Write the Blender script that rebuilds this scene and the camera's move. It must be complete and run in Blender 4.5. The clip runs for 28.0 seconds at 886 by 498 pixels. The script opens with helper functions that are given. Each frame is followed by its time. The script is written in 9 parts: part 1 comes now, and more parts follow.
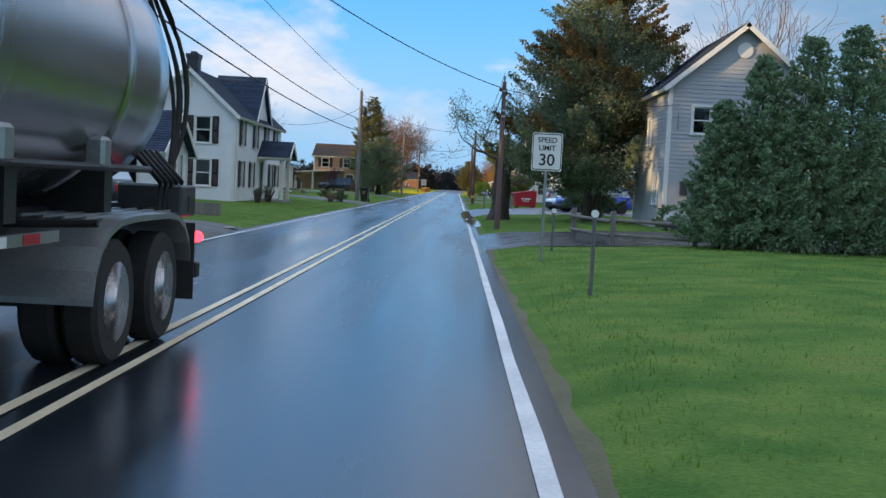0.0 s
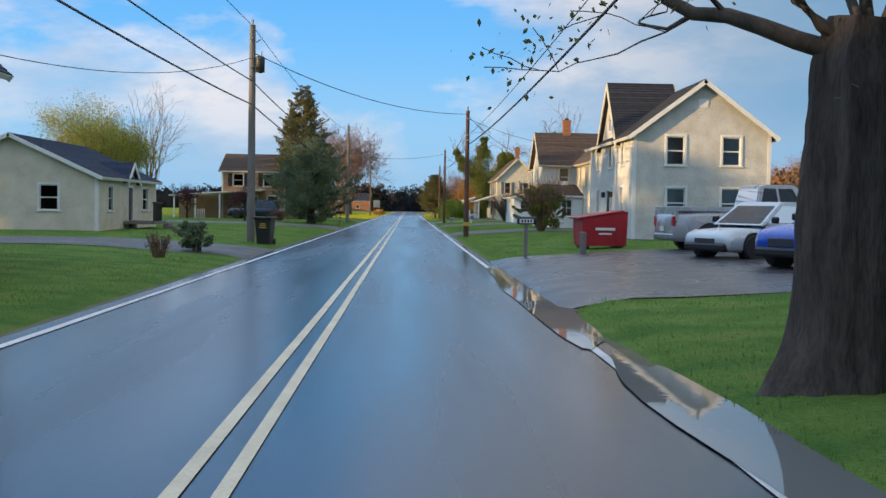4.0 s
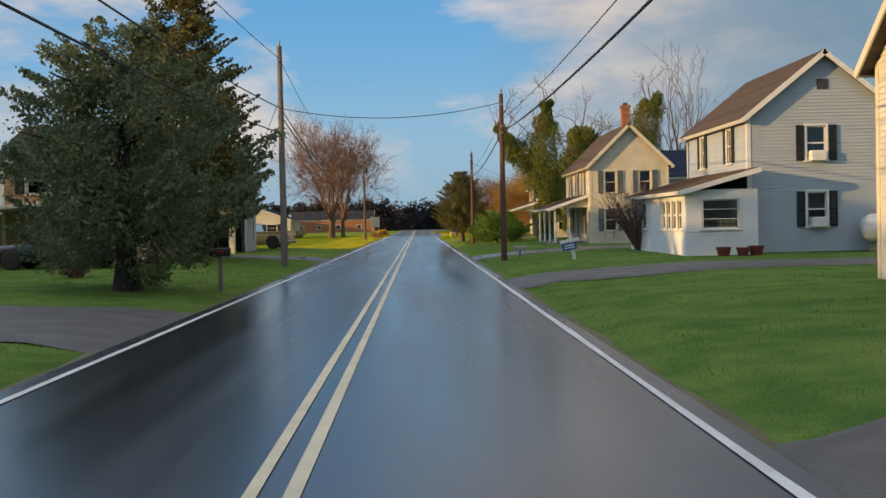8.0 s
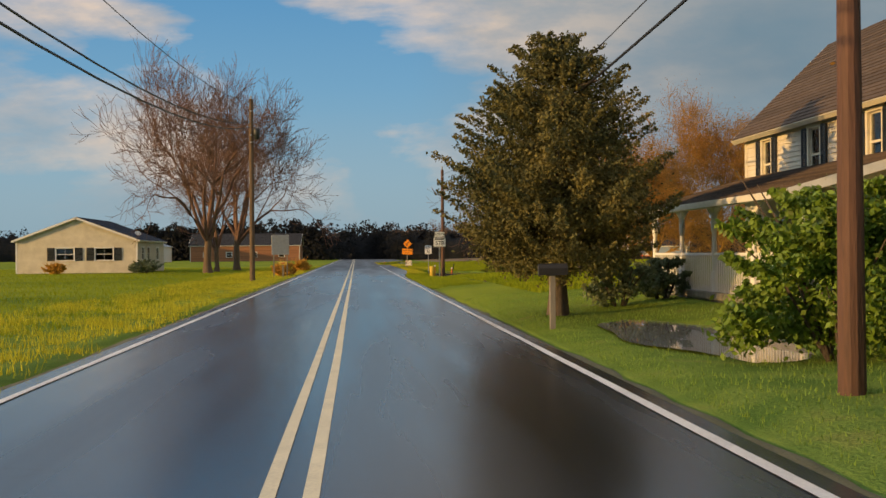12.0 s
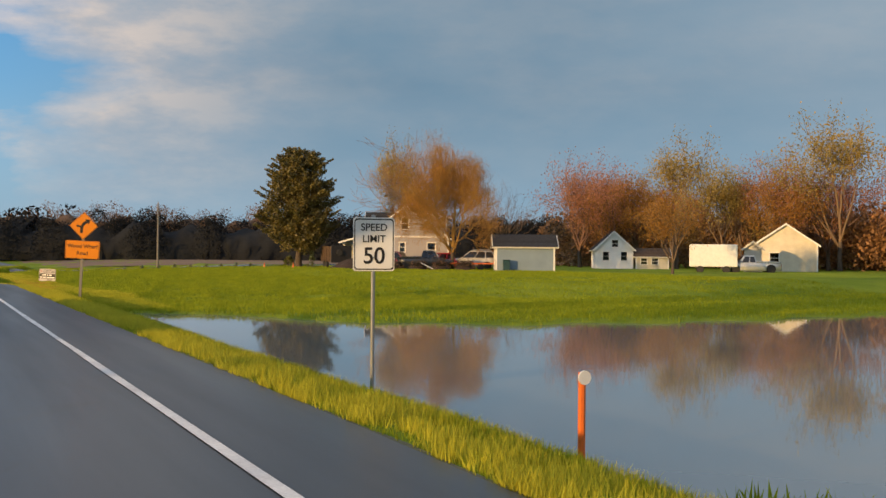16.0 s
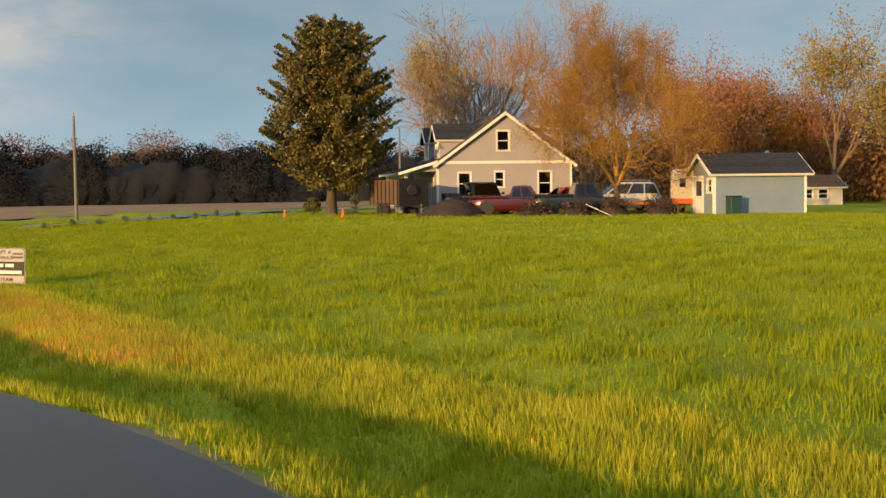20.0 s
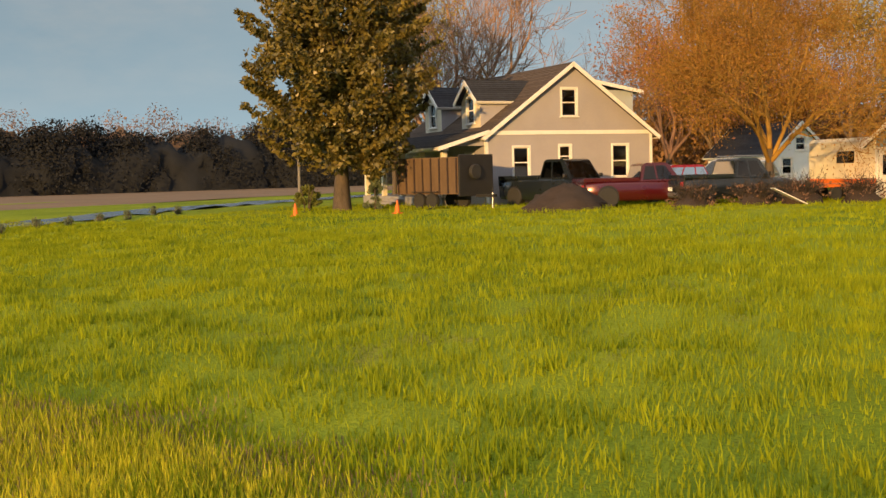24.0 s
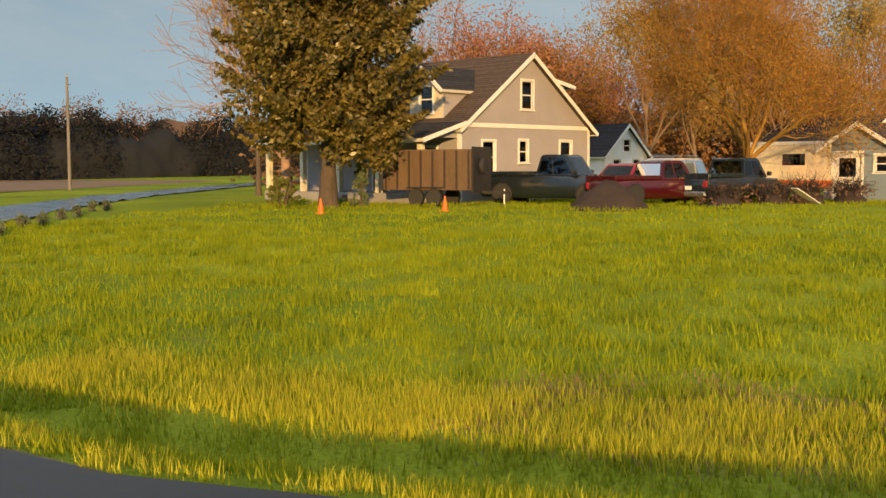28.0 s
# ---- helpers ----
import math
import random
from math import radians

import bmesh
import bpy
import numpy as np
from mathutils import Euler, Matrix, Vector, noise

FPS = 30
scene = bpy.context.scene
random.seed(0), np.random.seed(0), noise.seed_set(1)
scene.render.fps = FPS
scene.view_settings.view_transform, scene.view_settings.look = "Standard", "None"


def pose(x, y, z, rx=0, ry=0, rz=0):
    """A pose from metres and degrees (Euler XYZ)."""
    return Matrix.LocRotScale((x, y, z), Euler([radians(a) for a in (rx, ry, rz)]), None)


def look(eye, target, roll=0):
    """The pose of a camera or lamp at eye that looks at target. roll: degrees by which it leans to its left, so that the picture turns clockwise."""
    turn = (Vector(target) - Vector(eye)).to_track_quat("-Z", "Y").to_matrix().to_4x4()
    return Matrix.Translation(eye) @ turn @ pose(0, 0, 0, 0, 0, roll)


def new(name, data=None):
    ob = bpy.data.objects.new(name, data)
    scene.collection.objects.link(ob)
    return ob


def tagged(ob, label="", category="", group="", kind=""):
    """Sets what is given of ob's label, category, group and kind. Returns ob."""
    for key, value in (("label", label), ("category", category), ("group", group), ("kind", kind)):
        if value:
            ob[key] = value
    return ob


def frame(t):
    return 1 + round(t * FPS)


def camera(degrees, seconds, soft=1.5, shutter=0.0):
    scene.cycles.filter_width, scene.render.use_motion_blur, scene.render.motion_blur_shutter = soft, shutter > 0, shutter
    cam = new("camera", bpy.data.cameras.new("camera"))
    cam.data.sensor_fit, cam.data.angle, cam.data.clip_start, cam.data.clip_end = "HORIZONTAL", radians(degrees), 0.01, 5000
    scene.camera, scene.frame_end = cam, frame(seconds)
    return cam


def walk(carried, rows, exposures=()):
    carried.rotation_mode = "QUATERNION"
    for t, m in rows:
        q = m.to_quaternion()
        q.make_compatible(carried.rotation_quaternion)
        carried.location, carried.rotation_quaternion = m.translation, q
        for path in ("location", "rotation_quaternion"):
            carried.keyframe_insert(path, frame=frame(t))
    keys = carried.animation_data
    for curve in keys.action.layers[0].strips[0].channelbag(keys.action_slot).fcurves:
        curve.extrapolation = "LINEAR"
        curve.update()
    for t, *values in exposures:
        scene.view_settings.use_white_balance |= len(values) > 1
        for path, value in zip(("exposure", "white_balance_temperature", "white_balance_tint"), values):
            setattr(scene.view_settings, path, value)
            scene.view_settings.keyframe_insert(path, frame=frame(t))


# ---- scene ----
cam = camera(44.0, 28.0)
PATH = [
    (0, (2.642, 2.109, 1.547), (2.450, 22.075, 0.402), 2.9),
    (0.5, (2.470, 5.838, 1.537), (1.768, 25.799, 0.507), 0.1),
    (1, (2.157, 10.077, 1.558), (1.377, 30.037, 0.573), -0.6),
    (1.5, (1.833, 14.537, 1.532), (1.116, 34.497, 0.480), -0.4),
    (2, (1.640, 19.850, 1.560), (1.333, 39.828, 0.692), 0.5),
    (2.5, (1.433, 25.315, 1.570), (1.632, 45.298, 0.752), -0.2),
    (3, (1.262, 30.693, 1.624), (1.610, 50.676, 0.884), 0.2),
    (3.5, (1.107, 36.547, 1.677), (1.657, 56.524, 0.872), -0.0),
    (4, (1.106, 43.519, 1.550), (1.748, 63.495, 0.802), 0.9),
    (4.5, (1.052, 49.717, 1.550), (1.654, 69.698, 0.920), 0.4),
    (5, (0.985, 56.097, 1.550), (1.535, 76.083, 1.042), -0.1),
    (5.5, (1.196, 60.894, 1.728), (1.590, 80.882, 1.154), -1.2),
    (6, (1.053, 67.947, 1.717), (1.504, 87.933, 1.100), -1.3),
    (6.5, (1.026, 75.726, 1.626), (1.438, 95.714, 1.037), -0.8),
    (7, (0.980, 83.694, 1.580), (1.346, 103.684, 1.058), -0.8),
    (7.5, (1.036, 92.020, 1.668), (1.390, 112.010, 1.114), -1.2),
    (8, (0.953, 100.277, 1.665), (1.398, 120.267, 1.210), -1.3),
    (8.5, (0.881, 108.758, 1.587), (1.478, 128.747, 1.258), -1.8),
    (9, (0.796, 117.196, 1.590), (1.500, 137.183, 1.412), -1.5),
    (9.5, (0.751, 125.546, 1.627), (1.592, 145.528, 1.484), -1.6),
    (10, (0.579, 133.799, 1.557), (1.566, 153.775, 1.475), -1.5),
    (10.5, (0.527, 142.691, 1.556), (1.623, 162.661, 1.488), -1.6),
    (11, (0.572, 151.686, 1.630), (1.748, 171.651, 1.508), -1.9),
    (11.5, (0.587, 160.980, 1.648), (1.925, 180.935, 1.579), -1.6),
    (12, (0.413, 170.450, 1.480), (2.001, 190.387, 1.550), -0.5),
    (12.5, (0.515, 178.519, 1.654), (2.274, 198.442, 1.663), -0.0),
    (14.5, (0.421, 219.101, 1.652), (3.436, 238.872, 1.619), 0.2),
    (15, (0.502, 229.185, 1.617), (5.187, 248.628, 1.780), -0.2),
    (15.5, (0.550, 240.800, 1.617), (7.350, 259.609, 1.730), 0.2),
    (16, (0.959, 254.210, 1.643), (9.505, 272.292, 1.722), 0.5),
    (16.5, (-0.411, 266.536, 1.599), (9.606, 283.847, 1.586), 0.5),
    (17, (1.036, 276.124, 1.585), (11.594, 293.110, 1.705), -0.1),
    (17.5, (1.654, 280.920, 1.656), (12.107, 297.971, 1.651), -0.4),
    (18, (1.783, 284.493, 1.602), (12.002, 301.680, 1.177), -0.9),
    (18.5, (1.450, 287.400, 1.612), (12.050, 304.360, 1.240), -0.2),
    (19, (0.920, 290.300, 1.613), (12.075, 306.900, 1.588), -0.2),
    (19.5, (0.720, 293.900, 1.620), (12.250, 310.240, 1.087), -0.4),
    (20, (2.128, 301.794, 1.620), (13.548, 318.177, 0.539), -0.7),
    (20.5, (1.452, 304.636, 1.647), (13.195, 320.793, 0.632), -1.0),
    (21, (0.527, 307.359, 1.667), (12.604, 323.291, 1.085), -1.2),
    (21.5, (1.144, 313.560, 1.681), (13.900, 328.902, 0.298), -0.5),
    (22, (1.615, 318.851, 1.608), (15.917, 332.768, 0.283), -0.6),
    (22.5, (1.108, 322.807, 1.529), (15.710, 336.424, 0.364), -0.9),
    (24.5, (3.676, 328.865, 1.630), (19.144, 341.465, 0.222), -2.0),
    (25, (2.340, 329.717, 1.631), (18.886, 340.933, 0.974), -1.8),
    (25.5, (-1.218, 330.023, 1.619), (15.853, 340.385, 0.515), -1.7),
    (26, (-0.398, 333.836, 1.624), (17.032, 343.507, -0.008), -1.5),
    (26.5, (1.348, 336.707, 1.612), (19.317, 345.250, -0.422), -1.2),
    (27, (2.233, 340.056, 1.603), (20.842, 347.108, -0.386), -1.5),
    (27.5, (3.788, 342.274, 1.596), (22.267, 349.673, -0.351), -1.7),
    (28, (-1.379, 344.466, 1.623), (17.477, 350.959, 0.112), -0.2),
]
walk(cam, [(t, look(eye, target, roll)) for t, eye, target, roll in PATH],
     exposures=[(0.0, 0.46, 5500, 8), (3.0, 0.42, 5550, 8), (6.0, 0.15, 6200, 9), (8.0, 0.04, 6550, 10), (10.0, -0.06, 6700, 10), (12.0, -0.16, 7250, 11), (15.0, -0.02, 7600, 12), (16.0, -0.02, 6600, 11), (18.0, 0.1, 6750, 10), (20.0, 0.28, 7150, 11), (25.0, 0.30, 7800, 13), (28.0, 0.28, 7350, 11)])

# ---- sky and sun: a low evening sun behind and to the left of the road ----
SUN_AZ, SUN_EL = 250.0, 8.5          # degrees clockwise from +y, and above the horizon
world = bpy.data.worlds.new("evening_sky")
scene.world = world
world.use_nodes = True


def build_sky():
    nt = world.node_tree
    N, L = nt.nodes.new, nt.links.new
    bg = nt.nodes["Background"]

    def ramp(src, *stops):
        r = N("ShaderNodeValToRGB")
        e = r.color_ramp.elements
        e[0].position, e[0].color = stops[0][0], (*stops[0][1], 1)
        e[1].position, e[1].color = stops[-1][0], (*stops[-1][1], 1)
        for p, c in stops[1:-1]:
            e.new(p).color = (*c, 1)
        L(src, r.inputs[0])
        return r.outputs[0]

    def calc(op, x, y):
        m = N("ShaderNodeMath"); m.operation = op
        for k, v in enumerate((x, y)):
            if isinstance(v, (int, float)):
                m.inputs[k].default_value = v
            else:
                L(v, m.inputs[k])
        return m.outputs[0]

    def blend(f, x, y, kind="MIX"):
        m = N("ShaderNodeMixRGB"); m.blend_type = kind
        for k, v in enumerate((f, x, y)):
            if isinstance(v, (int, float)):
                m.inputs[k].default_value = v
            elif isinstance(v, tuple):
                m.inputs[k].default_value = v
            else:
                L(v, m.inputs[k])
        return m.outputs[0]

    def noise_of(vec, scale, detail, rough=0.55, bend=0.0):
        n = N("ShaderNodeTexNoise")
        n.inputs["Scale"].default_value, n.inputs["Detail"].default_value = scale, detail
        n.inputs["Roughness"].default_value, n.inputs["Distortion"].default_value = rough, bend
        L(vec, n.inputs["Vector"])
        return n.outputs["Fac"]
    sky = N("ShaderNodeTexSky")
    sky.sky_type, sky.sun_disc = "NISHITA", False
    sky.sun_elevation, sky.sun_rotation = radians(SUN_EL), radians(SUN_AZ)
    sky.air_density, sky.dust_density, sky.ozone_density = 1.0, 0.6, 4.0
    tc = N("ShaderNodeTexCoord")
    sep = N("ShaderNodeSeparateXYZ")
    L(tc.outputs["Generated"], sep.inputs[0])
    x, z = sep.outputs[0], sep.outputs[2]
    mp = N("ShaderNodeMapping")
    mp.inputs["Location"].default_value = (0.9, 2.3, 0.35)
    mp.inputs["Scale"].default_value = (1.0, 1.0, 2.6)
    L(tc.outputs["Generated"], mp.inputs[0])
    # clear sky: pale low, deep blue above, brightened overhead for fill, tinted by the physical sky
    clear = ramp(z, (0.0, (0.44, 0.60, 0.70)), (0.06, (0.32, 0.54, 0.72)), (0.13, (0.20, 0.46, 0.73)), (0.24, (0.10, 0.35, 0.69)), (0.55, (0.84, 1.02, 1.28)))
    clear = blend(0.9, blend(1.0, sky.outputs[0], (0.10, 0.10, 0.10, 1), "MULTIPLY"), clear)
    # heaped cloud, thicker to the east of the road
    body = noise_of(mp.outputs[0], 3.6, 10.0, 0.56, 0.25)
    east = calc("MULTIPLY", ramp(calc("ADD", x, 0.5), (0.43, (0, 0, 0)), (0.70, (1, 1, 1))), ramp(z, (0.03, (0.5, 0.5, 0.5)), (0.11, (1, 1, 1))))
    body = calc("ADD", body, calc("MULTIPLY", east, 0.27))
    cover = ramp(body, (0.47, (0, 0, 0)), (0.53, (0.55, 0.55, 0.55)), (0.62, (1, 1, 1)))
    lumps = noise_of(mp.outputs[0], 9.0, 7.0, 0.6)
    tone = ramp(lumps, (0.34, (0.38, 0.45, 0.53)), (0.47, (0.54, 0.53, 0.55)), (0.62, (0.84, 0.70, 0.60)))
    out = blend(cover, clear, tone)
    # thin even cloud far to the east, and haze over the horizon
    veil = calc("MULTIPLY", ramp(x, (0.05, (0, 0, 0)), (0.33, (1, 1, 1))), ramp(z, (0.24, (0.9, 0.9, 0.9)), (0.55, (0.15, 0.15, 0.15))))
    grey = ramp(noise_of(mp.outputs[0], 2.4, 4.0), (0.36, (0.14, 0.26, 0.37)), (0.66, (0.23, 0.33, 0.42)))
    grey = blend(ramp(x, (0.5, (0, 0, 0)), (0.85, (0.55, 0.55, 0.55))), grey, (0.30, 0.42, 0.52, 1))
    out = blend(veil, out, grey)
    out = blend(ramp(z, (0.02, (0.9, 0.9, 0.9)), (0.07, (0.40, 0.40, 0.40)), (0.15, (0, 0, 0))), out, (0.27, 0.43, 0.56, 1))
    L(out, bg.inputs[0])
    bg.inputs[1].default_value = 1.0


build_sky()
sun = new("sun", bpy.data.lights.new("sun", "SUN"))
sun.data.energy, sun.data.angle, sun.data.color = 5.0, radians(0.6), (1.0, 0.62, 0.25)
az, el = radians(SUN_AZ), radians(SUN_EL)
SUN_DIR = Vector((math.sin(az) * math.cos(el), math.cos(az) * math.cos(el), math.sin(el)))
sun.matrix_world = look(SUN_DIR * 100, (0, 0, 0))

# ---- materials ----
MATS = {}


def mat(name, c1, c2=None, rough=0.7, metal=0.0, scale=3.0, fine=40.0, bump=0.15, spec=0.4, island=0.0, obj=0.0, coat=0.0, translucent=0.0, stretch=(1, 1, 1), rvar=0.12):
    """A surface with stains at one scale and grain at another. island, obj: how far pieces differ."""
    if name in MATS:
        return MATS[name]
    m = bpy.data.materials.new(name)
    m.use_nodes = True
    nt = m.node_tree
    N, L = nt.nodes.new, nt.links.new
    b = nt.nodes["Principled BSDF"]
    c2 = c2 or tuple(v * 0.72 for v in c1)
    tc = N("ShaderNodeTexCoord")
    mp = N("ShaderNodeMapping"); mp.inputs["Scale"].default_value = stretch
    L(tc.outputs["Object"], mp.inputs[0])
    a = N("ShaderNodeTexNoise"); a.inputs["Scale"].default_value, a.inputs["Detail"].default_value = scale, 4.0
    g = N("ShaderNodeTexNoise"); g.inputs["Scale"].default_value, g.inputs["Detail"].default_value = fine, 3.0
    L(mp.outputs[0], a.inputs["Vector"]); L(mp.outputs[0], g.inputs["Vector"])
    s = N("ShaderNodeMath"); s.operation = "MULTIPLY_ADD"; s.inputs[1].default_value = 0.45
    L(g.outputs["Fac"], s.inputs[0])
    hf = N("ShaderNodeMath"); hf.operation = "MULTIPLY"; hf.inputs[1].default_value = 0.62
    L(a.outputs["Fac"], hf.inputs[0]); L(hf.outputs[0], s.inputs[2])
    r = N("ShaderNodeMapRange"); r.inputs[1].default_value, r.inputs[2].default_value = 0.34, 0.72
    L(s.outputs[0], r.inputs[0])
    mx = N("ShaderNodeMixRGB"); mx.inputs[1].default_value, mx.inputs[2].default_value = (*c1, 1), (*c2, 1)
    L(r.outputs[0], mx.inputs[0])
    col = mx.outputs[0]
    for amount, node, out in ((island, "ShaderNodeNewGeometry", "Random Per Island"), (obj, "ShaderNodeObjectInfo", "Random")):
        if amount:
            q = N(node)
            mr = N("ShaderNodeMapRange"); mr.inputs[3].default_value, mr.inputs[4].default_value = 1 - amount, 1 + amount
            L(q.outputs[out], mr.inputs[0])
            hv = N("ShaderNodeHueSaturation"); L(mr.outputs[0], hv.inputs["Value"]); L(col, hv.inputs["Color"])
            col = hv.outputs[0]
    L(col, b.inputs["Base Color"])
    rr = N("ShaderNodeMapRange"); rr.inputs[3].default_value, rr.inputs[4].default_value = max(0.03, rough - rvar), min(1, rough + rvar)
    L(a.outputs["Fac"], rr.inputs[0]); L(rr.outputs[0], b.inputs["Roughness"])
    b.inputs["Metallic"].default_value = metal
    b.inputs["Specular IOR Level"].default_value = spec
    if coat:
        b.inputs["Coat Weight"].default_value, b.inputs["Coat Roughness"].default_value = coat, 0.06
    if bump:
        bp = N("ShaderNodeBump"); bp.inputs["Strength"].default_value, bp.inputs["Distance"].default_value = bump, 0.02
        L(g.outputs["Fac"], bp.inputs["Height"]); L(bp.outputs[0], b.inputs["Normal"])
    if translucent:
        t = N("ShaderNodeBsdfTranslucent"); L(col, t.inputs[0])
        ms = N("ShaderNodeMixShader"); ms.inputs[0].default_value = translucent
        L(b.outputs[0], ms.inputs[1]); L(t.outputs[0], ms.inputs[2])
        L(ms.outputs[0], nt.nodes["Material Output"].inputs[0])
    MATS[name] = m
    return m


def glass(name, tint):
    if name in MATS:
        return MATS[name]
    m = bpy.data.materials.new(name); m.use_nodes = True
    nt = m.node_tree
    N, L = nt.nodes.new, nt.links.new
    tr = N("ShaderNodeBsdfTransparent"); tr.inputs[0].default_value = (*tint, 1)
    gl = N("ShaderNodeBsdfGlossy"); gl.inputs["Roughness"].default_value = 0.04
    fr = N("ShaderNodeFresnel"); fr.inputs[0].default_value = 1.7
    nz = N("ShaderNodeTexNoise"); nz.inputs["Scale"].default_value = 1.3
    bp = N("ShaderNodeBump"); bp.inputs["Strength"].default_value = 0.04
    L(nz.outputs["Fac"], bp.inputs["Height"]); L(bp.outputs[0], gl.inputs["Normal"])
    ms = N("ShaderNodeMixShader")
    L(fr.outputs[0], ms.inputs[0]); L(tr.outputs[0], ms.inputs[1]); L(gl.outputs[0], ms.inputs[2])
    L(ms.outputs[0], nt.nodes["Material Output"].inputs[0])
    MATS[name] = m
    return m


def glow(name, c, power):
    if name in MATS:
        return MATS[name]
    m = bpy.data.materials.new(name); m.use_nodes = True
    b = m.node_tree.nodes["Principled BSDF"]
    b.inputs["Base Color"].default_value = (*c, 1)
    b.inputs["Emission Color"].default_value, b.inputs["Emission Strength"].default_value = (*c, 1), power
    MATS[name] = m
    return m


def wet_asphalt(name, dulled):
    m = bpy.data.materials.new(name); m.use_nodes = True
    nt = m.node_tree
    N, L = nt.nodes.new, nt.links.new
    b = nt.nodes["Principled BSDF"]
    tc = N("ShaderNodeTexCoord")
    mp = N("ShaderNodeMapping"); mp.inputs["Scale"].default_value = (1.0, 0.06, 1.0)
    L(tc.outputs["Object"], mp.inputs[0])
    wetn = N("ShaderNodeTexNoise"); wetn.inputs["Scale"].default_value, wetn.inputs["Detail"].default_value = 0.75, 5.0
    L(mp.outputs[0], wetn.inputs["Vector"])
    grain = N("ShaderNodeTexNoise"); grain.inputs["Scale"].default_value, grain.inputs["Detail"].default_value = 90.0, 2.0
    L(tc.outputs["Object"], grain.inputs["Vector"])
    cr = N("ShaderNodeTexVoronoi"); cr.feature = "DISTANCE_TO_EDGE"; cr.inputs["Scale"].default_value = 0.22
    L(tc.outputs["Object"], cr.inputs["Vector"])
    crr = N("ShaderNodeMapRange"); crr.inputs[1].default_value, crr.inputs[2].default_value = 0.0, 0.006
    L(cr.outputs["Distance"], crr.inputs[0])
    ramp = N("ShaderNodeValToRGB")
    e = ramp.color_ramp.elements
    # bluish base tones: part of the sky's reflection is put into the colour
    e[0].position, e[0].color = 0.35, (0.010, 0.015, 0.023, 1)
    e[1].position, e[1].color = 0.70, (0.026, 0.034, 0.046, 1)
    L(wetn.outputs["Fac"], ramp.inputs[0])
    dk = N("ShaderNodeMixRGB"); dk.blend_type = "MULTIPLY"; dk.inputs[0].default_value = 0.5
    L(ramp.outputs[0], dk.inputs[1])
    gm = N("ShaderNodeMapRange"); gm.inputs[3].default_value, gm.inputs[4].default_value = 0.45, 1.5
    L(grain.outputs["Fac"], gm.inputs[0]); L(gm.outputs[0], dk.inputs[2])
    d2 = N("ShaderNodeMixRGB"); d2.inputs[1].default_value = (0.018, 0.018, 0.02, 1)
    L(crr.outputs[0], d2.inputs[0]); L(dk.outputs[0], d2.inputs[2])
    L(d2.outputs[0], b.inputs["Base Color"])
    rr = N("ShaderNodeMapRange"); rr.inputs[1].default_value, rr.inputs[2].default_value = 0.35, 0.68
    rr.inputs[3].default_value, rr.inputs[4].default_value = 0.16, 0.33
    L(wetn.outputs["Fac"], rr.inputs[0])
    # rougher and less reflective past the village, which darkens the road's sheen
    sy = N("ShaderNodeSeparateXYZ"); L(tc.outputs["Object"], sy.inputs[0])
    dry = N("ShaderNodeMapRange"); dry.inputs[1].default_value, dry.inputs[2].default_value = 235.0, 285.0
    dry.inputs[3].default_value, dry.inputs[4].default_value = 0.0, 0.24 * dulled
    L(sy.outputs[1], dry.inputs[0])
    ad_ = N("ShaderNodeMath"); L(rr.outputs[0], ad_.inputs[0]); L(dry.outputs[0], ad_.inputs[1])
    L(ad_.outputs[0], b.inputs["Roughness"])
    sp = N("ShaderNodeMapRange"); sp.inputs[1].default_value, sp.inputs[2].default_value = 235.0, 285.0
    sp.inputs[3].default_value, sp.inputs[4].default_value = 0.9, 0.9 - 0.54 * dulled
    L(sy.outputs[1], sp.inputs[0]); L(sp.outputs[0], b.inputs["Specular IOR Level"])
    bp = N("ShaderNodeBump"); bp.inputs["Strength"].default_value, bp.inputs["Distance"].default_value = 0.10, 0.006
    L(grain.outputs["Fac"], bp.inputs["Height"]); L(bp.outputs[0], b.inputs["Normal"])
    return m


def water_mat():
    m = bpy.data.materials.new("flood_water"); m.use_nodes = True
    nt = m.node_tree
    N, L = nt.nodes.new, nt.links.new
    b = nt.nodes["Principled BSDF"]
    b.inputs["Base Color"].default_value = (0.20, 0.21, 0.20, 1)
    b.inputs["Roughness"].default_value, b.inputs["IOR"].default_value = 0.03, 1.45
    b.inputs["Specular IOR Level"].default_value = 0.9
    nz = N("ShaderNodeTexNoise"); nz.inputs["Scale"].default_value, nz.inputs["Detail"].default_value = 1.6, 3.0
    tc = N("ShaderNodeTexCoord"); L(tc.outputs["Object"], nz.inputs["Vector"])
    bp = N("ShaderNodeBump"); bp.inputs["Strength"].default_value, bp.inputs["Distance"].default_value = 0.06, 0.02
    L(nz.outputs["Fac"], bp.inputs["Height"]); L(bp.outputs[0], b.inputs["Normal"])
    return m


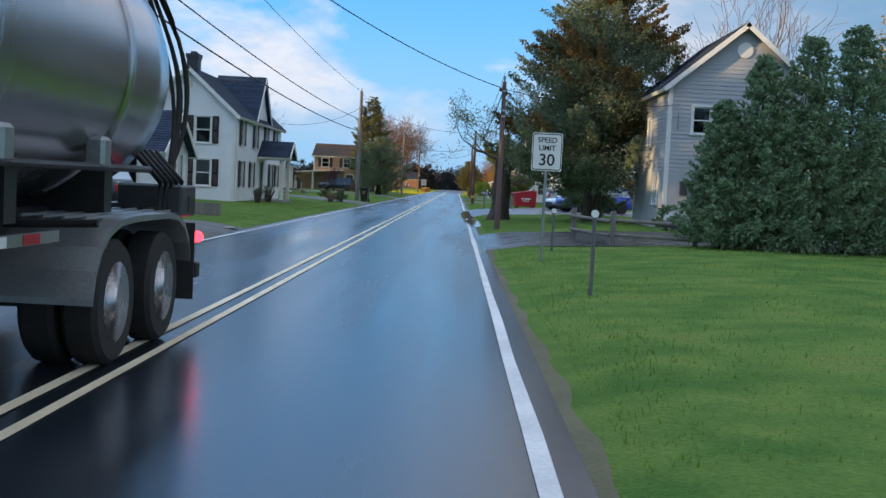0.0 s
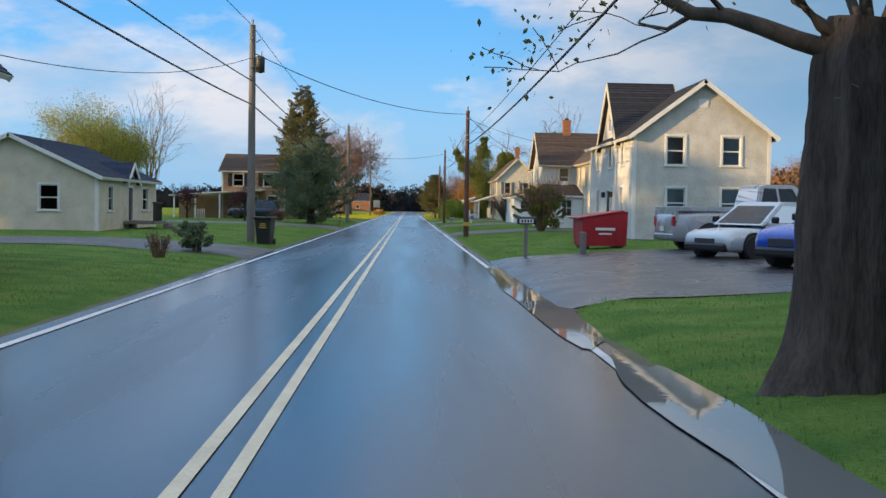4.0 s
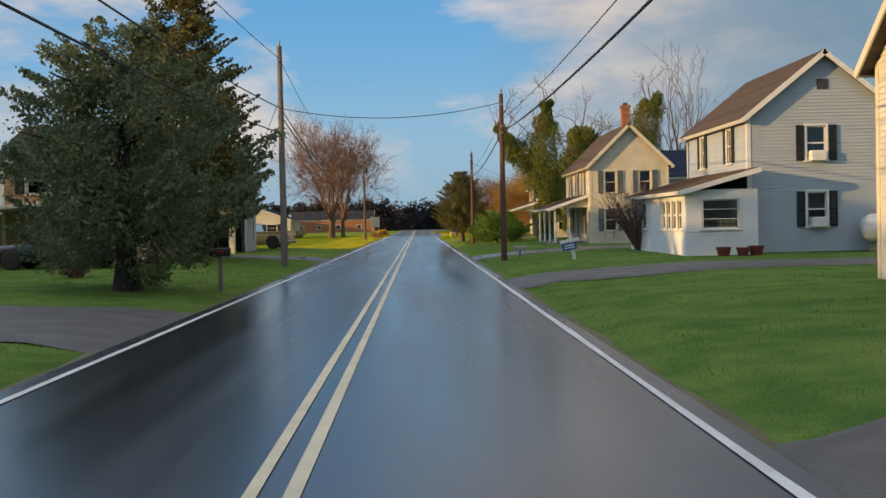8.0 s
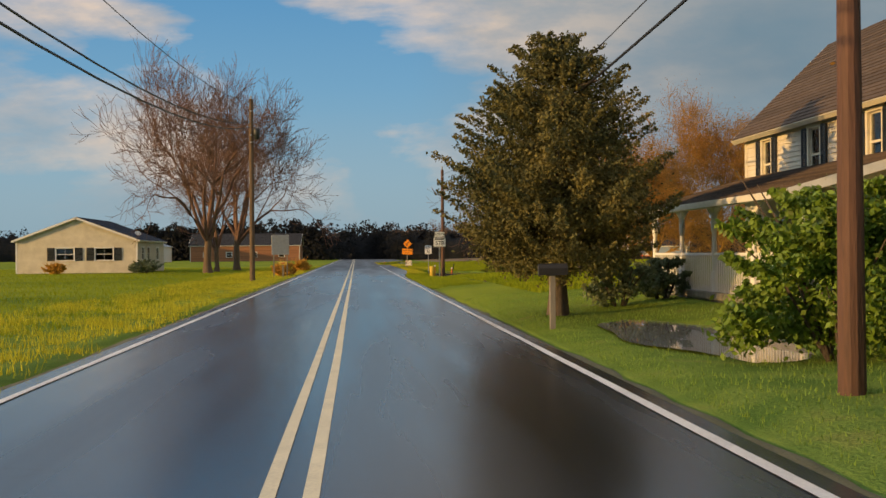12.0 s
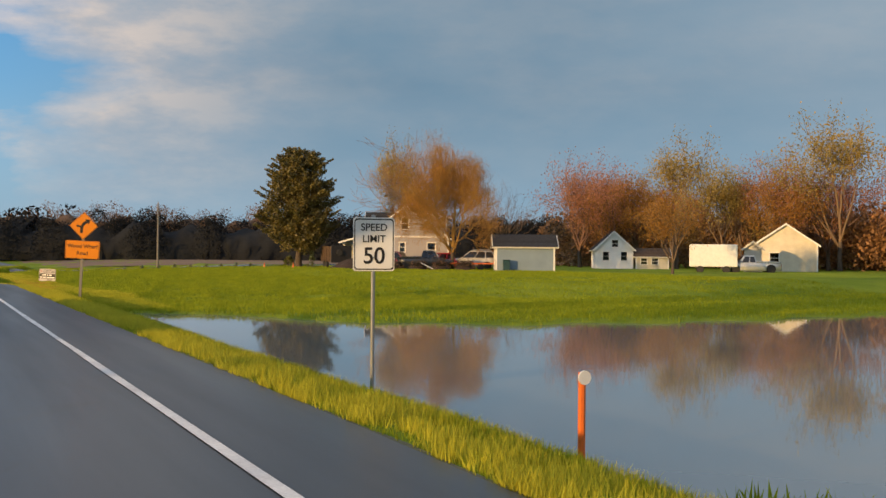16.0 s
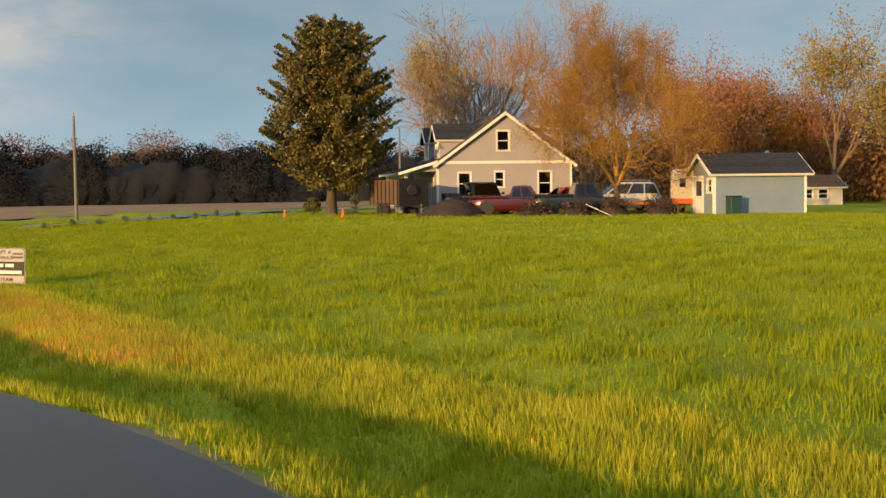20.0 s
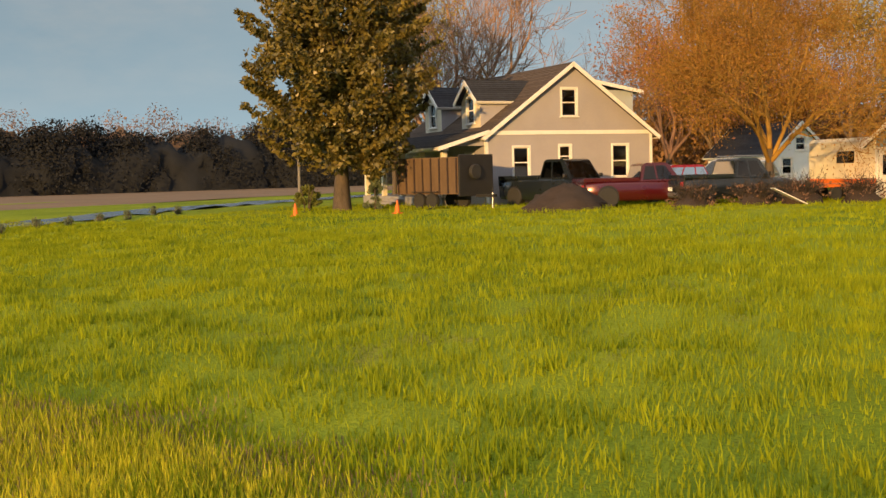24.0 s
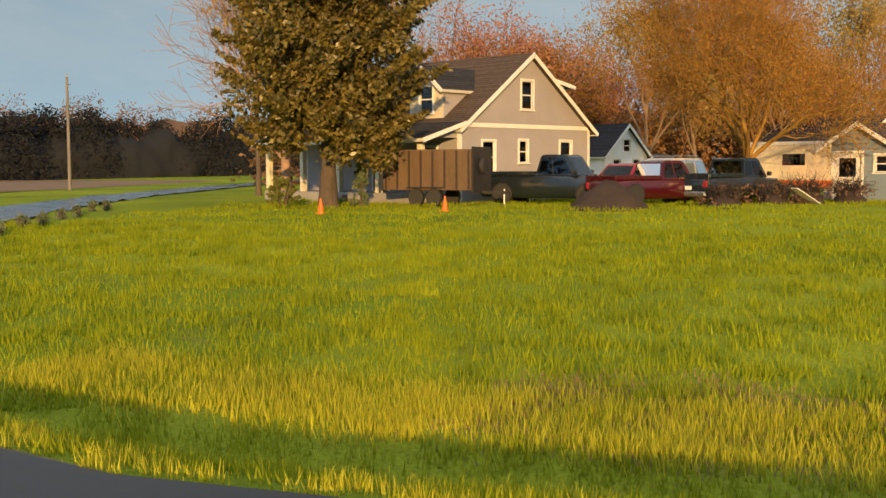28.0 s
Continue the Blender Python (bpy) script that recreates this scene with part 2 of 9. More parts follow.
def ground_mat():
    m = bpy.data.materials.new("grassy_ground"); m.use_nodes = True
    nt = m.node_tree
    N, L = nt.nodes.new, nt.links.new
    b = nt.nodes["Principled BSDF"]
    tc = N("ShaderNodeTexCoord")
    sep = N("ShaderNodeSeparateXYZ"); L(tc.outputs["Object"], sep.inputs[0])

    def noise_of(scale, detail=4.0):
        n = N("ShaderNodeTexNoise"); n.inputs["Scale"].default_value, n.inputs["Detail"].default_value = scale, detail
        L(tc.outputs["Object"], n.inputs["Vector"])
        return n.outputs["Fac"]

    def ramp2(src, p0, c0, p1, c1):
        r = N("ShaderNodeValToRGB")
        e = r.color_ramp.elements
        e[0].position, e[0].color, e[1].position, e[1].color = p0, (*c0, 1), p1, (*c1, 1)
        L(src, r.inputs[0])
        return r.outputs[0]
    big, mid, fine = noise_of(0.12), noise_of(1.1), noise_of(26.0)
    lawn = ramp2(mid, 0.35, (0.080, 0.160, 0.034), 0.68, (0.170, 0.250, 0.055))
    crop = ramp2(big, 0.35, (0.135, 0.200, 0.018), 0.66, (0.250, 0.300, 0.028))
    wh = N("ShaderNodeMapRange"); wh.inputs[1].default_value, wh.inputs[2].default_value = 178.0, 205.0
    L(sep.outputs[1], wh.inputs[0])
    mx = N("ShaderNodeMixRGB"); L(wh.outputs[0], mx.inputs[0]); L(lawn, mx.inputs[1]); L(crop, mx.inputs[2])
    soil = ramp2(fine, 0.3, (0.09, 0.065, 0.035), 0.7, (0.22, 0.16, 0.08))
    bare = N("ShaderNodeMapRange"); bare.inputs[1].default_value, bare.inputs[2].default_value = 0.60, 0.72
    L(mid, bare.inputs[0])
    bm_ = N("ShaderNodeMath"); bm_.operation = "MULTIPLY"; bm_.inputs[1].default_value = 0.35
    L(bare.outputs[0], bm_.inputs[0])
    m2 = N("ShaderNodeMixRGB"); L(bm_.outputs[0], m2.inputs[0]); L(mx.outputs[0], m2.inputs[1]); L(soil, m2.inputs[2])
    gm = N("ShaderNodeMapRange"); gm.inputs[3].default_value, gm.inputs[4].default_value = 0.55, 1.45
    L(fine, gm.inputs[0])
    m3 = N("ShaderNodeMixRGB"); m3.blend_type = "MULTIPLY"; m3.inputs[0].default_value = 1.0
    L(m2.outputs[0], m3.inputs[1]); L(gm.outputs[0], m3.inputs[2])
    L(m3.outputs[0], b.inputs["Base Color"])
    b.inputs["Roughness"].default_value, b.inputs["Specular IOR Level"].default_value = 0.9, 0.05
    bp = N("ShaderNodeBump"); bp.inputs["Strength"].default_value, bp.inputs["Distance"].default_value = 0.7, 0.06
    L(fine, bp.inputs["Height"]); L(bp.outputs[0], b.inputs["Normal"])
    return m


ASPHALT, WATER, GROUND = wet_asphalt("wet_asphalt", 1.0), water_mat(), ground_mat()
LANE_ASPHALT = wet_asphalt("soaked_lane_asphalt", 0.0)
WHITE_SIDING = mat("white_painted_siding", (0.82, 0.83, 0.84), (0.70, 0.71, 0.72), 0.5, scale=1.2, fine=25)
OLD_SIDING = mat("weathered_white_siding", (0.70, 0.68, 0.63), (0.45, 0.43, 0.39), 0.7, scale=1.6, fine=18)
CREAM_SIDING = mat("cream_painted_siding", (0.72, 0.66, 0.52), (0.52, 0.47, 0.36), 0.65, scale=1.4, fine=20)
GREY_SIDING = mat("grey_vinyl_siding", (0.44, 0.45, 0.47), (0.36, 0.37, 0.39), 0.5, scale=1.0, fine=20)
BEIGE_SIDING = mat("grey_beige_siding", (0.37, 0.355, 0.375), (0.31, 0.30, 0.32), 0.55, scale=0.8, fine=20)
SHED_SIDING = mat("slate_blue_siding", (0.22, 0.29, 0.36), (0.17, 0.23, 0.29), 0.55, scale=0.8, fine=20)
BLUE_SIDING = mat("pale_blue_siding", (0.42, 0.48, 0.54), (0.35, 0.40, 0.46), 0.55, scale=0.8, fine=20)
TRIM = mat("white_trim_paint", (0.80, 0.80, 0.78), (0.68, 0.67, 0.64), 0.45, scale=4, fine=60)
CREAM_TRIM = mat("cream_trim_paint", (0.74, 0.68, 0.52), (0.6, 0.54, 0.40), 0.5, scale=4, fine=60)
BLUE_SHINGLE = mat("dark_blue_grey_shingles", (0.026, 0.042, 0.080), (0.014, 0.025, 0.050), 0.85, scale=5, fine=30, island=0.25, bump=0.4)
BROWN_SHINGLE = mat("brown_shingles", (0.105, 0.075, 0.055), (0.06, 0.042, 0.032), 0.85, scale=4, fine=30, island=0.25, bump=0.4)
BLACK_SHINGLE = mat("charcoal_shingles", (0.030, 0.032, 0.040), (0.018, 0.020, 0.026), 0.85, scale=4, fine=30, island=0.25, bump=0.4)
BRICK = mat("orange_red_brick", (0.36, 0.17, 0.085), (0.26, 0.115, 0.06), 0.85, scale=8, fine=40, obj=0.2, island=0.2)
TAN_BRICK = mat("tan_brick", (0.42, 0.27, 0.15), (0.32, 0.20, 0.11), 0.85, scale=6, fine=30, island=0.2)
CONCRETE = mat("weathered_concrete", (0.33, 0.32, 0.30), (0.22, 0.21, 0.20), 0.85, scale=2, fine=50)
SHUTTER = mat("black_green_shutter", (0.022, 0.028, 0.032), (0.014, 0.018, 0.022), 0.5, scale=6)
BROWN_SHUTTER = mat("dark_brown_shutter", (0.045, 0.030, 0.028), (0.03, 0.02, 0.02), 0.5, scale=6)
BLUEGREY_SHUTTER = mat("faded_blue_grey_shutter", (0.16, 0.19, 0.22), (0.10, 0.12, 0.14), 0.6, scale=6)
DOOR_RED = mat("dark_red_door_paint", (0.16, 0.035, 0.028), (0.10, 0.025, 0.02), 0.4, scale=5)
DOOR_DARK = mat("dark_door_paint", (0.05, 0.045, 0.045), None, 0.4, scale=5)
PANE = glass("window_glass", (0.55, 0.60, 0.62))
CAR_GLASS = glass("tinted_car_glass", (0.16, 0.18, 0.20))
BLIND = mat("white_window_blind", (0.6, 0.6, 0.57), (0.5, 0.5, 0.47), 0.8, scale=3, stretch=(1, 1, 12))
DARK_ROOM = mat("dark_interior", (0.03, 0.03, 0.03), None, 0.9)
BARK = mat("grey_brown_bark", (0.13, 0.10, 0.075), (0.06, 0.047, 0.036), 0.9, scale=6, fine=30, bump=0.8, stretch=(1, 1, 0.25))
DARK_BARK = mat("dark_wet_bark", (0.055, 0.042, 0.034), (0.025, 0.020, 0.017), 0.8, scale=5, fine=22, bump=0.9, stretch=(1, 1, 0.25))
PALE_BARK = mat("sunlit_tan_bark", (0.17, 0.115, 0.075), (0.10, 0.07, 0.045), 0.9, scale=6, fine=30, bump=0.6, stretch=(1, 1, 0.25))
RED_TWIG = mat("reddish_twigs", (0.21, 0.12, 0.085), (0.13, 0.075, 0.055), 0.9, island=0.3)
TAN_TWIG = mat("tan_twigs", (0.22, 0.15, 0.095), (0.14, 0.095, 0.06), 0.9, island=0.3)
# about twice as bright as the reddish twigs, with sunlight put into the colour
SUNLIT_TWIG = mat("sunlit_pinkish_twigs", (0.40, 0.25, 0.17), (0.24, 0.15, 0.105), 0.9, island=0.3)
WEATHERED_TUB = mat("dull_red_plastic_tub", (0.22, 0.045, 0.035), (0.13, 0.03, 0.028), 0.6, scale=4)
RUGGED_BARK = mat("deeply_furrowed_dark_bark", (0.115, 0.092, 0.075), (0.035, 0.028, 0.023), 0.95, scale=9, fine=45, bump=1.0, stretch=(1, 1, 0.16))
CEDAR_LEAF = mat("dark_cedar_foliage", (0.21, 0.245, 0.13), (0.10, 0.14, 0.082), 0.8, scale=0.9, fine=6, bump=0, island=0.3, translucent=0.35)
CEDAR_SUNLIT = mat("sunlit_bronze_cedar_foliage", (0.20, 0.125, 0.036), (0.09, 0.07, 0.026), 0.8, scale=0.8, fine=8, bump=0, island=0.3, translucent=0.25)
BRONZE_LEAF = mat("olive_bronze_cedar_foliage", (0.215, 0.180, 0.055), (0.075, 0.090, 0.036), 0.8, scale=0.9, fine=5, bump=0, island=0.35, translucent=0.2)
HEDGE_LEAF = mat("arborvitae_foliage", (0.25, 0.335, 0.185), (0.145, 0.215, 0.12), 0.8, scale=1.0, fine=8, bump=0, island=0.3, translucent=0.3)
BUSH_LEAF = mat("bright_green_shrub_leaves", (0.19, 0.29, 0.035), (0.10, 0.17, 0.024), 0.55, scale=1.2, fine=8, bump=0, island=0.4, translucent=0.25)
IVY_LEAF = mat("ivy_leaves", (0.24, 0.255, 0.042), (0.105, 0.135, 0.026), 0.5, scale=1.2, fine=8, bump=0, island=0.45, translucent=0.3)
MAGNOLIA_LEAF = mat("glossy_magnolia_leaves", (0.21, 0.155, 0.038), (0.07, 0.07, 0.022), 0.4, scale=1.2, fine=8, bump=0, island=0.5, translucent=0.2)
SPRING_LEAF = mat("fresh_yellow_green_leaves", (0.44, 0.42, 0.075), (0.29, 0.30, 0.055), 0.75, scale=0.6, fine=8, bump=0, island=0.3, translucent=0.45)
WILLOW_LEAF = mat("yellow_green_spring_leaves", (0.19, 0.20, 0.045), (0.11, 0.13, 0.03), 0.7, scale=1, fine=8, bump=0, island=0.35, translucent=0.3)
BUD_ORANGE = mat("orange_spring_buds", (0.46, 0.235, 0.05), (0.29, 0.145, 0.034), 0.8, scale=0.5, fine=8, bump=0, island=0.3, translucent=0.4)
BUD_PINK = mat("pink_red_maple_buds", (0.48, 0.22, 0.12), (0.34, 0.16, 0.09), 0.8, scale=0.5, fine=8, bump=0, island=0.3, translucent=0.4)
BUD_YELLOW = mat("yellow_spring_buds", (0.44, 0.32, 0.09), (0.30, 0.22, 0.06), 0.8, scale=0.5, fine=8, bump=0, island=0.3, translucent=0.4)
BUD_PURPLE = mat("purple_red_plum_leaves", (0.12, 0.045, 0.05), (0.07, 0.028, 0.035), 0.8, scale=0.8, fine=8, bump=0, island=0.35, translucent=0.2)
DRY_GRASS = mat("dry_orange_grass", (0.66, 0.37, 0.06), (0.48, 0.27, 0.05), 0.85, bump=0, island=0.3, translucent=0.2)
GRASS = mat("lawn_grass_blades", (0.24, 0.36, 0.065), (0.15, 0.25, 0.048), 0.7, scale=0.5, fine=6, bump=0, spec=0.15, island=0.25, translucent=0.4)
CROP = mat("young_wheat_blades", (0.360, 0.395, 0.024), (0.160, 0.225, 0.015), 0.75, scale=1.1, fine=5, bump=0, spec=0.10, island=0.2, translucent=0.4)
ROUGH_GRASS = mat("yellowed_verge_grass", (0.60, 0.54, 0.05), (0.38, 0.39, 0.04), 0.75, scale=0.4, fine=5, bump=0, spec=0.12, island=0.3, translucent=0.45)
# near black: the far wood's unlit look is put into this colour
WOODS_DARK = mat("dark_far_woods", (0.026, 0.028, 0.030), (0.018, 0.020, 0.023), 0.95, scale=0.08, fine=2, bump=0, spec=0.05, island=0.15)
WOODS_ORANGE = mat("orange_budding_far_woods", (0.36, 0.185, 0.075), (0.20, 0.11, 0.05), 0.9, scale=0.12, fine=1.5, bump=0, island=0.35, translucent=0.2)
WOODS_BROWN = mat("brown_far_woods", (0.20, 0.115, 0.065), (0.11, 0.07, 0.042), 0.95, scale=0.06, fine=2, bump=0, island=0.35)
POLE_GREY = mat("weathered_grey_pole_wood", (0.23, 0.21, 0.19), (0.13, 0.12, 0.11), 0.85, scale=4, fine=40, stretch=(1, 1, 0.1), bump=0.5)
TRACTOR_GREEN = mat("tractor_green_paint", (0.02, 0.16, 0.03), (0.015, 0.11, 0.022), 0.4, scale=2)
POLE_ROSE = mat("weathered_reddish_pole_wood", (0.20, 0.13, 0.115), (0.11, 0.075, 0.068), 0.85, scale=4, fine=40, stretch=(1, 1, 0.1), bump=0.5)
POLE_BROWN = mat("creosoted_brown_pole_wood", (0.135, 0.068, 0.047), (0.066, 0.038, 0.030), 0.75, scale=4, fine=40, stretch=(1, 1, 0.1), bump=0.5)
POST_WOOD = mat("grey_fence_wood", (0.26, 0.24, 0.21), (0.15, 0.14, 0.12), 0.9, scale=5, fine=50, stretch=(1, 1, 0.15))
STEEL = mat("galvanised_steel", (0.42, 0.43, 0.44), (0.32, 0.33, 0.34), 0.4, 0.85, scale=5)
POLISHED = mat("polished_aluminium_tank", (0.50, 0.50, 0.51), (0.40, 0.40, 0.42), 0.24, 1.0, scale=0.7, fine=12, bump=0.04)
ALLOY = mat("brushed_alloy", (0.55, 0.55, 0.56), None, 0.28, 0.95, scale=6)
RUBBER = mat("black_rubber", (0.022, 0.022, 0.023), (0.035, 0.034, 0.032), 0.75, scale=6)
BLACK = mat("black_painted_metal", (0.016, 0.016, 0.018), (0.028, 0.027, 0.027), 0.45, scale=3)
DARK_GREY = mat("dark_grey_metal", (0.07, 0.075, 0.08), None, 0.5, 0.3, scale=3)
CABLE = mat("black_cable", (0.015, 0.015, 0.016), None, 0.6, bump=0)
INSULATOR = mat("grey_porcelain", (0.35, 0.36, 0.36), None, 0.3, bump=0)
WHITE_SHEET = mat("white_sign_sheeting", (0.82, 0.82, 0.80), (0.74, 0.74, 0.72), 0.4, scale=3)
ORANGE_SHEET = mat("orange_sign_sheeting", (0.78, 0.27, 0.012), (0.70, 0.23, 0.012), 0.4, scale=3)
YELLOW_LINE = mat("worn_yellow_road_paint", (0.85, 0.76, 0.55), (0.60, 0.54, 0.40), 0.75, scale=1.5, fine=40, spec=0.2)
WHITE_LINE = mat("worn_white_road_paint", (0.85, 0.85, 0.83), (0.52, 0.52, 0.53), 0.75, scale=1.0, fine=30, spec=0.2)
GRAVEL = mat("damp_gravel", (0.13, 0.125, 0.12), (0.07, 0.066, 0.062), 0.6, scale=1.5, fine=35, bump=0.8)
DRIVE = mat("wet_dark_driveway", (0.055, 0.057, 0.062), (0.03, 0.031, 0.034), 0.3, scale=0.7, fine=45, bump=0.3, spec=0.6, rvar=0.2)
ORANGE_TWIG = mat("orange_budding_twigs", (0.360, 0.209, 0.040), (0.238, 0.133, 0.029), 0.85, bump=0, island=0.3)
POST_GREY = mat("dull_grey_post_paint", (0.16, 0.17, 0.18), (0.10, 0.105, 0.11), 0.6, 0.2, scale=6)
STUBBLE = mat("dead_straw_stubble", (0.36, 0.27, 0.13), (0.20, 0.145, 0.07), 0.9, scale=0.6, fine=6, bump=0, island=0.35, translucent=0.2)
# board brown with the warm sunlight on the trailer's side mixed in
TUB_BROWN = mat("sunlit_brown_boards", (0.15, 0.095, 0.055), (0.085, 0.055, 0.036), 0.8, scale=3, fine=30, stretch=(1, 1, 0.2))
# white sheeting greyed down: the shade on the sign's face is in the colour
SHADED_SHEET = mat("shaded_grey_sign_sheeting", (0.50, 0.47, 0.46), (0.42, 0.40, 0.39), 0.45, scale=3)
FADED_RED = mat("sun_faded_red_print", (0.50, 0.30, 0.28), None, 0.5)
DIRT = mat("brown_verge_dirt", (0.17, 0.155, 0.085), (0.095, 0.095, 0.05), 0.85, scale=1.2, fine=25, bump=0.8)
FIELD_SOIL = mat("bare_field_soil", (0.22, 0.135, 0.075), (0.14, 0.09, 0.052), 0.95, scale=0.15, fine=3, bump=0.6)
SOIL = mat("dark_soil_heap", (0.055, 0.036, 0.026), (0.03, 0.02, 0.015), 0.95, scale=2, fine=20, bump=1.0)
RED_PAINT = mat("red_dumpster_paint", (0.42, 0.018, 0.03), (0.30, 0.016, 0.024), 0.45, scale=1.5)
ORANGE_PLASTIC = mat("orange_plastic", (0.75, 0.16, 0.02), (0.6, 0.13, 0.02), 0.5, scale=6)
YELLOW_PLASTIC = mat("yellow_plastic", (0.62, 0.42, 0.06), (0.5, 0.33, 0.05), 0.5, scale=6)
BLUE_SIGN = mat("blue_yard_sign", (0.02, 0.10, 0.42), None, 0.5)
GREEN_METAL = mat("dark_teal_bin", (0.02, 0.06, 0.07), None, 0.5)
TAIL_RED = glow("lit_red_tail_lamp", (1.0, 0.02, 0.03), 6.0)
PORCH_GLOW = glow("lit_porch_bulb", (1.0, 0.75, 0.35), 6.0)
LENS = mat("clear_lamp_lens", (0.6, 0.6, 0.6), None, 0.15, 0.5, scale=4)


# ---- building blocks ----
def thing(name, label, category, m=None, group="", kind=""):
    """An empty at a thing's base, which holds its parts."""
    ob = new(name)
    ob.empty_display_size = 0.2
    if m is not None:
        ob.matrix_world = m
    return tagged(ob, label, category, group, kind)


def mesh_of(name, verts, faces, material, smooth=False):
    me = bpy.data.meshes.new(name)
    me.from_pydata([tuple(v) for v in verts], [], [tuple(f) for f in faces])
    for m in (material if isinstance(material, (list, tuple)) else [material]):
        me.materials.append(m)
    if smooth:
        me.polygons.foreach_set("use_smooth", [True] * len(me.polygons))
    me.update()
    return me


def hang(name, me, parent, label="", m=None):
    ob = new(name, me)
    if parent is not None:
        ob.parent = parent
    if m is not None:
        ob.matrix_basis = m
    return tagged(ob, label)


def part(name, bm, material, parent, label="", m=None, smooth=False):
    """Links a bmesh as one mesh under a thing or a part."""
    me = bpy.data.meshes.new(name)
    bm.to_mesh(me)
    bm.free()
    me.materials.append(material)
    if smooth:
        me.polygons.foreach_set("use_smooth", [True] * len(me.polygons))
    return hang(name, me, parent, label, m)


def add_box(bm, x0, x1, y0, y1, z0, z1, bevel=0.0, m=None):
    got = bmesh.ops.create_cube(bm, size=1)["verts"]
    for v in got:
        v.co = (x0 if v.co.x < 0 else x1, y0 if v.co.y < 0 else y1, z0 if v.co.z < 0 else z1)
    if bevel:
        edges = list({e for v in got for e in v.link_edges})
        got = bmesh.ops.bevel(bm, geom=edges, offset=bevel, segments=1, affect="EDGES")["verts"] + [v for v in got if v.is_valid]
    if m is not None:
        bmesh.ops.transform(bm, matrix=m, verts=list({v for v in got if v.is_valid}))
    return bm


def box(x0, x1, y0, y1, z0, z1, bevel=0.0, m=None):
    return add_box(bmesh.new(), x0, x1, y0, y1, z0, z1, bevel, m)


def add_rod(bm, p, q, r0, r1=None, n=8, cap=True):
    p, q = Vector(p), Vector(q)
    r1 = r0 if r1 is None else r1
    d = q - p
    m = Matrix.Translation((p + q) / 2) @ d.to_track_quat("Z", "Y").to_matrix().to_4x4()
    bmesh.ops.create_cone(bm, cap_ends=cap, segments=n, radius1=r0, radius2=r1, depth=d.length, matrix=m)
    return bm


def rod(p, q, r0, r1=None, n=8, cap=True):
    return add_rod(bmesh.new(), p, q, r0, r1, n, cap)


def prism(poly, y0, y1, bevel=0.0):
    """A side outline of (x, z) points, drawn out along y."""
    bm = bmesh.new()
    a = [bm.verts.new((x, y0, z)) for x, z in poly]
    b = [bm.verts.new((x, y1, z)) for x, z in poly]
    n = len(poly)
    bm.faces.new(a)
    bm.faces.new(b[::-1])
    for i in range(n):
        bm.faces.new((a[i], b[i], b[(i + 1) % n], a[(i + 1) % n]))
    bmesh.ops.recalc_face_normals(bm, faces=bm.faces)
    if bevel:
        bmesh.ops.bevel(bm, geom=list(bm.edges), offset=bevel, segments=2, affect="EDGES")
    return bm


def spun(profile, n=24, axis="Z"):
    """A turned body from (radius, height) points."""
    verts, faces = [], []
    for r, h in profile:
        for k in range(n):
            a = 2 * math.pi * k / n
            c, s = r * math.cos(a), r * math.sin(a)
            verts.append((c, s, h) if axis == "Z" else (c, h, s))
    for i in range(len(profile) - 1):
        for k in range(n):
            k2 = (k + 1) % n
            faces.append((i * n + k, i * n + k2, (i + 1) * n + k2, (i + 1) * n + k))
    faces.append(tuple(range(n))[::-1])
    faces.append(tuple((len(profile) - 1) * n + k for k in range(n)))
    return verts, faces


def axes_pose(origin, x, z):
    """A pose whose x and z run along the given ways."""
    x, z = Vector(x).normalized(), Vector(z).normalized()
    y = z.cross(x)
    m = Matrix.Identity(4)
    for i in range(3):
        m[i][0], m[i][1], m[i][2], m[i][3] = x[i], y[i], z[i], origin[i]
    return m


def wall_pose(x, y, z, turn):
    """A wall's pose: its x runs right as seen from outside, and -y points outwards."""
    return pose(x, y, z, 0, 0, turn)


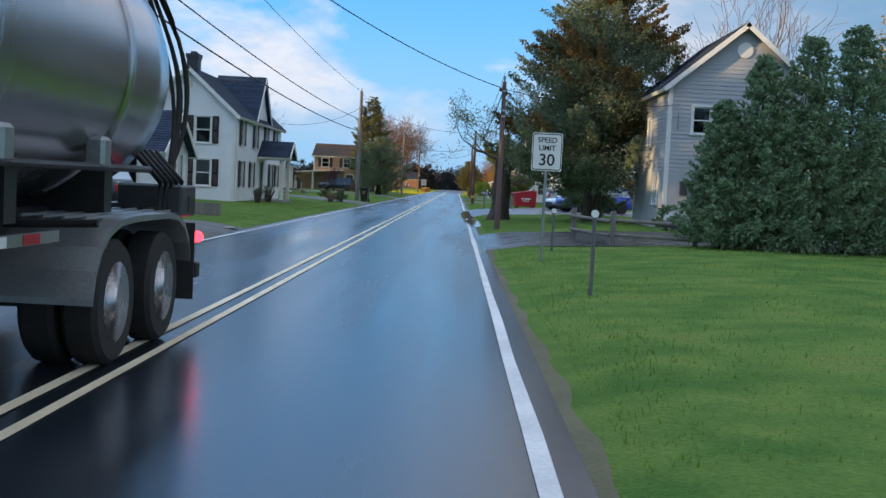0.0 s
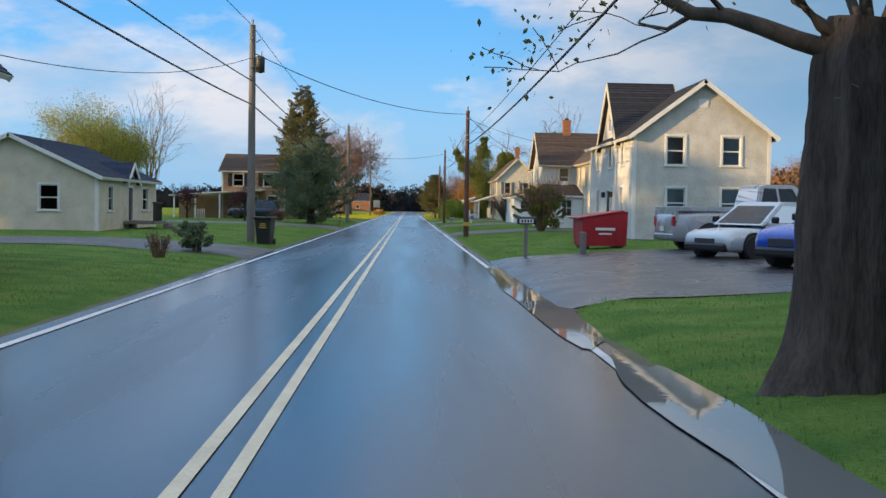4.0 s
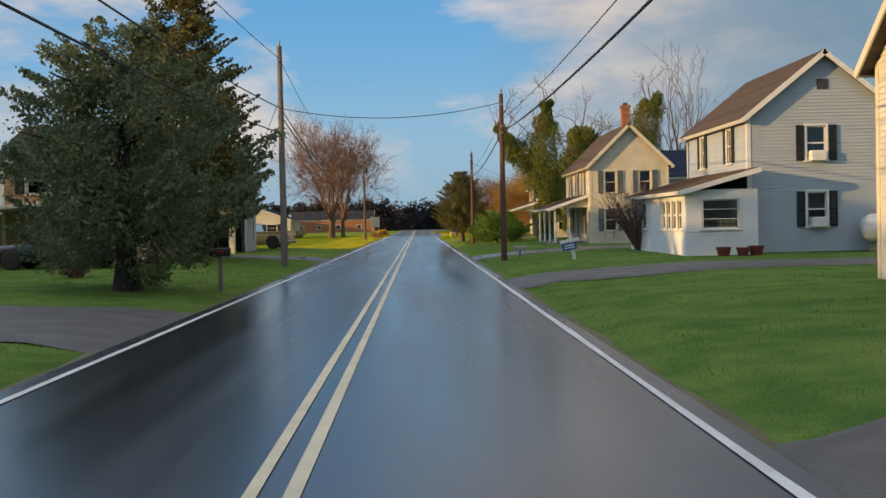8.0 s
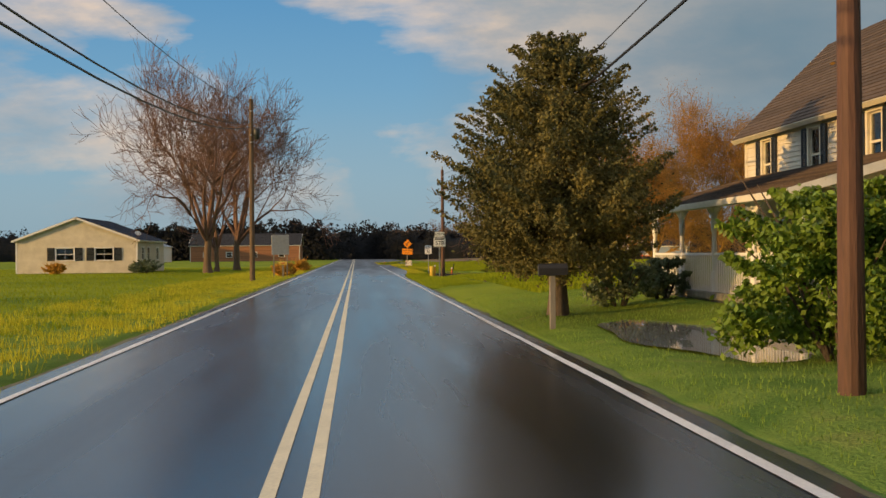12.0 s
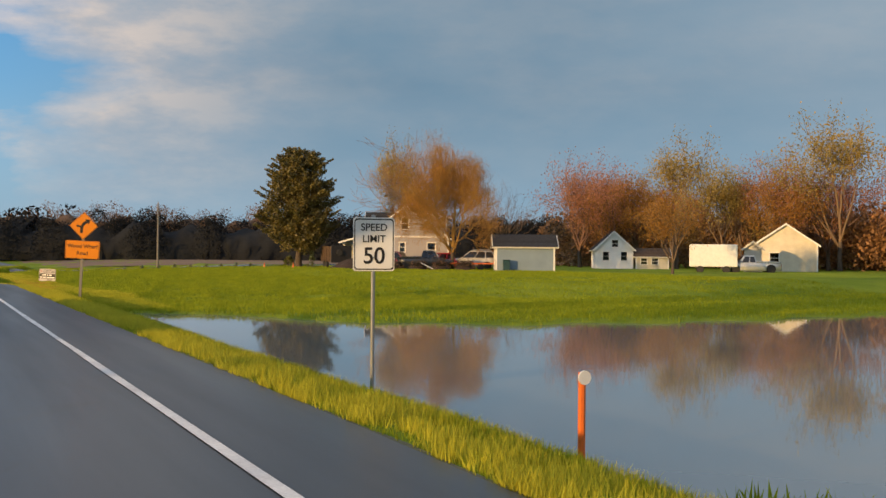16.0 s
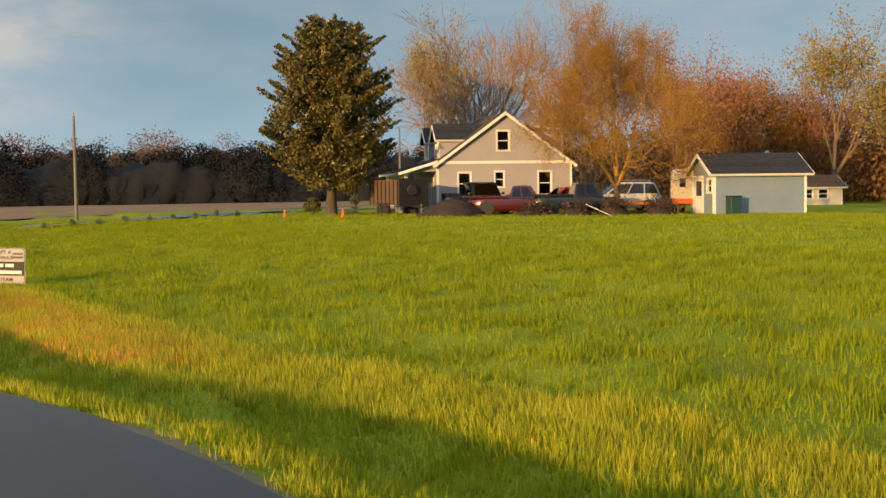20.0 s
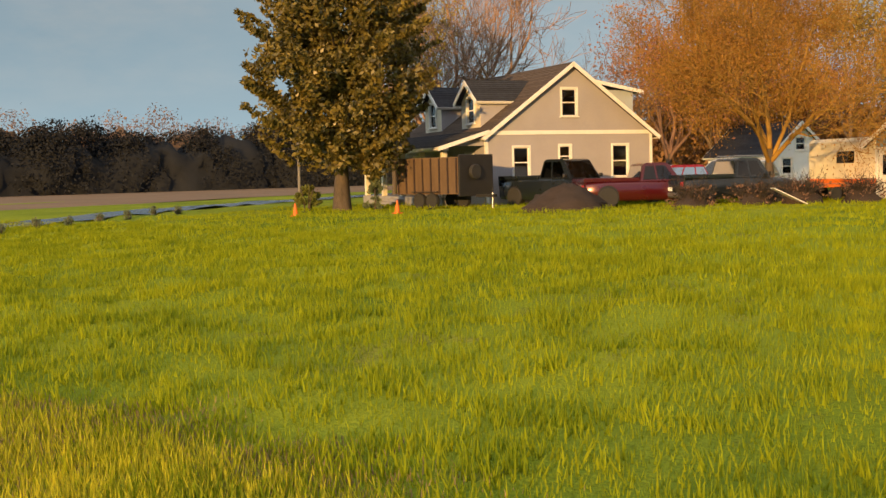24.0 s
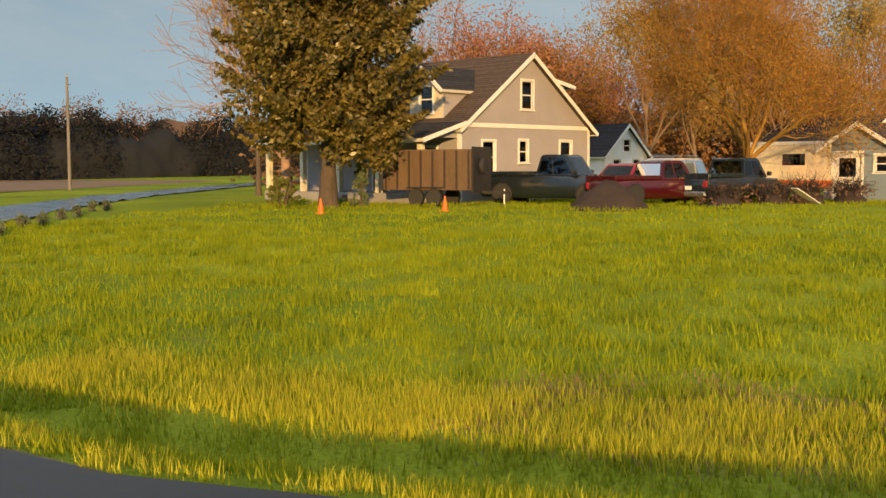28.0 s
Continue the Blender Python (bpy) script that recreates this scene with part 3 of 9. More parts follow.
def lapped(W, H, course, lap, openings=(), left=None, right=None, thick=0.14):
    """Lapped boards or shingles on a plane, with openings cut through: x along, z up, -y outwards."""
    left = left or (lambda v: 0.0)
    right = right or (lambda v: W)
    cuts = {0.0, H}
    k = 1
    while k * course < H - 1e-4:
        cuts.add(round(k * course, 4)); k += 1
    for u0, u1, v0, v1 in openings:
        cuts.update((round(v0, 4), round(v1, 4)))
    cuts = sorted(c for c in cuts if 0 <= c <= H)
    V, F = [], []

    def quad(*p):
        n = len(V)
        V.extend(p)
        F.append(tuple(range(n, n + len(p))))
    for v0, v1 in zip(cuts, cuts[1:]):
        if v1 - v0 < 1e-3:
            continue
        k = math.floor(v0 / course + 1e-3)
        o0, o1 = (lap * (1 - (v - k * course) / course) for v in (v0, v1))
        spans = [(None, None)]
        vm = (v0 + v1) / 2
        for u0, u1, a, b in sorted(openings):
            if a < vm < b:
                s, e = spans.pop()
                spans += [(s, u0), (u1, e)]
        for s, e in spans:
            a0, a1 = (left(v0), left(v1)) if s is None else (s, s)
            b0, b1 = (right(v0), right(v1)) if e is None else (e, e)
            if b0 - a0 < 1e-3:
                continue
            b1 = max(b1, a1 + 1e-4)
            quad((a0, -o0, v0), (b0, -o0, v0), (b1, -o1, v1), (a1, -o1, v1))
            quad((a0, thick, v0), (a1, thick, v1), (b1, thick, v1), (b0, thick, v0))
            if abs(v0 - k * course) < 1e-3:
                quad((a0, 0, v0), (b0, 0, v0), (b0, -o0, v0), (a0, -o0, v0))
            quad((a0, -o0, v0), (a1, -o1, v1), (a1, thick, v1), (a0, thick, v0))
            quad((b0, -o0, v0), (b0, thick, v0), (b1, thick, v1), (b1, -o1, v1))
    for u0, u1, v0, v1 in openings:
        quad((u0, 0, v0), (u1, 0, v0), (u1, thick, v0), (u0, thick, v0))
        quad((u0, 0, v1), (u0, thick, v1), (u1, thick, v1), (u1, 0, v1))
    quad((left(0), 0, 0), (left(0), thick, 0), (right(0), thick, 0), (right(0), 0, 0))
    return V, F


SHARED = {}


def shared(key, make):
    if key not in SHARED:
        SHARED[key] = make()
    return SHARED[key]


def bm_mesh(name, bm, material, smooth=False):
    me = bpy.data.meshes.new(name)
    bm.to_mesh(me)
    bm.free()
    me.materials.append(material)
    if smooth:
        me.polygons.foreach_set("use_smooth", [True] * len(me.polygons))
    return me


def window(parent, base, u, v, w, h, trim=TRIM, shutters=None, blind=0.0, panes=(1, 1), sash_split=True, shutter_sides="lr"):
    """A sash window in a wall: base is the wall's pose, u its middle, v its sill."""
    m = base @ pose(u, 0, v)
    key = ("casing", w, h, trim.name)

    def casing():
        bm = bmesh.new()
        for x0, x1, z0, z1 in ((-w / 2 - 0.09, -w / 2, -0.02, h + 0.09), (w / 2, w / 2 + 0.09, -0.02, h + 0.09), (-w / 2, w / 2, h, h + 0.09)):
            add_box(bm, x0, x1, -0.055, 0.10, z0, z1, 0.006)
        return bm_mesh("window", bm, trim)
    win = hang("window", shared(key, casing), parent, "", m)
    hang("sill", shared(("sill", w, trim.name), lambda: bm_mesh("sill", box(-w / 2 - 0.13, w / 2 + 0.13, -0.09, 0.10, -0.07, -0.02, 0.008), trim)), win)

    def sash():
        bm = bmesh.new()
        t = 0.04
        for x0, x1, z0, z1 in ((-w / 2, -w / 2 + t, 0, h), (w / 2 - t, w / 2, 0, h), (-w / 2, w / 2, -0.02, t), (-w / 2, w / 2, h - t, h)):
            add_box(bm, x0, x1, 0.02, 0.06, z0, z1)
        if sash_split:
            add_box(bm, -w / 2, w / 2, 0.01, 0.065, h * 0.5 - 0.025, h * 0.5 + 0.025)
        for i in range(1, panes[0]):
            x = -w / 2 + w * i / panes[0]
            add_box(bm, x - 0.012, x + 0.012, 0.025, 0.055, 0, h)
        for i in range(1, panes[1]):
            z = h * i / panes[1]
            add_box(bm, -w / 2, w / 2, 0.025, 0.055, z - 0.012, z + 0.012)
        return bm_mesh("sash", bm, trim)
    hang("sash", shared(("sash", w, h, panes, sash_split, trim.name), sash), win)
    halves = ((0.0, h * 0.5), (h * 0.5, h)) if sash_split else ((0.0, h),)
    for z0, z1 in halves:
        hang("pane", shared(("pane", w, z0, z1), lambda: bm_mesh("pane", box(-w / 2 + 0.02, w / 2 - 0.02, 0.036, 0.044, z0, z1), PANE)), win)
    if blind:
        hang("blind", shared(("blind", w, h, blind), lambda: bm_mesh("blind", box(-w / 2 + 0.03, w / 2 - 0.03, 0.075, 0.083, h * (1 - blind), h - 0.02), BLIND)), win, "pale roller blind")
    if shutters is not None:
        sw = max(0.28, w * 0.42)

        def shutter():
            bm = bmesh.new()
            add_box(bm, -sw / 2, -sw / 2 + 0.05, -0.075, -0.035, 0, h + 0.05)
            add_box(bm, sw / 2 - 0.05, sw / 2, -0.075, -0.035, 0, h + 0.05)
            for z in (0.0, h * 0.5 - 0.03, h - 0.01):
                add_box(bm, -sw / 2, sw / 2, -0.075, -0.035, z, z + 0.06)
            z = 0.07
            while z < h - 0.03:
                add_box(bm, -sw / 2 + 0.04, sw / 2 - 0.04, -0.066, -0.040, z, z + 0.030, m=pose(0, 0, 0))
                z += 0.045
            return bm_mesh("shutter", bm, shutters)
        sm = shared(("shutter", w, h, shutters.name), shutter)
        for side, sx in (("l", -1), ("r", 1)):
            if side in shutter_sides:
                hang("shutter", sm, win, "", pose(sx * (w / 2 + 0.10 + sw / 2), 0, -0.02))
    return win


def door(parent, base, u, v, w, h, paint, trim=TRIM, glazed=False, label=""):
    m = base @ pose(u, 0, v)
    bm = bmesh.new()
    for x0, x1, z0, z1 in ((-w / 2 - 0.11, -w / 2, 0, h + 0.11), (w / 2, w / 2 + 0.11, 0, h + 0.11), (-w / 2, w / 2, h, h + 0.11)):
        add_box(bm, x0, x1, -0.06, 0.10, z0, z1, 0.006)
    d = part("door", bm, trim, parent, label, m)
    bm = box(-w / 2, w / 2, 0.03, 0.075, 0, h)
    for z0, z1 in ((0.2, h * 0.42), (h * 0.5, h - 0.18)):
        for s in (-1, 1):
            c = s * w * 0.24
            add_box(bm, c - w * 0.16, c + w * 0.16, 0.015, 0.032, z0, z1, 0.008)
    part("leaf", bm, paint, d)
    if glazed:
        part("pane", box(-w * 0.3, w * 0.3, 0.004, 0.012, h * 0.5, h - 0.2), PANE, d)
    bm = bmesh.new()
    bmesh.ops.create_uvsphere(bm, u_segments=8, v_segments=6, radius=0.035, matrix=pose(w * 0.4, 0.0, h * 0.46))
    part("door_knob", bm, STEEL, d, "metal door knob")
    part("threshold", box(-w / 2 - 0.1, w / 2 + 0.1, -0.12, 0.1, -0.06, -0.002), CONCRETE, d)
    return d


def roof_slab(parent, origin, along, up, W, H, material, left=None, right=None, course=0.16, name="roof", edge=TRIM):
    m = axes_pose(origin, along, up)
    V, F = lapped(W, H, course, 0.018, (), left, right, 0.10)
    r = hang(name, mesh_of(name, V, F, material), parent, "", m)
    if left is None and right is None:
        part("fascia", box(0.0, W, 0.015, 0.14, -0.035, -0.004), edge, r)
        for x0, x1 in ((-0.045, -0.003), (W + 0.003, W + 0.045)):
            part("rake_board", box(x0, x1, 0.0, 0.17, -0.03, H), edge, r)
    return r


def gable_house(name, label, at, W, D, eave, apex, ridge="x", siding=WHITE_SIDING, roof=BLUE_SHINGLE, trim=TRIM, wins=(), doors=(), over=0.3, course=0.12, foundation=0.25, walls="SENW", category="house", no_roof=False, corner=True):
    """A house with lapped walls, a pitched roof, windows and doors. Faces S (-y), E (+x), N (+y), W (-x).
    wins: (face, u, v, w, h, options); doors: (face, u, w, h, paint, options)."""
    h = thing(name, label, category, at)
    poses = {"S": (wall_pose(0, 0, 0, 0), W), "E": (wall_pose(W, 0, 0, 90), D), "N": (wall_pose(W, D, 0, 180), W), "W": (wall_pose(0, D, 0, -90), D)}
    for f, (m, width) in poses.items():
        if f not in walls:
            continue
        holes = [(w_[1] - w_[3] / 2, w_[1] + w_[3] / 2, w_[2], w_[2] + w_[4]) for w_ in wins if w_[0] == f]
        holes += [(d_[1] - d_[2] / 2, d_[1] + d_[2] / 2, 0.0, d_[3]) for d_ in doors if d_[0] == f]
        gab = f in ("SN" if ridge == "y" else "EW")
        if gab:
            rise = apex - eave
            V, F = lapped(width, apex - 0.02, course, 0.022, holes,
                          lambda v, q=width: max(0.0, (v - eave) / rise * q / 2), lambda v, q=width: q - max(0.0, (v - eave) / rise * q / 2))
        else:
            V, F = lapped(width, eave, course, 0.022, holes)
        hang("wall", mesh_of("wall", V, F, siding), h, "", m)
        for w_ in wins:
            if w_[0] == f:
                window(h, m, w_[1], w_[2], w_[3], w_[4], trim, **(w_[5] if len(w_) > 5 else {}))
        for d_ in doors:
            if d_[0] == f:
                door(h, m, d_[1], 0.0, d_[2], d_[3], d_[4], trim, **(d_[5] if len(d_) > 5 else {}))
    if corner:
        cb = 0.11
        for x in (0, W):
            for y in (0, D):
                part("corner_board", box(x - (0.032 if x == 0 else cb), x + (cb if x == 0 else 0.032), y - (0.032 if y == 0 else cb), y + (cb if y == 0 else 0.032), 0, eave - 0.02), trim, h)
    part("foundation", box(0.03, W - 0.03, 0.03, D - 0.03, -foundation - 0.3, -0.002), CONCRETE, h)
    part("ceiling", box(0.15, W - 0.15, 0.15, D - 0.15, eave - 0.25, eave - 0.15), DARK_ROOM, h)
    if not no_roof:
        if ridge == "x":
            run, rise = D / 2, apex - eave
            k = math.hypot(run, rise)
            sl = (k + over * k / run) if run else k
            dz = over * rise / run
            roof_slab(h, (-over, -over, eave - dz + 0.03), (1, 0, 0), (0, run, rise), W + 2 * over, sl, roof, edge=trim)
            roof_slab(h, (W + over, D + over, eave - dz + 0.03), (-1, 0, 0), (0, -run, rise), W + 2 * over, sl, roof, edge=trim)
        else:
            run, rise = W / 2, apex - eave
            k = math.hypot(run, rise)
            sl = k + over * k / run
            dz = over * rise / run
            roof_slab(h, (-over, D + over, eave - dz + 0.03), (0, -1, 0), (run, 0, rise), D + 2 * over, sl, roof, edge=trim)
            roof_slab(h, (W + over, -over, eave - dz + 0.03), (0, 1, 0), (-run, 0, rise), D + 2 * over, sl, roof, edge=trim)
    return h


def cross_gable(h, face_pose, u, width, base_v, apex_v, back, siding, roof, trim=TRIM, goth=False):
    """A gable that rises over the eave of a wall and runs back into the roof."""
    V, F = lapped(width, apex_v - base_v, 0.12, 0.022, (), lambda v: v / (apex_v - base_v) * width / 2, lambda v: width - v / (apex_v - base_v) * width / 2)
    g = hang("gable_wall", mesh_of("gable_wall", V, F, siding), h, "", face_pose @ pose(u - width / 2, -0.01, base_v))
    run, rise = width / 2, apex_v - base_v
    k = math.hypot(run, rise)
    o = 0.22
    m = face_pose
    r3 = m.to_3x3()
    ax, ay, azv = (r3 @ Vector(v) for v in ((1, 0, 0), (0, 1, 0), (0, 0, 1)))
    for s in (-1, 1):
        low = m @ Vector((u + s * (run + o), -o if s > 0 else back, base_v - o * rise / run + 0.03))
        along = ay if s > 0 else -ay
        roof_slab(h, low, along, (-s * ax * run + azv * rise), back + o, k + o * k / run, roof, name="gable_roof", edge=trim)
    return g


def chimney(h, x, y, z0, z1, w=0.5, d=0.5, material=BRICK):
    """A stack of single bricks round a mortar core, with two proud courses at the top."""
    c = part("chimney", box(x - w / 2 + 0.03, x + w / 2 - 0.03, y - d / 2 + 0.03, y + d / 2 - 0.03, z0, z1 + 0.02), CONCRETE, h)
    me = shared(("brick", material.name), lambda: bm_mesh("brick", box(-0.5, 0.5, -0.5, 0.5, -0.5, 0.5), material))
    z, k = z0, 0
    while z < z1:
        e = 0.0 if z < z1 - 0.22 else 0.04
        for s in (-1, 1):
            for q in (-1, 1):
                if k % 2:
                    sx, sy, px, py = w / 2 + e - 0.004, 0.10, q * (w / 4 + e / 2), s * (d / 2 + e - 0.05)
                else:
                    sx, sy, px, py = w / 2 + e - 0.108, 0.10, q * (w / 4 + e / 2 - 0.052), s * (d / 2 + e - 0.05)
                hang("brick", me, c, "", Matrix.Translation((x + px, y + py, z + 0.033)) @ Matrix.Diagonal((sx, sy, 0.064, 1.0)))
            ln = d / 2 + e - (0.108 if k % 2 else 0.004)
            for q in (-1, 1):
                hang("brick", me, c, "", Matrix.Translation((x + s * (w / 2 + e - 0.05), y + q * ln / 2, z + 0.033)) @ Matrix.Diagonal((0.10, ln - 0.004, 0.064, 1.0)))
        z += 0.075
        k += 1
    part("flue", box(x - w * 0.25, x + w * 0.25, y - d * 0.25, y + d * 0.25, z, z + 0.12), DARK_GREY, c)
    return c


# ---- trees, shrubs and grass ----
class Grower:
    """Tapered limbs as tubes, and leaves as small quads."""

    def __init__(self, seed):
        self.r = np.random.default_rng(seed)
        self.V, self.F, self.tips, self.bones = [], [], [], []

    def tube(self, pts, radii, n):
        base = len(self.V)
        up = Vector((0.3, 0.2, 1))
        for i, (p, rad) in enumerate(zip(pts, radii)):
            d = (pts[min(i + 1, len(pts) - 1)] - pts[max(i - 1, 0)]).normalized()
            a = d.orthogonal().normalized()
            b = d.cross(a)
            for k in range(n):
                t = 2 * math.pi * k / n
                self.V.append(p + (a * math.cos(t) + b * math.sin(t)) * rad)
        for i in range(len(pts) - 1):
            for k in range(n):
                k2 = (k + 1) % n
                self.F.append((base + i * n + k, base + i * n + k2, base + (i + 1) * n + k2, base + (i + 1) * n + k))

    def limb(self, p, d, length, rad, level, most, fork=3, spread=0.6, droop=0.0, wob=0.18, taper=0.62, thin=0.006):
        r = self.r
        steps = 5 if level < 2 else (4 if level < most else 3)
        pts, radii = [p.copy()], [rad]
        d = d.normalized()
        for i in range(steps):
            d = (d + Vector(r.normal(0, wob, 3)) + Vector((0, 0, 0.05 - droop))).normalized()
            p = p + d * (length / steps)
            pts.append(p.copy())
            radii.append(max(thin, rad * (1 - (1 - taper) * (i + 1) / steps)))
        n = 9 if level == 0 else (6 if level == 1 else (4 if level == 2 else 3))
        self.tube(pts, radii, n)
        self.bones.append((level, pts))
        if level >= most:
            self.tips.extend(pts[1:])
            return
        kids = fork + (1 if r.random() < 0.5 else 0)
        for k in range(kids):
            t = 1.0 if k == 0 else r.uniform(0.35, 1.0)
            q = pts[min(steps, max(1, int(round(t * steps))))]
            out = d.orthogonal().normalized()
            out.rotate(Matrix.Rotation(r.uniform(0, 6.283), 3, d))
            nd = d + out * (spread * (0.35 if k == 0 else r.uniform(0.7, 1.25)))
            self.limb(q, nd, length * r.uniform(0.62, 0.82), max(thin, radii[-1] * (0.85 if k == 0 else r.uniform(0.5, 0.75))), level + 1, most, fork, spread, droop, wob, taper, thin)


def leaf_quads(r, P, size, flat=0.0, spread=0.4):
    """A quad for each point of P, at random turns."""
    n = len(P)
    a = r.normal(size=(n, 3)); a /= np.linalg.norm(a, axis=1)[:, None]
    if flat:
        a[:, 2] *= 1 - flat
    b = np.cross(a, r.normal(size=(n, 3))); b /= np.linalg.norm(b, axis=1)[:, None] + 1e-9
    s = size * r.uniform(1 - spread, 1 + spread, n)[:, None]
    V = np.stack([P - a * s, P + b * s * 0.55, P + a * s, P - b * s * 0.55], 1).reshape(-1, 3)
    F = np.arange(4 * n).reshape(-1, 4)
    return V, F


def np_mesh(name, V, F, material, smooth=False):
    me = bpy.data.meshes.new(name)
    V, F = np.asarray(V, np.float32), np.asarray(F, np.int32)
    k = F.shape[1]
    me.vertices.add(len(V)); me.vertices.foreach_set("co", V.ravel())
    me.loops.add(F.size); me.loops.foreach_set("vertex_index", F.ravel())
    me.polygons.add(len(F)); me.polygons.foreach_set("loop_start", np.arange(0, F.size, k, dtype=np.int32))
    if smooth:
        me.polygons.foreach_set("use_smooth", np.ones(len(F), bool))
    me.materials.append(material)
    me.update(calc_edges=True)
    return me


def bare_meshes(seed, height, trunk, bark, twig, most=4, fork=3, spread=0.6, first=0.28, stems=1, lean=(0, 0), droop=0.0, wob=0.16, buds=None, nbuds=0, bud_size=0.09, bud_r=0.35, rad=None, limbs=5, thin=0.006):
    """Meshes of a tree without leaves: trunk with limbs, twigs, and if wanted buds."""
    g = Grower(seed)
    rad = rad or height * 0.022
    low = Grower(seed + 1)
    L0 = height * first
    for s in range(stems):
        a = 6.283 * s / max(1, stems)
        d = Vector((lean[0] + (0.18 * math.cos(a) if stems > 1 else 0), lean[1] + (0.18 * math.sin(a) if stems > 1 else 0), 1)).normalized()
        p0 = Vector((0.25 * math.cos(a), 0.25 * math.sin(a), -0.15)) if stems > 1 else Vector((0, 0, -0.15))
        pts = [p0 + d * (L0 * i / 4) + Vector(low.r.normal(0, 0.025 * height / 10, 3)) * (i > 0) for i in range(5)]
        radii = [rad * (1.45 if i == 0 else 1.0 - 0.06 * i) for i in range(5)]
        low.tube(pts, radii, 10)
        for k in range(limbs):
            an = 6.283 * (k + low.r.uniform(-0.3, 0.3)) / limbs
            tilt = spread * low.r.uniform(0.55, 1.15) if k else 0.12
            nd = d + Vector((math.cos(an), math.sin(an), 0)) * tilt
            g.limb(pts[-1 if k < 3 else -2], nd, (height - L0) * low.r.uniform(0.36, 0.46), radii[-1] * (0.62 if k else 0.8), 1, most, fork, spread * 0.85, droop, wob, thin=thin)
    V = [tuple(v) for v in low.V]
    F = list(low.F)
    out = [("trunk", mesh_of("trunk", V, F, bark, True))]
    F4 = np.array(g.F)
    V4 = np.array([tuple(v) for v in g.V])
    out.append(("branchwork", np_mesh("branchwork", V4, F4, twig, True)))
    if buds is not None and g.tips:
        r = np.random.default_rng(seed + 7)
        T = np.array([tuple(v) for v in g.tips])
        P = T[r.integers(0, len(T), nbuds)] + r.normal(0, bud_r, (nbuds, 3))
        BV, BF = leaf_quads(r, P, bud_size)
        out.append(("crown", np_mesh("crown", BV, BF, buds)))
    return out


def plant(name, label, category, meshes, at, scale=1.0, group=""):
    t = thing(name, label, category, None, group)
    t.matrix_world = at @ Matrix.Diagonal((scale, scale, scale, 1)) if not isinstance(scale, tuple) else at @ Matrix.Diagonal((*scale, 1))
    for n, me in meshes:
        hang(n, me, t)
    return t


def crown_points(r, n, height, base, radius, lumps=26, hollow=0.55):
    """Points of a shaggy crown: radius(h) for h from 0 to 1, broken into many uneven sprays."""
    C = []
    for k in range(int(lumps * 2.6)):
        h = r.uniform(0.0, 1.0) ** 0.85
        a = r.uniform(0, 6.283)
        R0 = radius(h)
        spray = k % 5 < 2
        R = R0 * (r.uniform(0.70, 0.95) if spray else r.uniform(0.25, 0.86))
        s = max(0.10, R0 * (r.uniform(0.05, 0.10) if spray else r.uniform(0.13, 0.30)))
        reach = R0 * r.uniform(0.20, 0.50) if spray else 0.0
        C.append((R * math.cos(a), R * math.sin(a), base + h * (height - base), s, math.cos(a), math.sin(a), reach))
    C = np.array(C)
    w = C[:, 3] ** 1.6 + C[:, 6] * C[:, 3] * 0.6
    idx = r.choice(len(C), n, p=w / w.sum())
    d = r.normal(size=(n, 3)); d /= np.linalg.norm(d, axis=1)[:, None]
    d *= (hollow * 0.6 + (1 - hollow * 0.6) * r.random(n) + r.exponential(0.16, n))[:, None]
    u = r.random(n)
    d *= (1 - 0.55 * u * (C[idx, 6] > 0))[:, None]
    P = C[idx, :3] + d * C[idx, 3][:, None] * np.array([1.1, 1.1, 0.85])
    run = (u * C[idx, 6])[:, None]
    return P + run * np.stack([C[idx, 4], C[idx, 5], np.full(n, 0.55)], -1)


def leafy_meshes(seed, height, base, radius, leaf, bark, n=9000, size=0.12, trunk=0.18, lumps=40, extra=None, extra_n=0, extra_test=None, limbs=True, hollow=0.5):
    r = np.random.default_rng(seed)
    low = Grower(seed)
    pts = [Vector((r.normal(0, 0.03), r.normal(0, 0.03), -0.15 + (height * 0.9) * i / 6)) for i in range(7)]
    low.tube(pts, [trunk * (1.35 if i == 0 else 1 - 0.14 * i) for i in range(7)], 8)
    if limbs:
        for k in range(16):
            h = r.uniform(0.05, 0.85)
            z = base + h * (height - base)
            a = r.uniform(0, 6.283)
            R = radius(h) * 0.8
            p = Vector((0, 0, z))
            q = Vector((R * math.cos(a), R * math.sin(a), z + R * 0.35))
            low.tube([p, p.lerp(q, 0.5) + Vector((0, 0, 0.1)), q], [trunk * 0.35, trunk * 0.22, 0.015], 4)
    out = [("trunk", mesh_of("trunk", [tuple(v) for v in low.V], low.F, bark, True))]
    P = crown_points(r, n, height, base, radius, lumps, hollow)
    V, F = leaf_quads(r, P, size)
    out.append(("crown", np_mesh("crown", V, F, leaf)))
    if extra is not None:
        P = crown_points(r, extra_n * 3, height * 1.01, base, lambda h: radius(h) * 1.03, lumps, 0.75)
        if extra_test is not None:
            P = P[extra_test(P)]
        P = P[:extra_n]
        V, F = leaf_quads(r, P, size)
        out.append(("sun_tinted_foliage", np_mesh("sun_tinted_foliage", V, F, extra)))
    return out


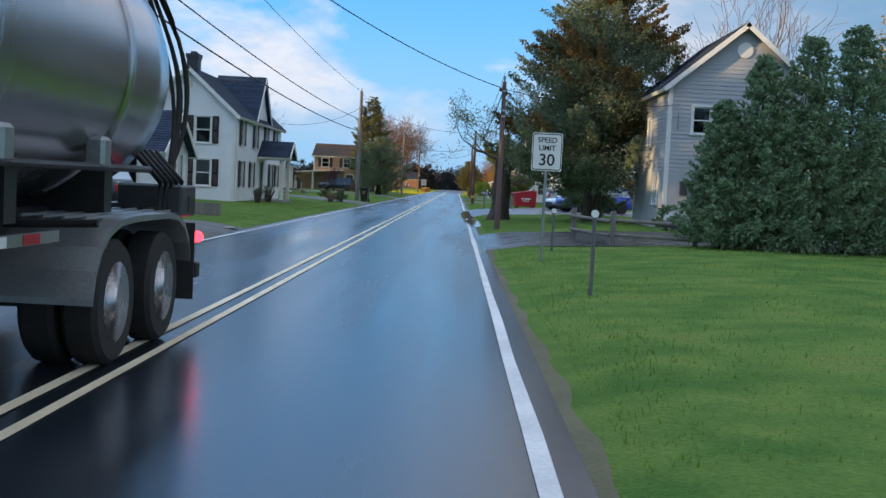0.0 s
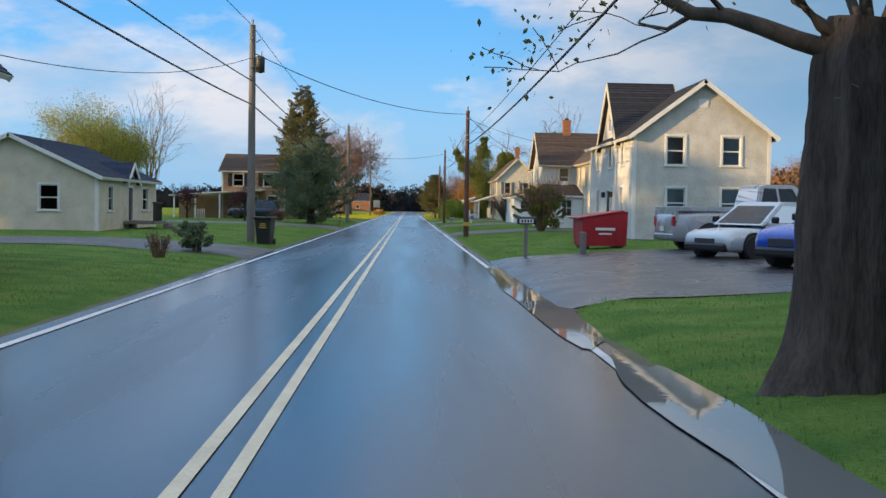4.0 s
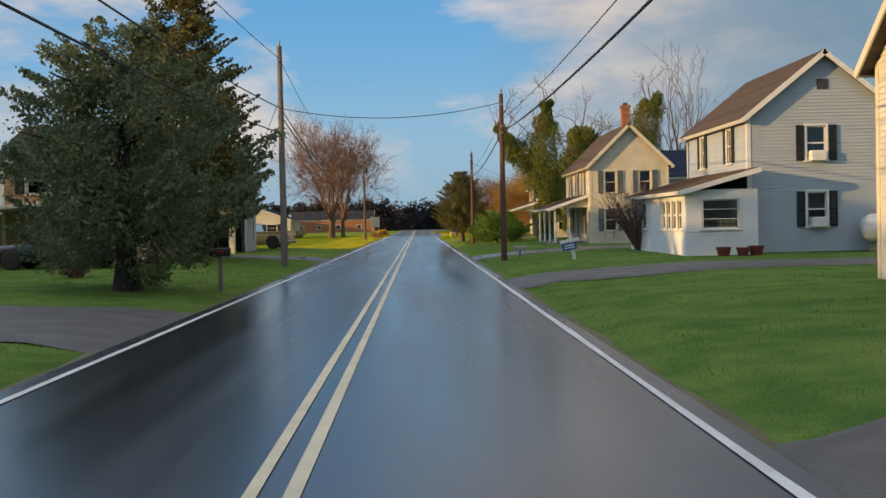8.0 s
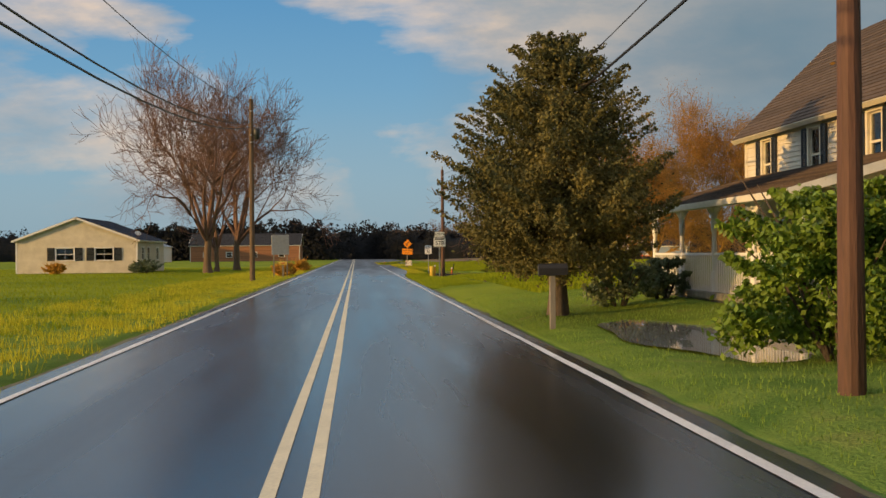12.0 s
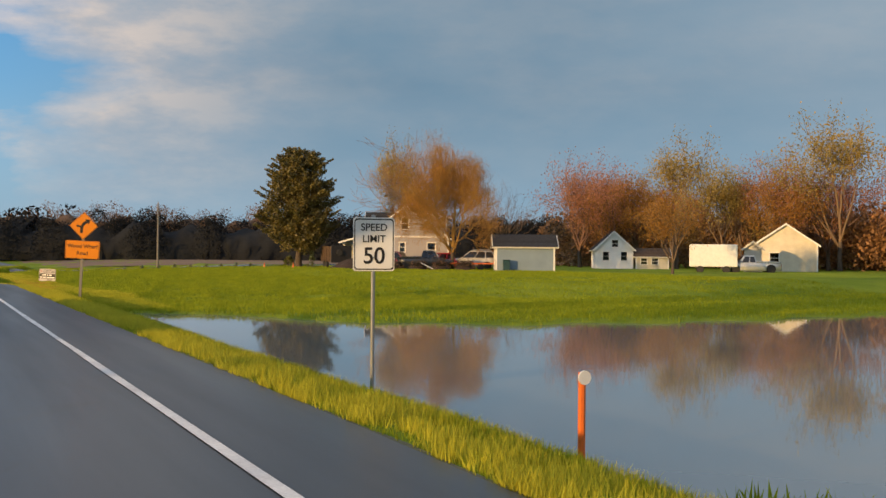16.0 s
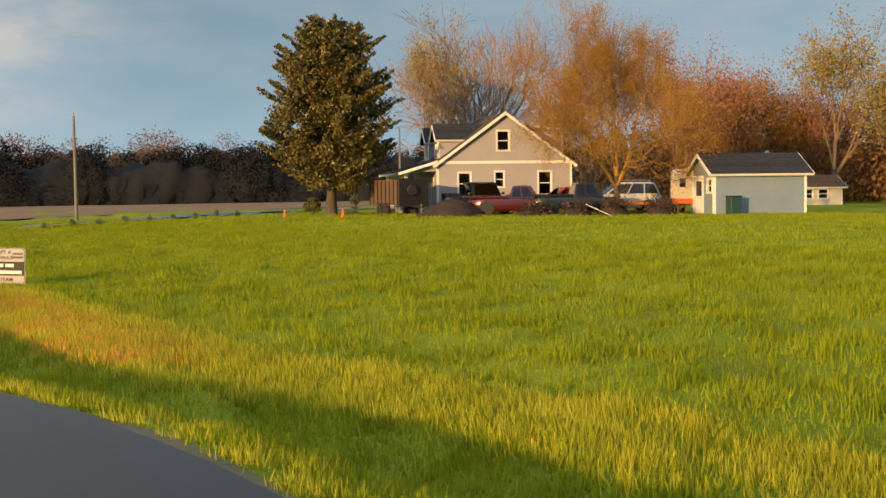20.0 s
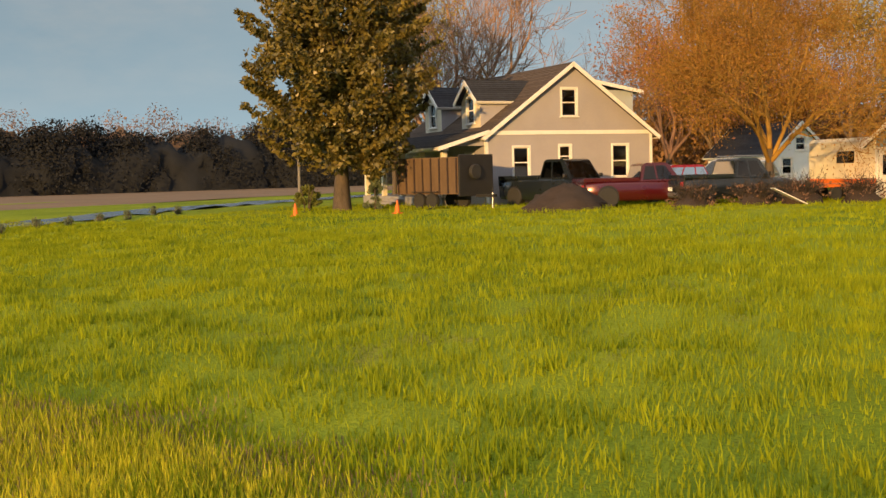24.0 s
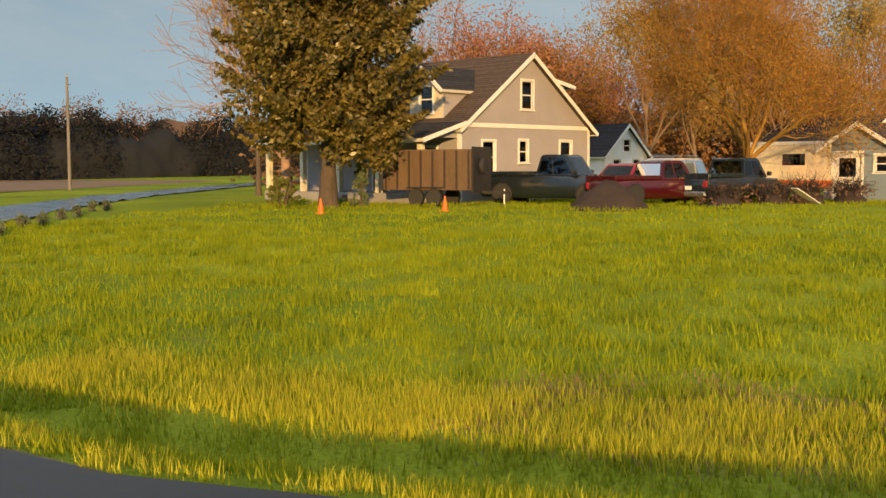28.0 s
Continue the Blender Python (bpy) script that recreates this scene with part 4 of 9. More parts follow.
def shrub_meshes(seed, w, h, leaf, bark, n=2500, size=0.07, lumps=18, twiggy=0):
    r = np.random.default_rng(seed)
    g = Grower(seed)
    for k in range(10 + twiggy):
        a = r.uniform(0, 6.283)
        t = r.uniform(0.2, 1.0)
        p = Vector((0.1 * math.cos(a), 0.1 * math.sin(a), -0.1))
        q = Vector((w * 0.5 * t * math.cos(a), w * 0.5 * t * math.sin(a), h * r.uniform(0.6, 1.05)))
        mid = p.lerp(q, 0.5) + Vector((0, 0, h * 0.12))
        g.tube([p, mid, q], [0.03, 0.02, 0.006], 4)
        if twiggy:
            for j in range(5):
                s = mid.lerp(q, r.random())
                e = s + Vector(r.normal(0, 0.22, 3)) * w * 0.5 + Vector((0, 0, 0.15 * h))
                g.tube([s, e], [0.01, 0.004], 3)
    out = [("branchwork", mesh_of("branchwork", [tuple(v) for v in g.V], g.F, bark))]
    if n:
        P = crown_points(r, n, h * 0.92, h * 0.12, lambda q: w * 0.5 * math.sqrt(max(0.05, 1 - (q * 0.95) ** 2)), lumps, 0.55)
        P[:, 2] = np.maximum(P[:, 2], 0.02)
        V, F = leaf_quads(r, P, size)
        out.append(("foliage", np_mesh("foliage", V, F, leaf)))
    return out


# ---- things that stand about ----
def cable(label, p, q, sag, r=0.013, name="overhead_cable"):
    p, q = Vector(p), Vector(q)
    n = 18
    g = Grower(1)
    pts = []
    for i in range(n + 1):
        t = i / n
        pts.append(p.lerp(q, t) - Vector((0, 0, 4 * sag * t * (1 - t))))
    g.tube(pts, [r] * (n + 1), 4)
    return tagged(new(name, mesh_of(name, [tuple(v) for v in g.V], g.F, CABLE)), label, "cable", "overhead cables")


def utility_pole(label, x, y, z, h, wood, top=None, lean=(0, 0), transformer=False, arm=False, lamp=None, r0=0.15, guard=False):
    t = thing("utility_pole", label, "utility pole", pose(x, y, z), "utility poles")
    part("pole", rod((0, 0, -0.4), (lean[0], lean[1], h), r0, r0 * 0.66, 12), wood, t)
    tx, ty = lean
    bm = bmesh.new()
    add_rod(bm, (tx, ty, h - 0.02), (tx, ty, h + 0.20), 0.03, 0.05, 8)
    part("top_insulator", bm, INSULATOR, t)
    for k, zz in enumerate((0.93, 0.80, 0.76)):
        part("bracket", box(-0.05 + tx * zz, 0.05 + tx * zz, -r0 - 0.14 + ty * zz, -r0 * 0.6 + ty * zz, h * zz, h * zz + 0.06), STEEL, t)
    if arm:
        part("crossarm", box(tx - 0.7, tx + 0.7, ty - 0.16, ty - 0.06, h * 0.95, h * 0.95 + 0.1, 0.01), wood, t)
        for sx in (-0.6, 0.6):
            part("insulator", rod((tx + sx, ty - 0.11, h * 0.95 + 0.1), (tx + sx, ty - 0.11, h * 0.95 + 0.24), 0.04, 0.025, 8), INSULATOR, t)
    if transformer:
        V, F = spun([(0.05, 0.0), (0.17, 0.03), (0.18, 0.55), (0.16, 0.62), (0.06, 0.66)], 14)
        c = hang("transformer", mesh_of("transformer", V, F, DARK_GREY, True), t, "grey pole transformer", pose(0.30, 0, h * 0.78))
        part("bushing", rod((0.05, 0, 0.64), (0.05, 0, 0.85), 0.025, 0.02), INSULATOR, c)
        part("cutout", rod((tx + 0.15, 0, h * 0.92), (0.40, -0.1, h * 0.94), 0.02), INSULATOR, t)
    if lamp:
        bm = bmesh.new()
        g = Grower(3)
        g.tube([Vector((0, 0, lamp)), Vector((0.15, -0.05, lamp + 0.55)), Vector((0.55, -0.1, lamp + 0.75)), Vector((0.9, -0.15, lamp + 0.8))], [0.025] * 4, 6)
        hang("lamp_arm", mesh_of("lamp_arm", [tuple(v) for v in g.V], g.F, STEEL), t)
        part("lamp_head", box(0.8, 1.3, -0.28, -0.04, lamp + 0.74, lamp + 0.88, 0.04), DARK_GREY, t, "grey street lamp head")
    if guard:
        part("guy_guard", box(-0.19, 0.19, -r0 - 0.06, -r0 + 0.01, 0.55, 0.75, 0.01), YELLOW_PLASTIC, t, "yellow pole marker band")
    return t


def lettering(text, size, material, parent, m, name="lettering", bold=0.0):
    cu = bpy.data.curves.new(name, "FONT")
    cu.body, cu.size, cu.align_x, cu.align_y, cu.extrude, cu.offset = text, size, "CENTER", "CENTER", 0.002, bold
    tmp = bpy.data.objects.new("tmp", cu)
    scene.collection.objects.link(tmp)
    me = bpy.data.meshes.new_from_object(tmp.evaluated_get(bpy.context.evaluated_depsgraph_get()))
    bpy.data.objects.remove(tmp)
    bpy.data.curves.remove(cu)
    me.materials.clear()
    me.materials.append(material)
    return hang(name, me, parent, "", m)


TEXT_FACE = pose(0, 0, 0, 90, 0, 0)


def road_sign(label, at, plates, post_h, post_mat=STEEL, post_r=0.03, square=False):
    """A post with plates. A plate: (bottom, [outline], colour, border colour, [(text, x, z, size)])."""
    t = thing("road_sign", label, "road sign", at)
    part("post", box(-post_r, post_r, -post_r, post_r, -0.5, post_h) if square else rod((0, 0, -0.5), (0, 0, post_h), post_r, n=10), post_mat, t)
    for poly, z0, colour, border, inset, words in plates:
        pl = part("sign_plate", prism([(x, z + z0) for x, z in poly], -post_r - 0.012, -post_r - 0.002), colour, t)
        if border is not None:
            cx = sum(x for x, _ in poly) / len(poly)
            cz = sum(z for _, z in poly) / len(poly)
            bm = bmesh.new()
            k1, k0 = 1 - inset, 1 - inset * 2.0
            o = [bm.verts.new((cx + (x - cx) * k1, -post_r - 0.0145, cz + (z - cz) * k1 + z0)) for x, z in poly]
            i = [bm.verts.new((cx + (x - cx) * k0, -post_r - 0.0145, cz + (z - cz) * k0 + z0)) for x, z in poly]
            for a in range(len(poly)):
                b = (a + 1) % len(poly)
                bm.faces.new((o[a], o[b], i[b], i[a]))
            part("border", bm, border, pl)
        for word, x, z, size in words:
            lettering(word, size, BLACK, pl, pose(x, -post_r - 0.015, z + z0) @ TEXT_FACE, bold=size * 0.012)
        for bz in (0.25, 0.75):
            zs = [z for _, z in poly]
            zz = min(zs) + bz * (max(zs) - min(zs))
            part("bolt", rod((0, -post_r - 0.018, zz + z0), (0, -post_r - 0.004, zz + z0), 0.012, n=6), STEEL, pl)
    return t


def rect(w, h, r=0.03):
    return [(-w / 2 + r, 0), (w / 2 - r, 0), (w / 2, r), (w / 2, h - r), (w / 2 - r, h), (-w / 2 + r, h), (-w / 2, h - r), (-w / 2, r)]


def mailbox(label, x, y, z, turn, box_mat=BLACK, plate=True, post=POST_WOOD, h=1.0):
    t = thing("mailbox", label, "mailbox", pose(x, y, z, 0, 0, turn), "mailboxes")
    part("post", box(-0.05, 0.05, -0.05, 0.05, -0.3, h, 0.005), post, t)
    prof = [(-0.09, 0), (0.09, 0), (0.09, 0.13), (0.065, 0.19), (0.0, 0.215), (-0.065, 0.19), (-0.09, 0.13)]
    b = part("box", prism([(px, pz + h) for px, pz in prof], -0.26, 0.26), box_mat, t)
    part("flap", prism([(px * 1.04, pz * 1.03 + h) for px, pz in prof], -0.275, -0.261), box_mat, b)
    part("flag", box(0.095, 0.105, -0.1, 0.12, h + 0.1, h + 0.15), RED_PAINT, b, "red flag")
    if plate:
        p = part("number_plate", box(-0.112, -0.1, -0.20, 0.20, h + 0.03, h + 0.15), WHITE_SHEET, b, "number plate with plain bars")
        for k in range(4):
            part("bar", box(-0.116, -0.1125, -0.16 + k * 0.085, -0.11 + k * 0.085, h + 0.05, h + 0.13), BLACK, p)
    return t


def wheel(parent, x, y, r, w, rim=ALLOY, spokes=6, out=-1):
    """A wheel whose axle runs along y; out: the side that is seen."""
    key = ("tyre", r, w)
    tv = shared(key, lambda: mesh_of("tyre", *spun([(r * 0.62, -w / 2), (r * 0.93, -w / 2), (r, -w * 0.32), (r, w * 0.32), (r * 0.93, w / 2), (r * 0.62, w / 2)], 26, "Y"), RUBBER, False))
    wh = hang("wheel", tv, parent, "", pose(x, y, r))
    rv = shared(("rim", r, w, rim.name), lambda: mesh_of("rim", *spun([(r * 0.66, -w * 0.49), (r * 0.60, -w * 0.46), (r * 0.56, -w * 0.40), (r * 0.25, -w * 0.41), (r * 0.20, -w * 0.46), (0.01, -w * 0.47)], 22, "Y"), rim, True))
    hang("rim", rv, wh, "", pose(0, 0, 0, 0, 0, 0 if out < 0 else 180))
    if spokes:
        def sp():
            bm = bmesh.new()
            for k in range(spokes):
                add_box(bm, -0.05 * r / 0.35, 0.05 * r / 0.35, -w * 0.475, -w * 0.41, r * 0.12, r * 0.62, 0.004, pose(0, 0, 0, 0, 360 * k / spokes, 0))
            return bm_mesh("spoke_star", bm, rim)
        hang("spoke_star", shared(("spokes", r, w, spokes, rim.name), sp), wh, "", pose(0, 0, 0, 0, 0, 0 if out < 0 else 180))
    return wh


def paint(name, c, metal=0.25):
    return mat(name, c, tuple(v * 0.86 for v in c), 0.28, metal, scale=1.5, fine=60, bump=0.0, coat=0.8, spec=0.5, rvar=0.05)


def loft(stations, material, name, parent, label="", cap=True):
    """A body from cross sections: x, half width, low z, high z, crown (how much narrower the top is)."""
    V, F = [], []
    n = 12
    for x, w, z0, z1, top in stations:
        hh = z1 - z0
        ring = [(-w * 0.90, z0), (-w, z0 + hh * 0.16), (-w * 1.0, z0 + hh * 0.55), (-w * (1 - top * 0.4), z0 + hh * 0.84), (-w * (1 - top), z1 - hh * 0.03), (-w * (1 - top) * 0.5, z1)]
        ring += [(-a, b) for a, b in ring[::-1]]
        V += [(x, a, b) for a, b in ring]
    for i in range(len(stations) - 1):
        for k in range(n):
            k2 = (k + 1) % n
            F.append((i * n + k, (i + 1) * n + k, (i + 1) * n + k2, i * n + k2))
    if cap:
        F.append(tuple(range(n)))
        F.append(tuple(((len(stations) - 1) * n + k) for k in range(n))[::-1])
    me = mesh_of(name, V, F, material, True)
    bm = bmesh.new(); bm.from_mesh(me)
    bmesh.ops.recalc_face_normals(bm, faces=bm.faces)
    bm.to_mesh(me); bm.free()
    return hang(name, me, parent, label)


def car(name, label, at, kind="suv", colour=(0.03, 0.05, 0.09), length=4.5, height=1.65, width=1.82, metal=0.25, category="car", rack=False, lamp_on=False):
    """A parked vehicle, nose towards +x, standing on z = 0."""
    t = thing(name, label, category, at, "parked vehicles")
    P = paint("car_paint_%02d_%02d_%02d" % tuple(int(v * 99) for v in colour), colour, metal)
    L, H, W = length, height, width / 2
    r = 0.36 if kind in ("suv", "pickup") else 0.32
    if kind == "pickup":
        r = 0.40
    g = r * 0.62                       # ground clearance
    belt = H * (0.60 if kind != "sedan" else 0.62)
    hood = belt * 0.97 if kind != "sedan" else belt * 0.88
    f, b = L / 2, -L / 2
    body = loft([(b, W * 0.80, g + 0.18, belt * 0.86, 0.10), (b + 0.10, W * 0.95, g + 0.06, belt * 0.97, 0.08), (b + L * 0.18, W, g, belt, 0.06), (0.0, W, g, belt, 0.06),
                 (f - L * 0.30, W, g, belt * 0.99, 0.06), (f - L * 0.27, W, g, hood, 0.10), (f - L * 0.08, W * 0.97, g, hood * 0.95, 0.16), (f - 0.10, W * 0.92, g + 0.03, hood * 0.84, 0.16), (f, W * 0.74, g + 0.12, hood * 0.72, 0.10)], P, "body", t)
    if kind == "pickup":
        c0, c1 = -L * 0.06, f - L * 0.24
    elif kind == "sedan":
        c0, c1 = b + L * 0.12, f - L * 0.24
    else:
        c0, c1 = b + 0.12, f - L * 0.25
    rk0 = 0.22 * (c1 - c0) if kind == "sedan" else (0.10 * (c1 - c0))
    rk1 = 0.27 * (c1 - c0)
    Wt = W * 0.80
    cab = [(c0, belt - 0.05), (c0 + rk0, H - 0.06), (c0 + rk0 + 0.15, H), (c1 - rk1 - 0.15, H), (c1 - rk1, H - 0.05), (c1, belt - 0.05)]
    V, F = [], []
    for s in (-1, 1):
        for x, z in cab:
            k = (z - belt + 0.05) / (H - belt + 0.05)
            V.append((x, s * (W * 0.96 + (Wt - W * 0.96) * k), z))
    m_ = len(cab)
    F = [tuple(range(m_)), tuple(range(2 * m_ - 1, m_ - 1, -1))] + [(i, i + m_, (i + 1) % m_ + m_, (i + 1) % m_) for i in range(m_)]
    me = mesh_of("cabin", V, F, P)
    bm = bmesh.new(); bm.from_mesh(me)
    bmesh.ops.recalc_face_normals(bm, faces=bm.faces)
    bmesh.ops.bevel(bm, geom=list(bm.edges), offset=0.03, segments=2, affect="EDGES")
    bm.to_mesh(me); bm.free()
    hang("cabin", me, t)

    def side_y(z, s):
        k = (z - belt + 0.05) / (H - belt + 0.05)
        return s * (W * 0.96 + (Wt - W * 0.96) * k + 0.006)
    lo, hi = belt + 0.03, H - 0.11

    def edge_x(z, back):
        k = (z - belt + 0.05) / (H - belt)
        return c0 + rk0 * k + 0.10 if back else c1 - rk1 * k - 0.12
    cuts = {"pickup": (0.0, 0.42, 0.95), "sedan": (0.0, 0.47, 1.0), "suv": (0.0, 0.28, 0.62, 1.0)}[kind]
    for s in (-1, 1):
        for a, b_ in zip(cuts, cuts[1:]):
            q = []
            for u, z in ((a, lo), (b_, lo), (b_, hi), (a, hi)):
                x = edge_x(z, True) * (1 - u) + edge_x(z, False) * u
                x += 0.035 if u == a and a > 0 else (-0.035 if u == b_ and b_ < 1 else 0)
                q.append((x, side_y(z, s), z))
            hang("side_window", mesh_of("side_window", q, [(0, 1, 2, 3)], CAR_GLASS), t, "tinted side window")
    for nm, xa, xb, zb, zt in (("windscreen", c1, c1 - rk1, belt + 0.01, H - 0.10), ("rear_window", c0, c0 + rk0, belt + 0.03, H - 0.12)):
        sg = 1 if nm == "windscreen" else -1
        z_ = lambda z: (z - belt + 0.05) / (H - 0.05 - belt + 0.05)
        q = []
        for z, s in ((zb, -1), (zb, 1), (zt, 1), (zt, -1)):
            x = xa + (xb - xa) * z_(z) + sg * 0.014
            q.append((x, s * (abs(side_y(z, 1)) - 0.12), z))
        hang(nm, mesh_of(nm, q, [(0, 1, 2, 3)], CAR_GLASS), t, "tinted windscreen" if sg > 0 else "tinted rear window")
    wx = (b + L * 0.19, f - L * 0.18)
    for x in wx:
        for s in (-1, 1):
            # black disc on the uncut body, painted dark like a shaded wheel well
            part("wheel_well_disc", rod((x, s * (W - 0.24), r + 0.02), (x, s * (W + 0.004), r + 0.02), r * 1.10, n=24), BLACK, t)
            wheel(t, x, s * (W - 0.07), r, 0.23, ALLOY, 6, s)
    for s in (-1, 1):
        part("headlight", box(f - 0.30, f - 0.06, s * W * 0.62 - 0.16, s * W * 0.62 + 0.16, hood * 0.66, hood * 0.78, 0.03), LENS, t, "clear headlight")
        part("tail_light", box(b - 0.012, b + 0.16, s * W * 0.78 - 0.09, s * W * 0.78 + 0.09, belt * 0.62, belt * 0.86, 0.02), RED_PAINT, t, "red tail light")
        part("mirror", box(c1 - rk1 * 0.45, c1 - rk1 * 0.45 + 0.1, s * (W + 0.12) - 0.11, s * (W + 0.12) + 0.11, belt + 0.02, belt + 0.18, 0.03), BLACK, t)
    part("grille", box(f - 0.05, f + 0.014, -W * 0.40, W * 0.40, hood * 0.48, hood * 0.68, 0.02), DARK_GREY, t, "dark grille")
    part("front_bumper", box(f - 0.20, f + 0.05, -W * 0.80, W * 0.80, g + 0.02, g + 0.22, 0.05), BLACK, t)
    part("rear_bumper", box(b - 0.05, b + 0.20, -W * 0.82, W * 0.82, g + 0.08, g + 0.28, 0.05), BLACK if kind != "pickup" else STEEL, t)
    part("number_plate", box(b - 0.062, b - 0.05, -0.15, 0.15, g + 0.34, g + 0.48), WHITE_SHEET, t, "blank number plate")
    if kind == "pickup":
        b0, b1 = b + 0.06, c0 - 0.03
        bm = bmesh.new()
        add_box(bm, b0, b1, -W + 0.02, -W + 0.12, belt - 0.02, belt + 0.12, 0.01)
        add_box(bm, b0, b1, W - 0.12, W - 0.02, belt - 0.02, belt + 0.12, 0.01)
        add_box(bm, b0 - 0.02, b0 + 0.06, -W + 0.06, W - 0.06, belt - 0.30, belt + 0.12, 0.01)
        part("bed_rail", bm, P, t)
        part("bed_liner", box(b0 + 0.07, b1, -W + 0.13, W - 0.13, belt - 0.01, belt + 0.01), BLACK, t)
    if rack:
        bm = bmesh.new()
        for s in (-1, 1):
            add_rod(bm, (c0 + rk0 + 0.2, s * Wt * 0.9, H + 0.10), (c1 - rk1 - 0.2, s * Wt * 0.9, H + 0.10), 0.025)
        for k in range(3):
            x = c0 + rk0 + 0.25 + k * 0.5
            add_rod(bm, (x, -Wt * 0.9, H + 0.1), (x, Wt * 0.9, H + 0.1), 0.02)
        part("roof_rack", bm, STEEL, t, "steel roof rack")
    return t


# ---- ground, road, water ----
def sm(t):
    t = np.clip(t, 0.0, 1.0)
    return t * t * (3 - 2 * t)


def road_edge(y):
    return 3.45 + 1.25 * sm((y - 236.0) / 28.0) * (1 - sm((y - 308.5) / 6.5)) + 0.26 * np.clip(y - 348.0, 0.0, 24.0)


def far_shore(x):
    return np.interp(x, [7, 9.6, 11.4, 14, 18, 26, 47, 90], [296.5, 294.2, 291.5, 287.5, 285.2, 284.6, 288, 294]) + 0.5 * np.sin(x * 1.3)


def near_shore(x):
    return np.interp(x, [7, 8, 9.4, 11, 12.5, 17, 30, 90], [261, 261.5, 259, 259.2, 263.3, 264, 262, 258]) + 0.4 * np.sin(x * 1.7 + 1)


def ground_z(x, y):
    x, y = np.asarray(x, float), np.asarray(y, float)
    re = road_edge(y)
    d = x - re
    a = -0.02 + 0.13 * sm(d / 1.0) + 0.27 * sm(d / 6.0)
    b = -0.04 - 0.10 * sm(d / 1.3) - 0.39 * sm((d - 1.0) / 1.3) + 0.5 * sm((x - 90) / 60.0)
    ditch = np.interp(d, [0, 0.25, 0.9, 1.6, 1.95, 2.6], [-0.04, -0.06, -0.20, -0.66, -0.66, -0.42]) + 0.05 * np.sin(y * 0.8) * sm((d - 0.8) / 0.5) * sm((4.5 - d) / 1.5)
    ditch = ditch + 0.52 * sm((x - 9) / 27.0) + 0.5 * sm((x - 90) / 60.0)
    b = b + (ditch - b) * sm((y - 300.5) / 8.0)
    pond = sm((x - 6.7 - 0.3 * np.sin(y * 0.9)) / 0.9) * sm((y - near_shore(x)) / 1.4) * sm((far_shore(x) - y) / 1.4)
    b = b - 0.34 * pond
    a = a - 0.30 * np.exp(-((x - 6.3) / 1.5) ** 2 - ((y - 188.0) / 4.6) ** 2)
    t = sm((y - 224) / 33.0)
    right = a * (1 - t) + b * t
    e = -3.5 - x
    la = -0.02 + 0.11 * sm(e / 1.0) + 0.22 * sm(e / 6.0)
    lb = -0.02 - 0.09 * sm(e / 1.5) + 0.07 * sm((e - 4) / 8.0)
    tl = sm((y - 172) / 25.0)
    left = la * (1 - tl) + lb * tl
    z = np.where(d >= 0, right, np.where(e >= 0, left, -0.10))
    bumpy = 0.02 * np.sin(x * 0.9 + y * 0.33) * np.sin(y * 0.71 - x * 0.2)
    furrow = 0.030 * np.sin(2.9 * x - 1.3 * y + 0.4) * np.sin(2.1 * y + 0.8 * x) + 0.075 * np.sin(1.5 * x + 0.7 * y) * np.sin(1.15 * y - 0.5 * x + 1.0) + 0.016 * np.sin(2.6 * y + 0.9 * x)
    bumpy = bumpy + furrow * sm((y - 297) / 6.0) * sm((x - 7.6) / 2.0) * sm((60 - x) / 20.0)
    return z + np.where((d > 0.8) | (e > 0.8), bumpy, 0.0)


def gz(x, y):
    return float(ground_z(x, y))


def build_ground():
    xs = sorted(set([-3000, -1500, -700, -350, -200, -130, -90, -65, -50, -40, -33, -27, -22, -18, 18, 22, 27, 33, 40, 48, 56, 65, 80, 100, 130, 180, 260, 400, 800, 1600, 3000]
                    + [round(v, 2) for v in np.arange(-15, -3.6, 0.9)] + [-3.51, -3.49, 0.0] + [3.44] + [round(v, 2) for v in np.arange(3.46, 8.0, 0.25)] + [round(v, 2) for v in np.arange(8.0, 34, 0.45)]))
    ys = sorted(set([-400, -200, -100, -60] + list(range(-40, 256, 3)) + [round(v, 2) for v in np.arange(256, 300, 0.8)] + [round(v, 2) for v in np.arange(300, 372, 0.55)] + list(range(373, 440, 3)) + [470, 520, 600, 750, 1000, 1500, 2400, 4000]))
    X, Y = np.meshgrid(np.array(xs, float), np.array(ys, float))
    Z = ground_z(X, Y)
    V = np.stack([X, Y, Z], -1).reshape(-1, 3)
    nx, ny = len(xs), len(ys)
    i, j = np.meshgrid(np.arange(nx - 1), np.arange(ny - 1))
    a = (j * nx + i).ravel()
    F = np.stack([a, a + 1, a + nx + 1, a + nx], 1)
    tagged(new("ground", np_mesh("ground", V, F, GROUND, True)), "green lawns and a young wheat field on flat land", "ground", kind="structure")


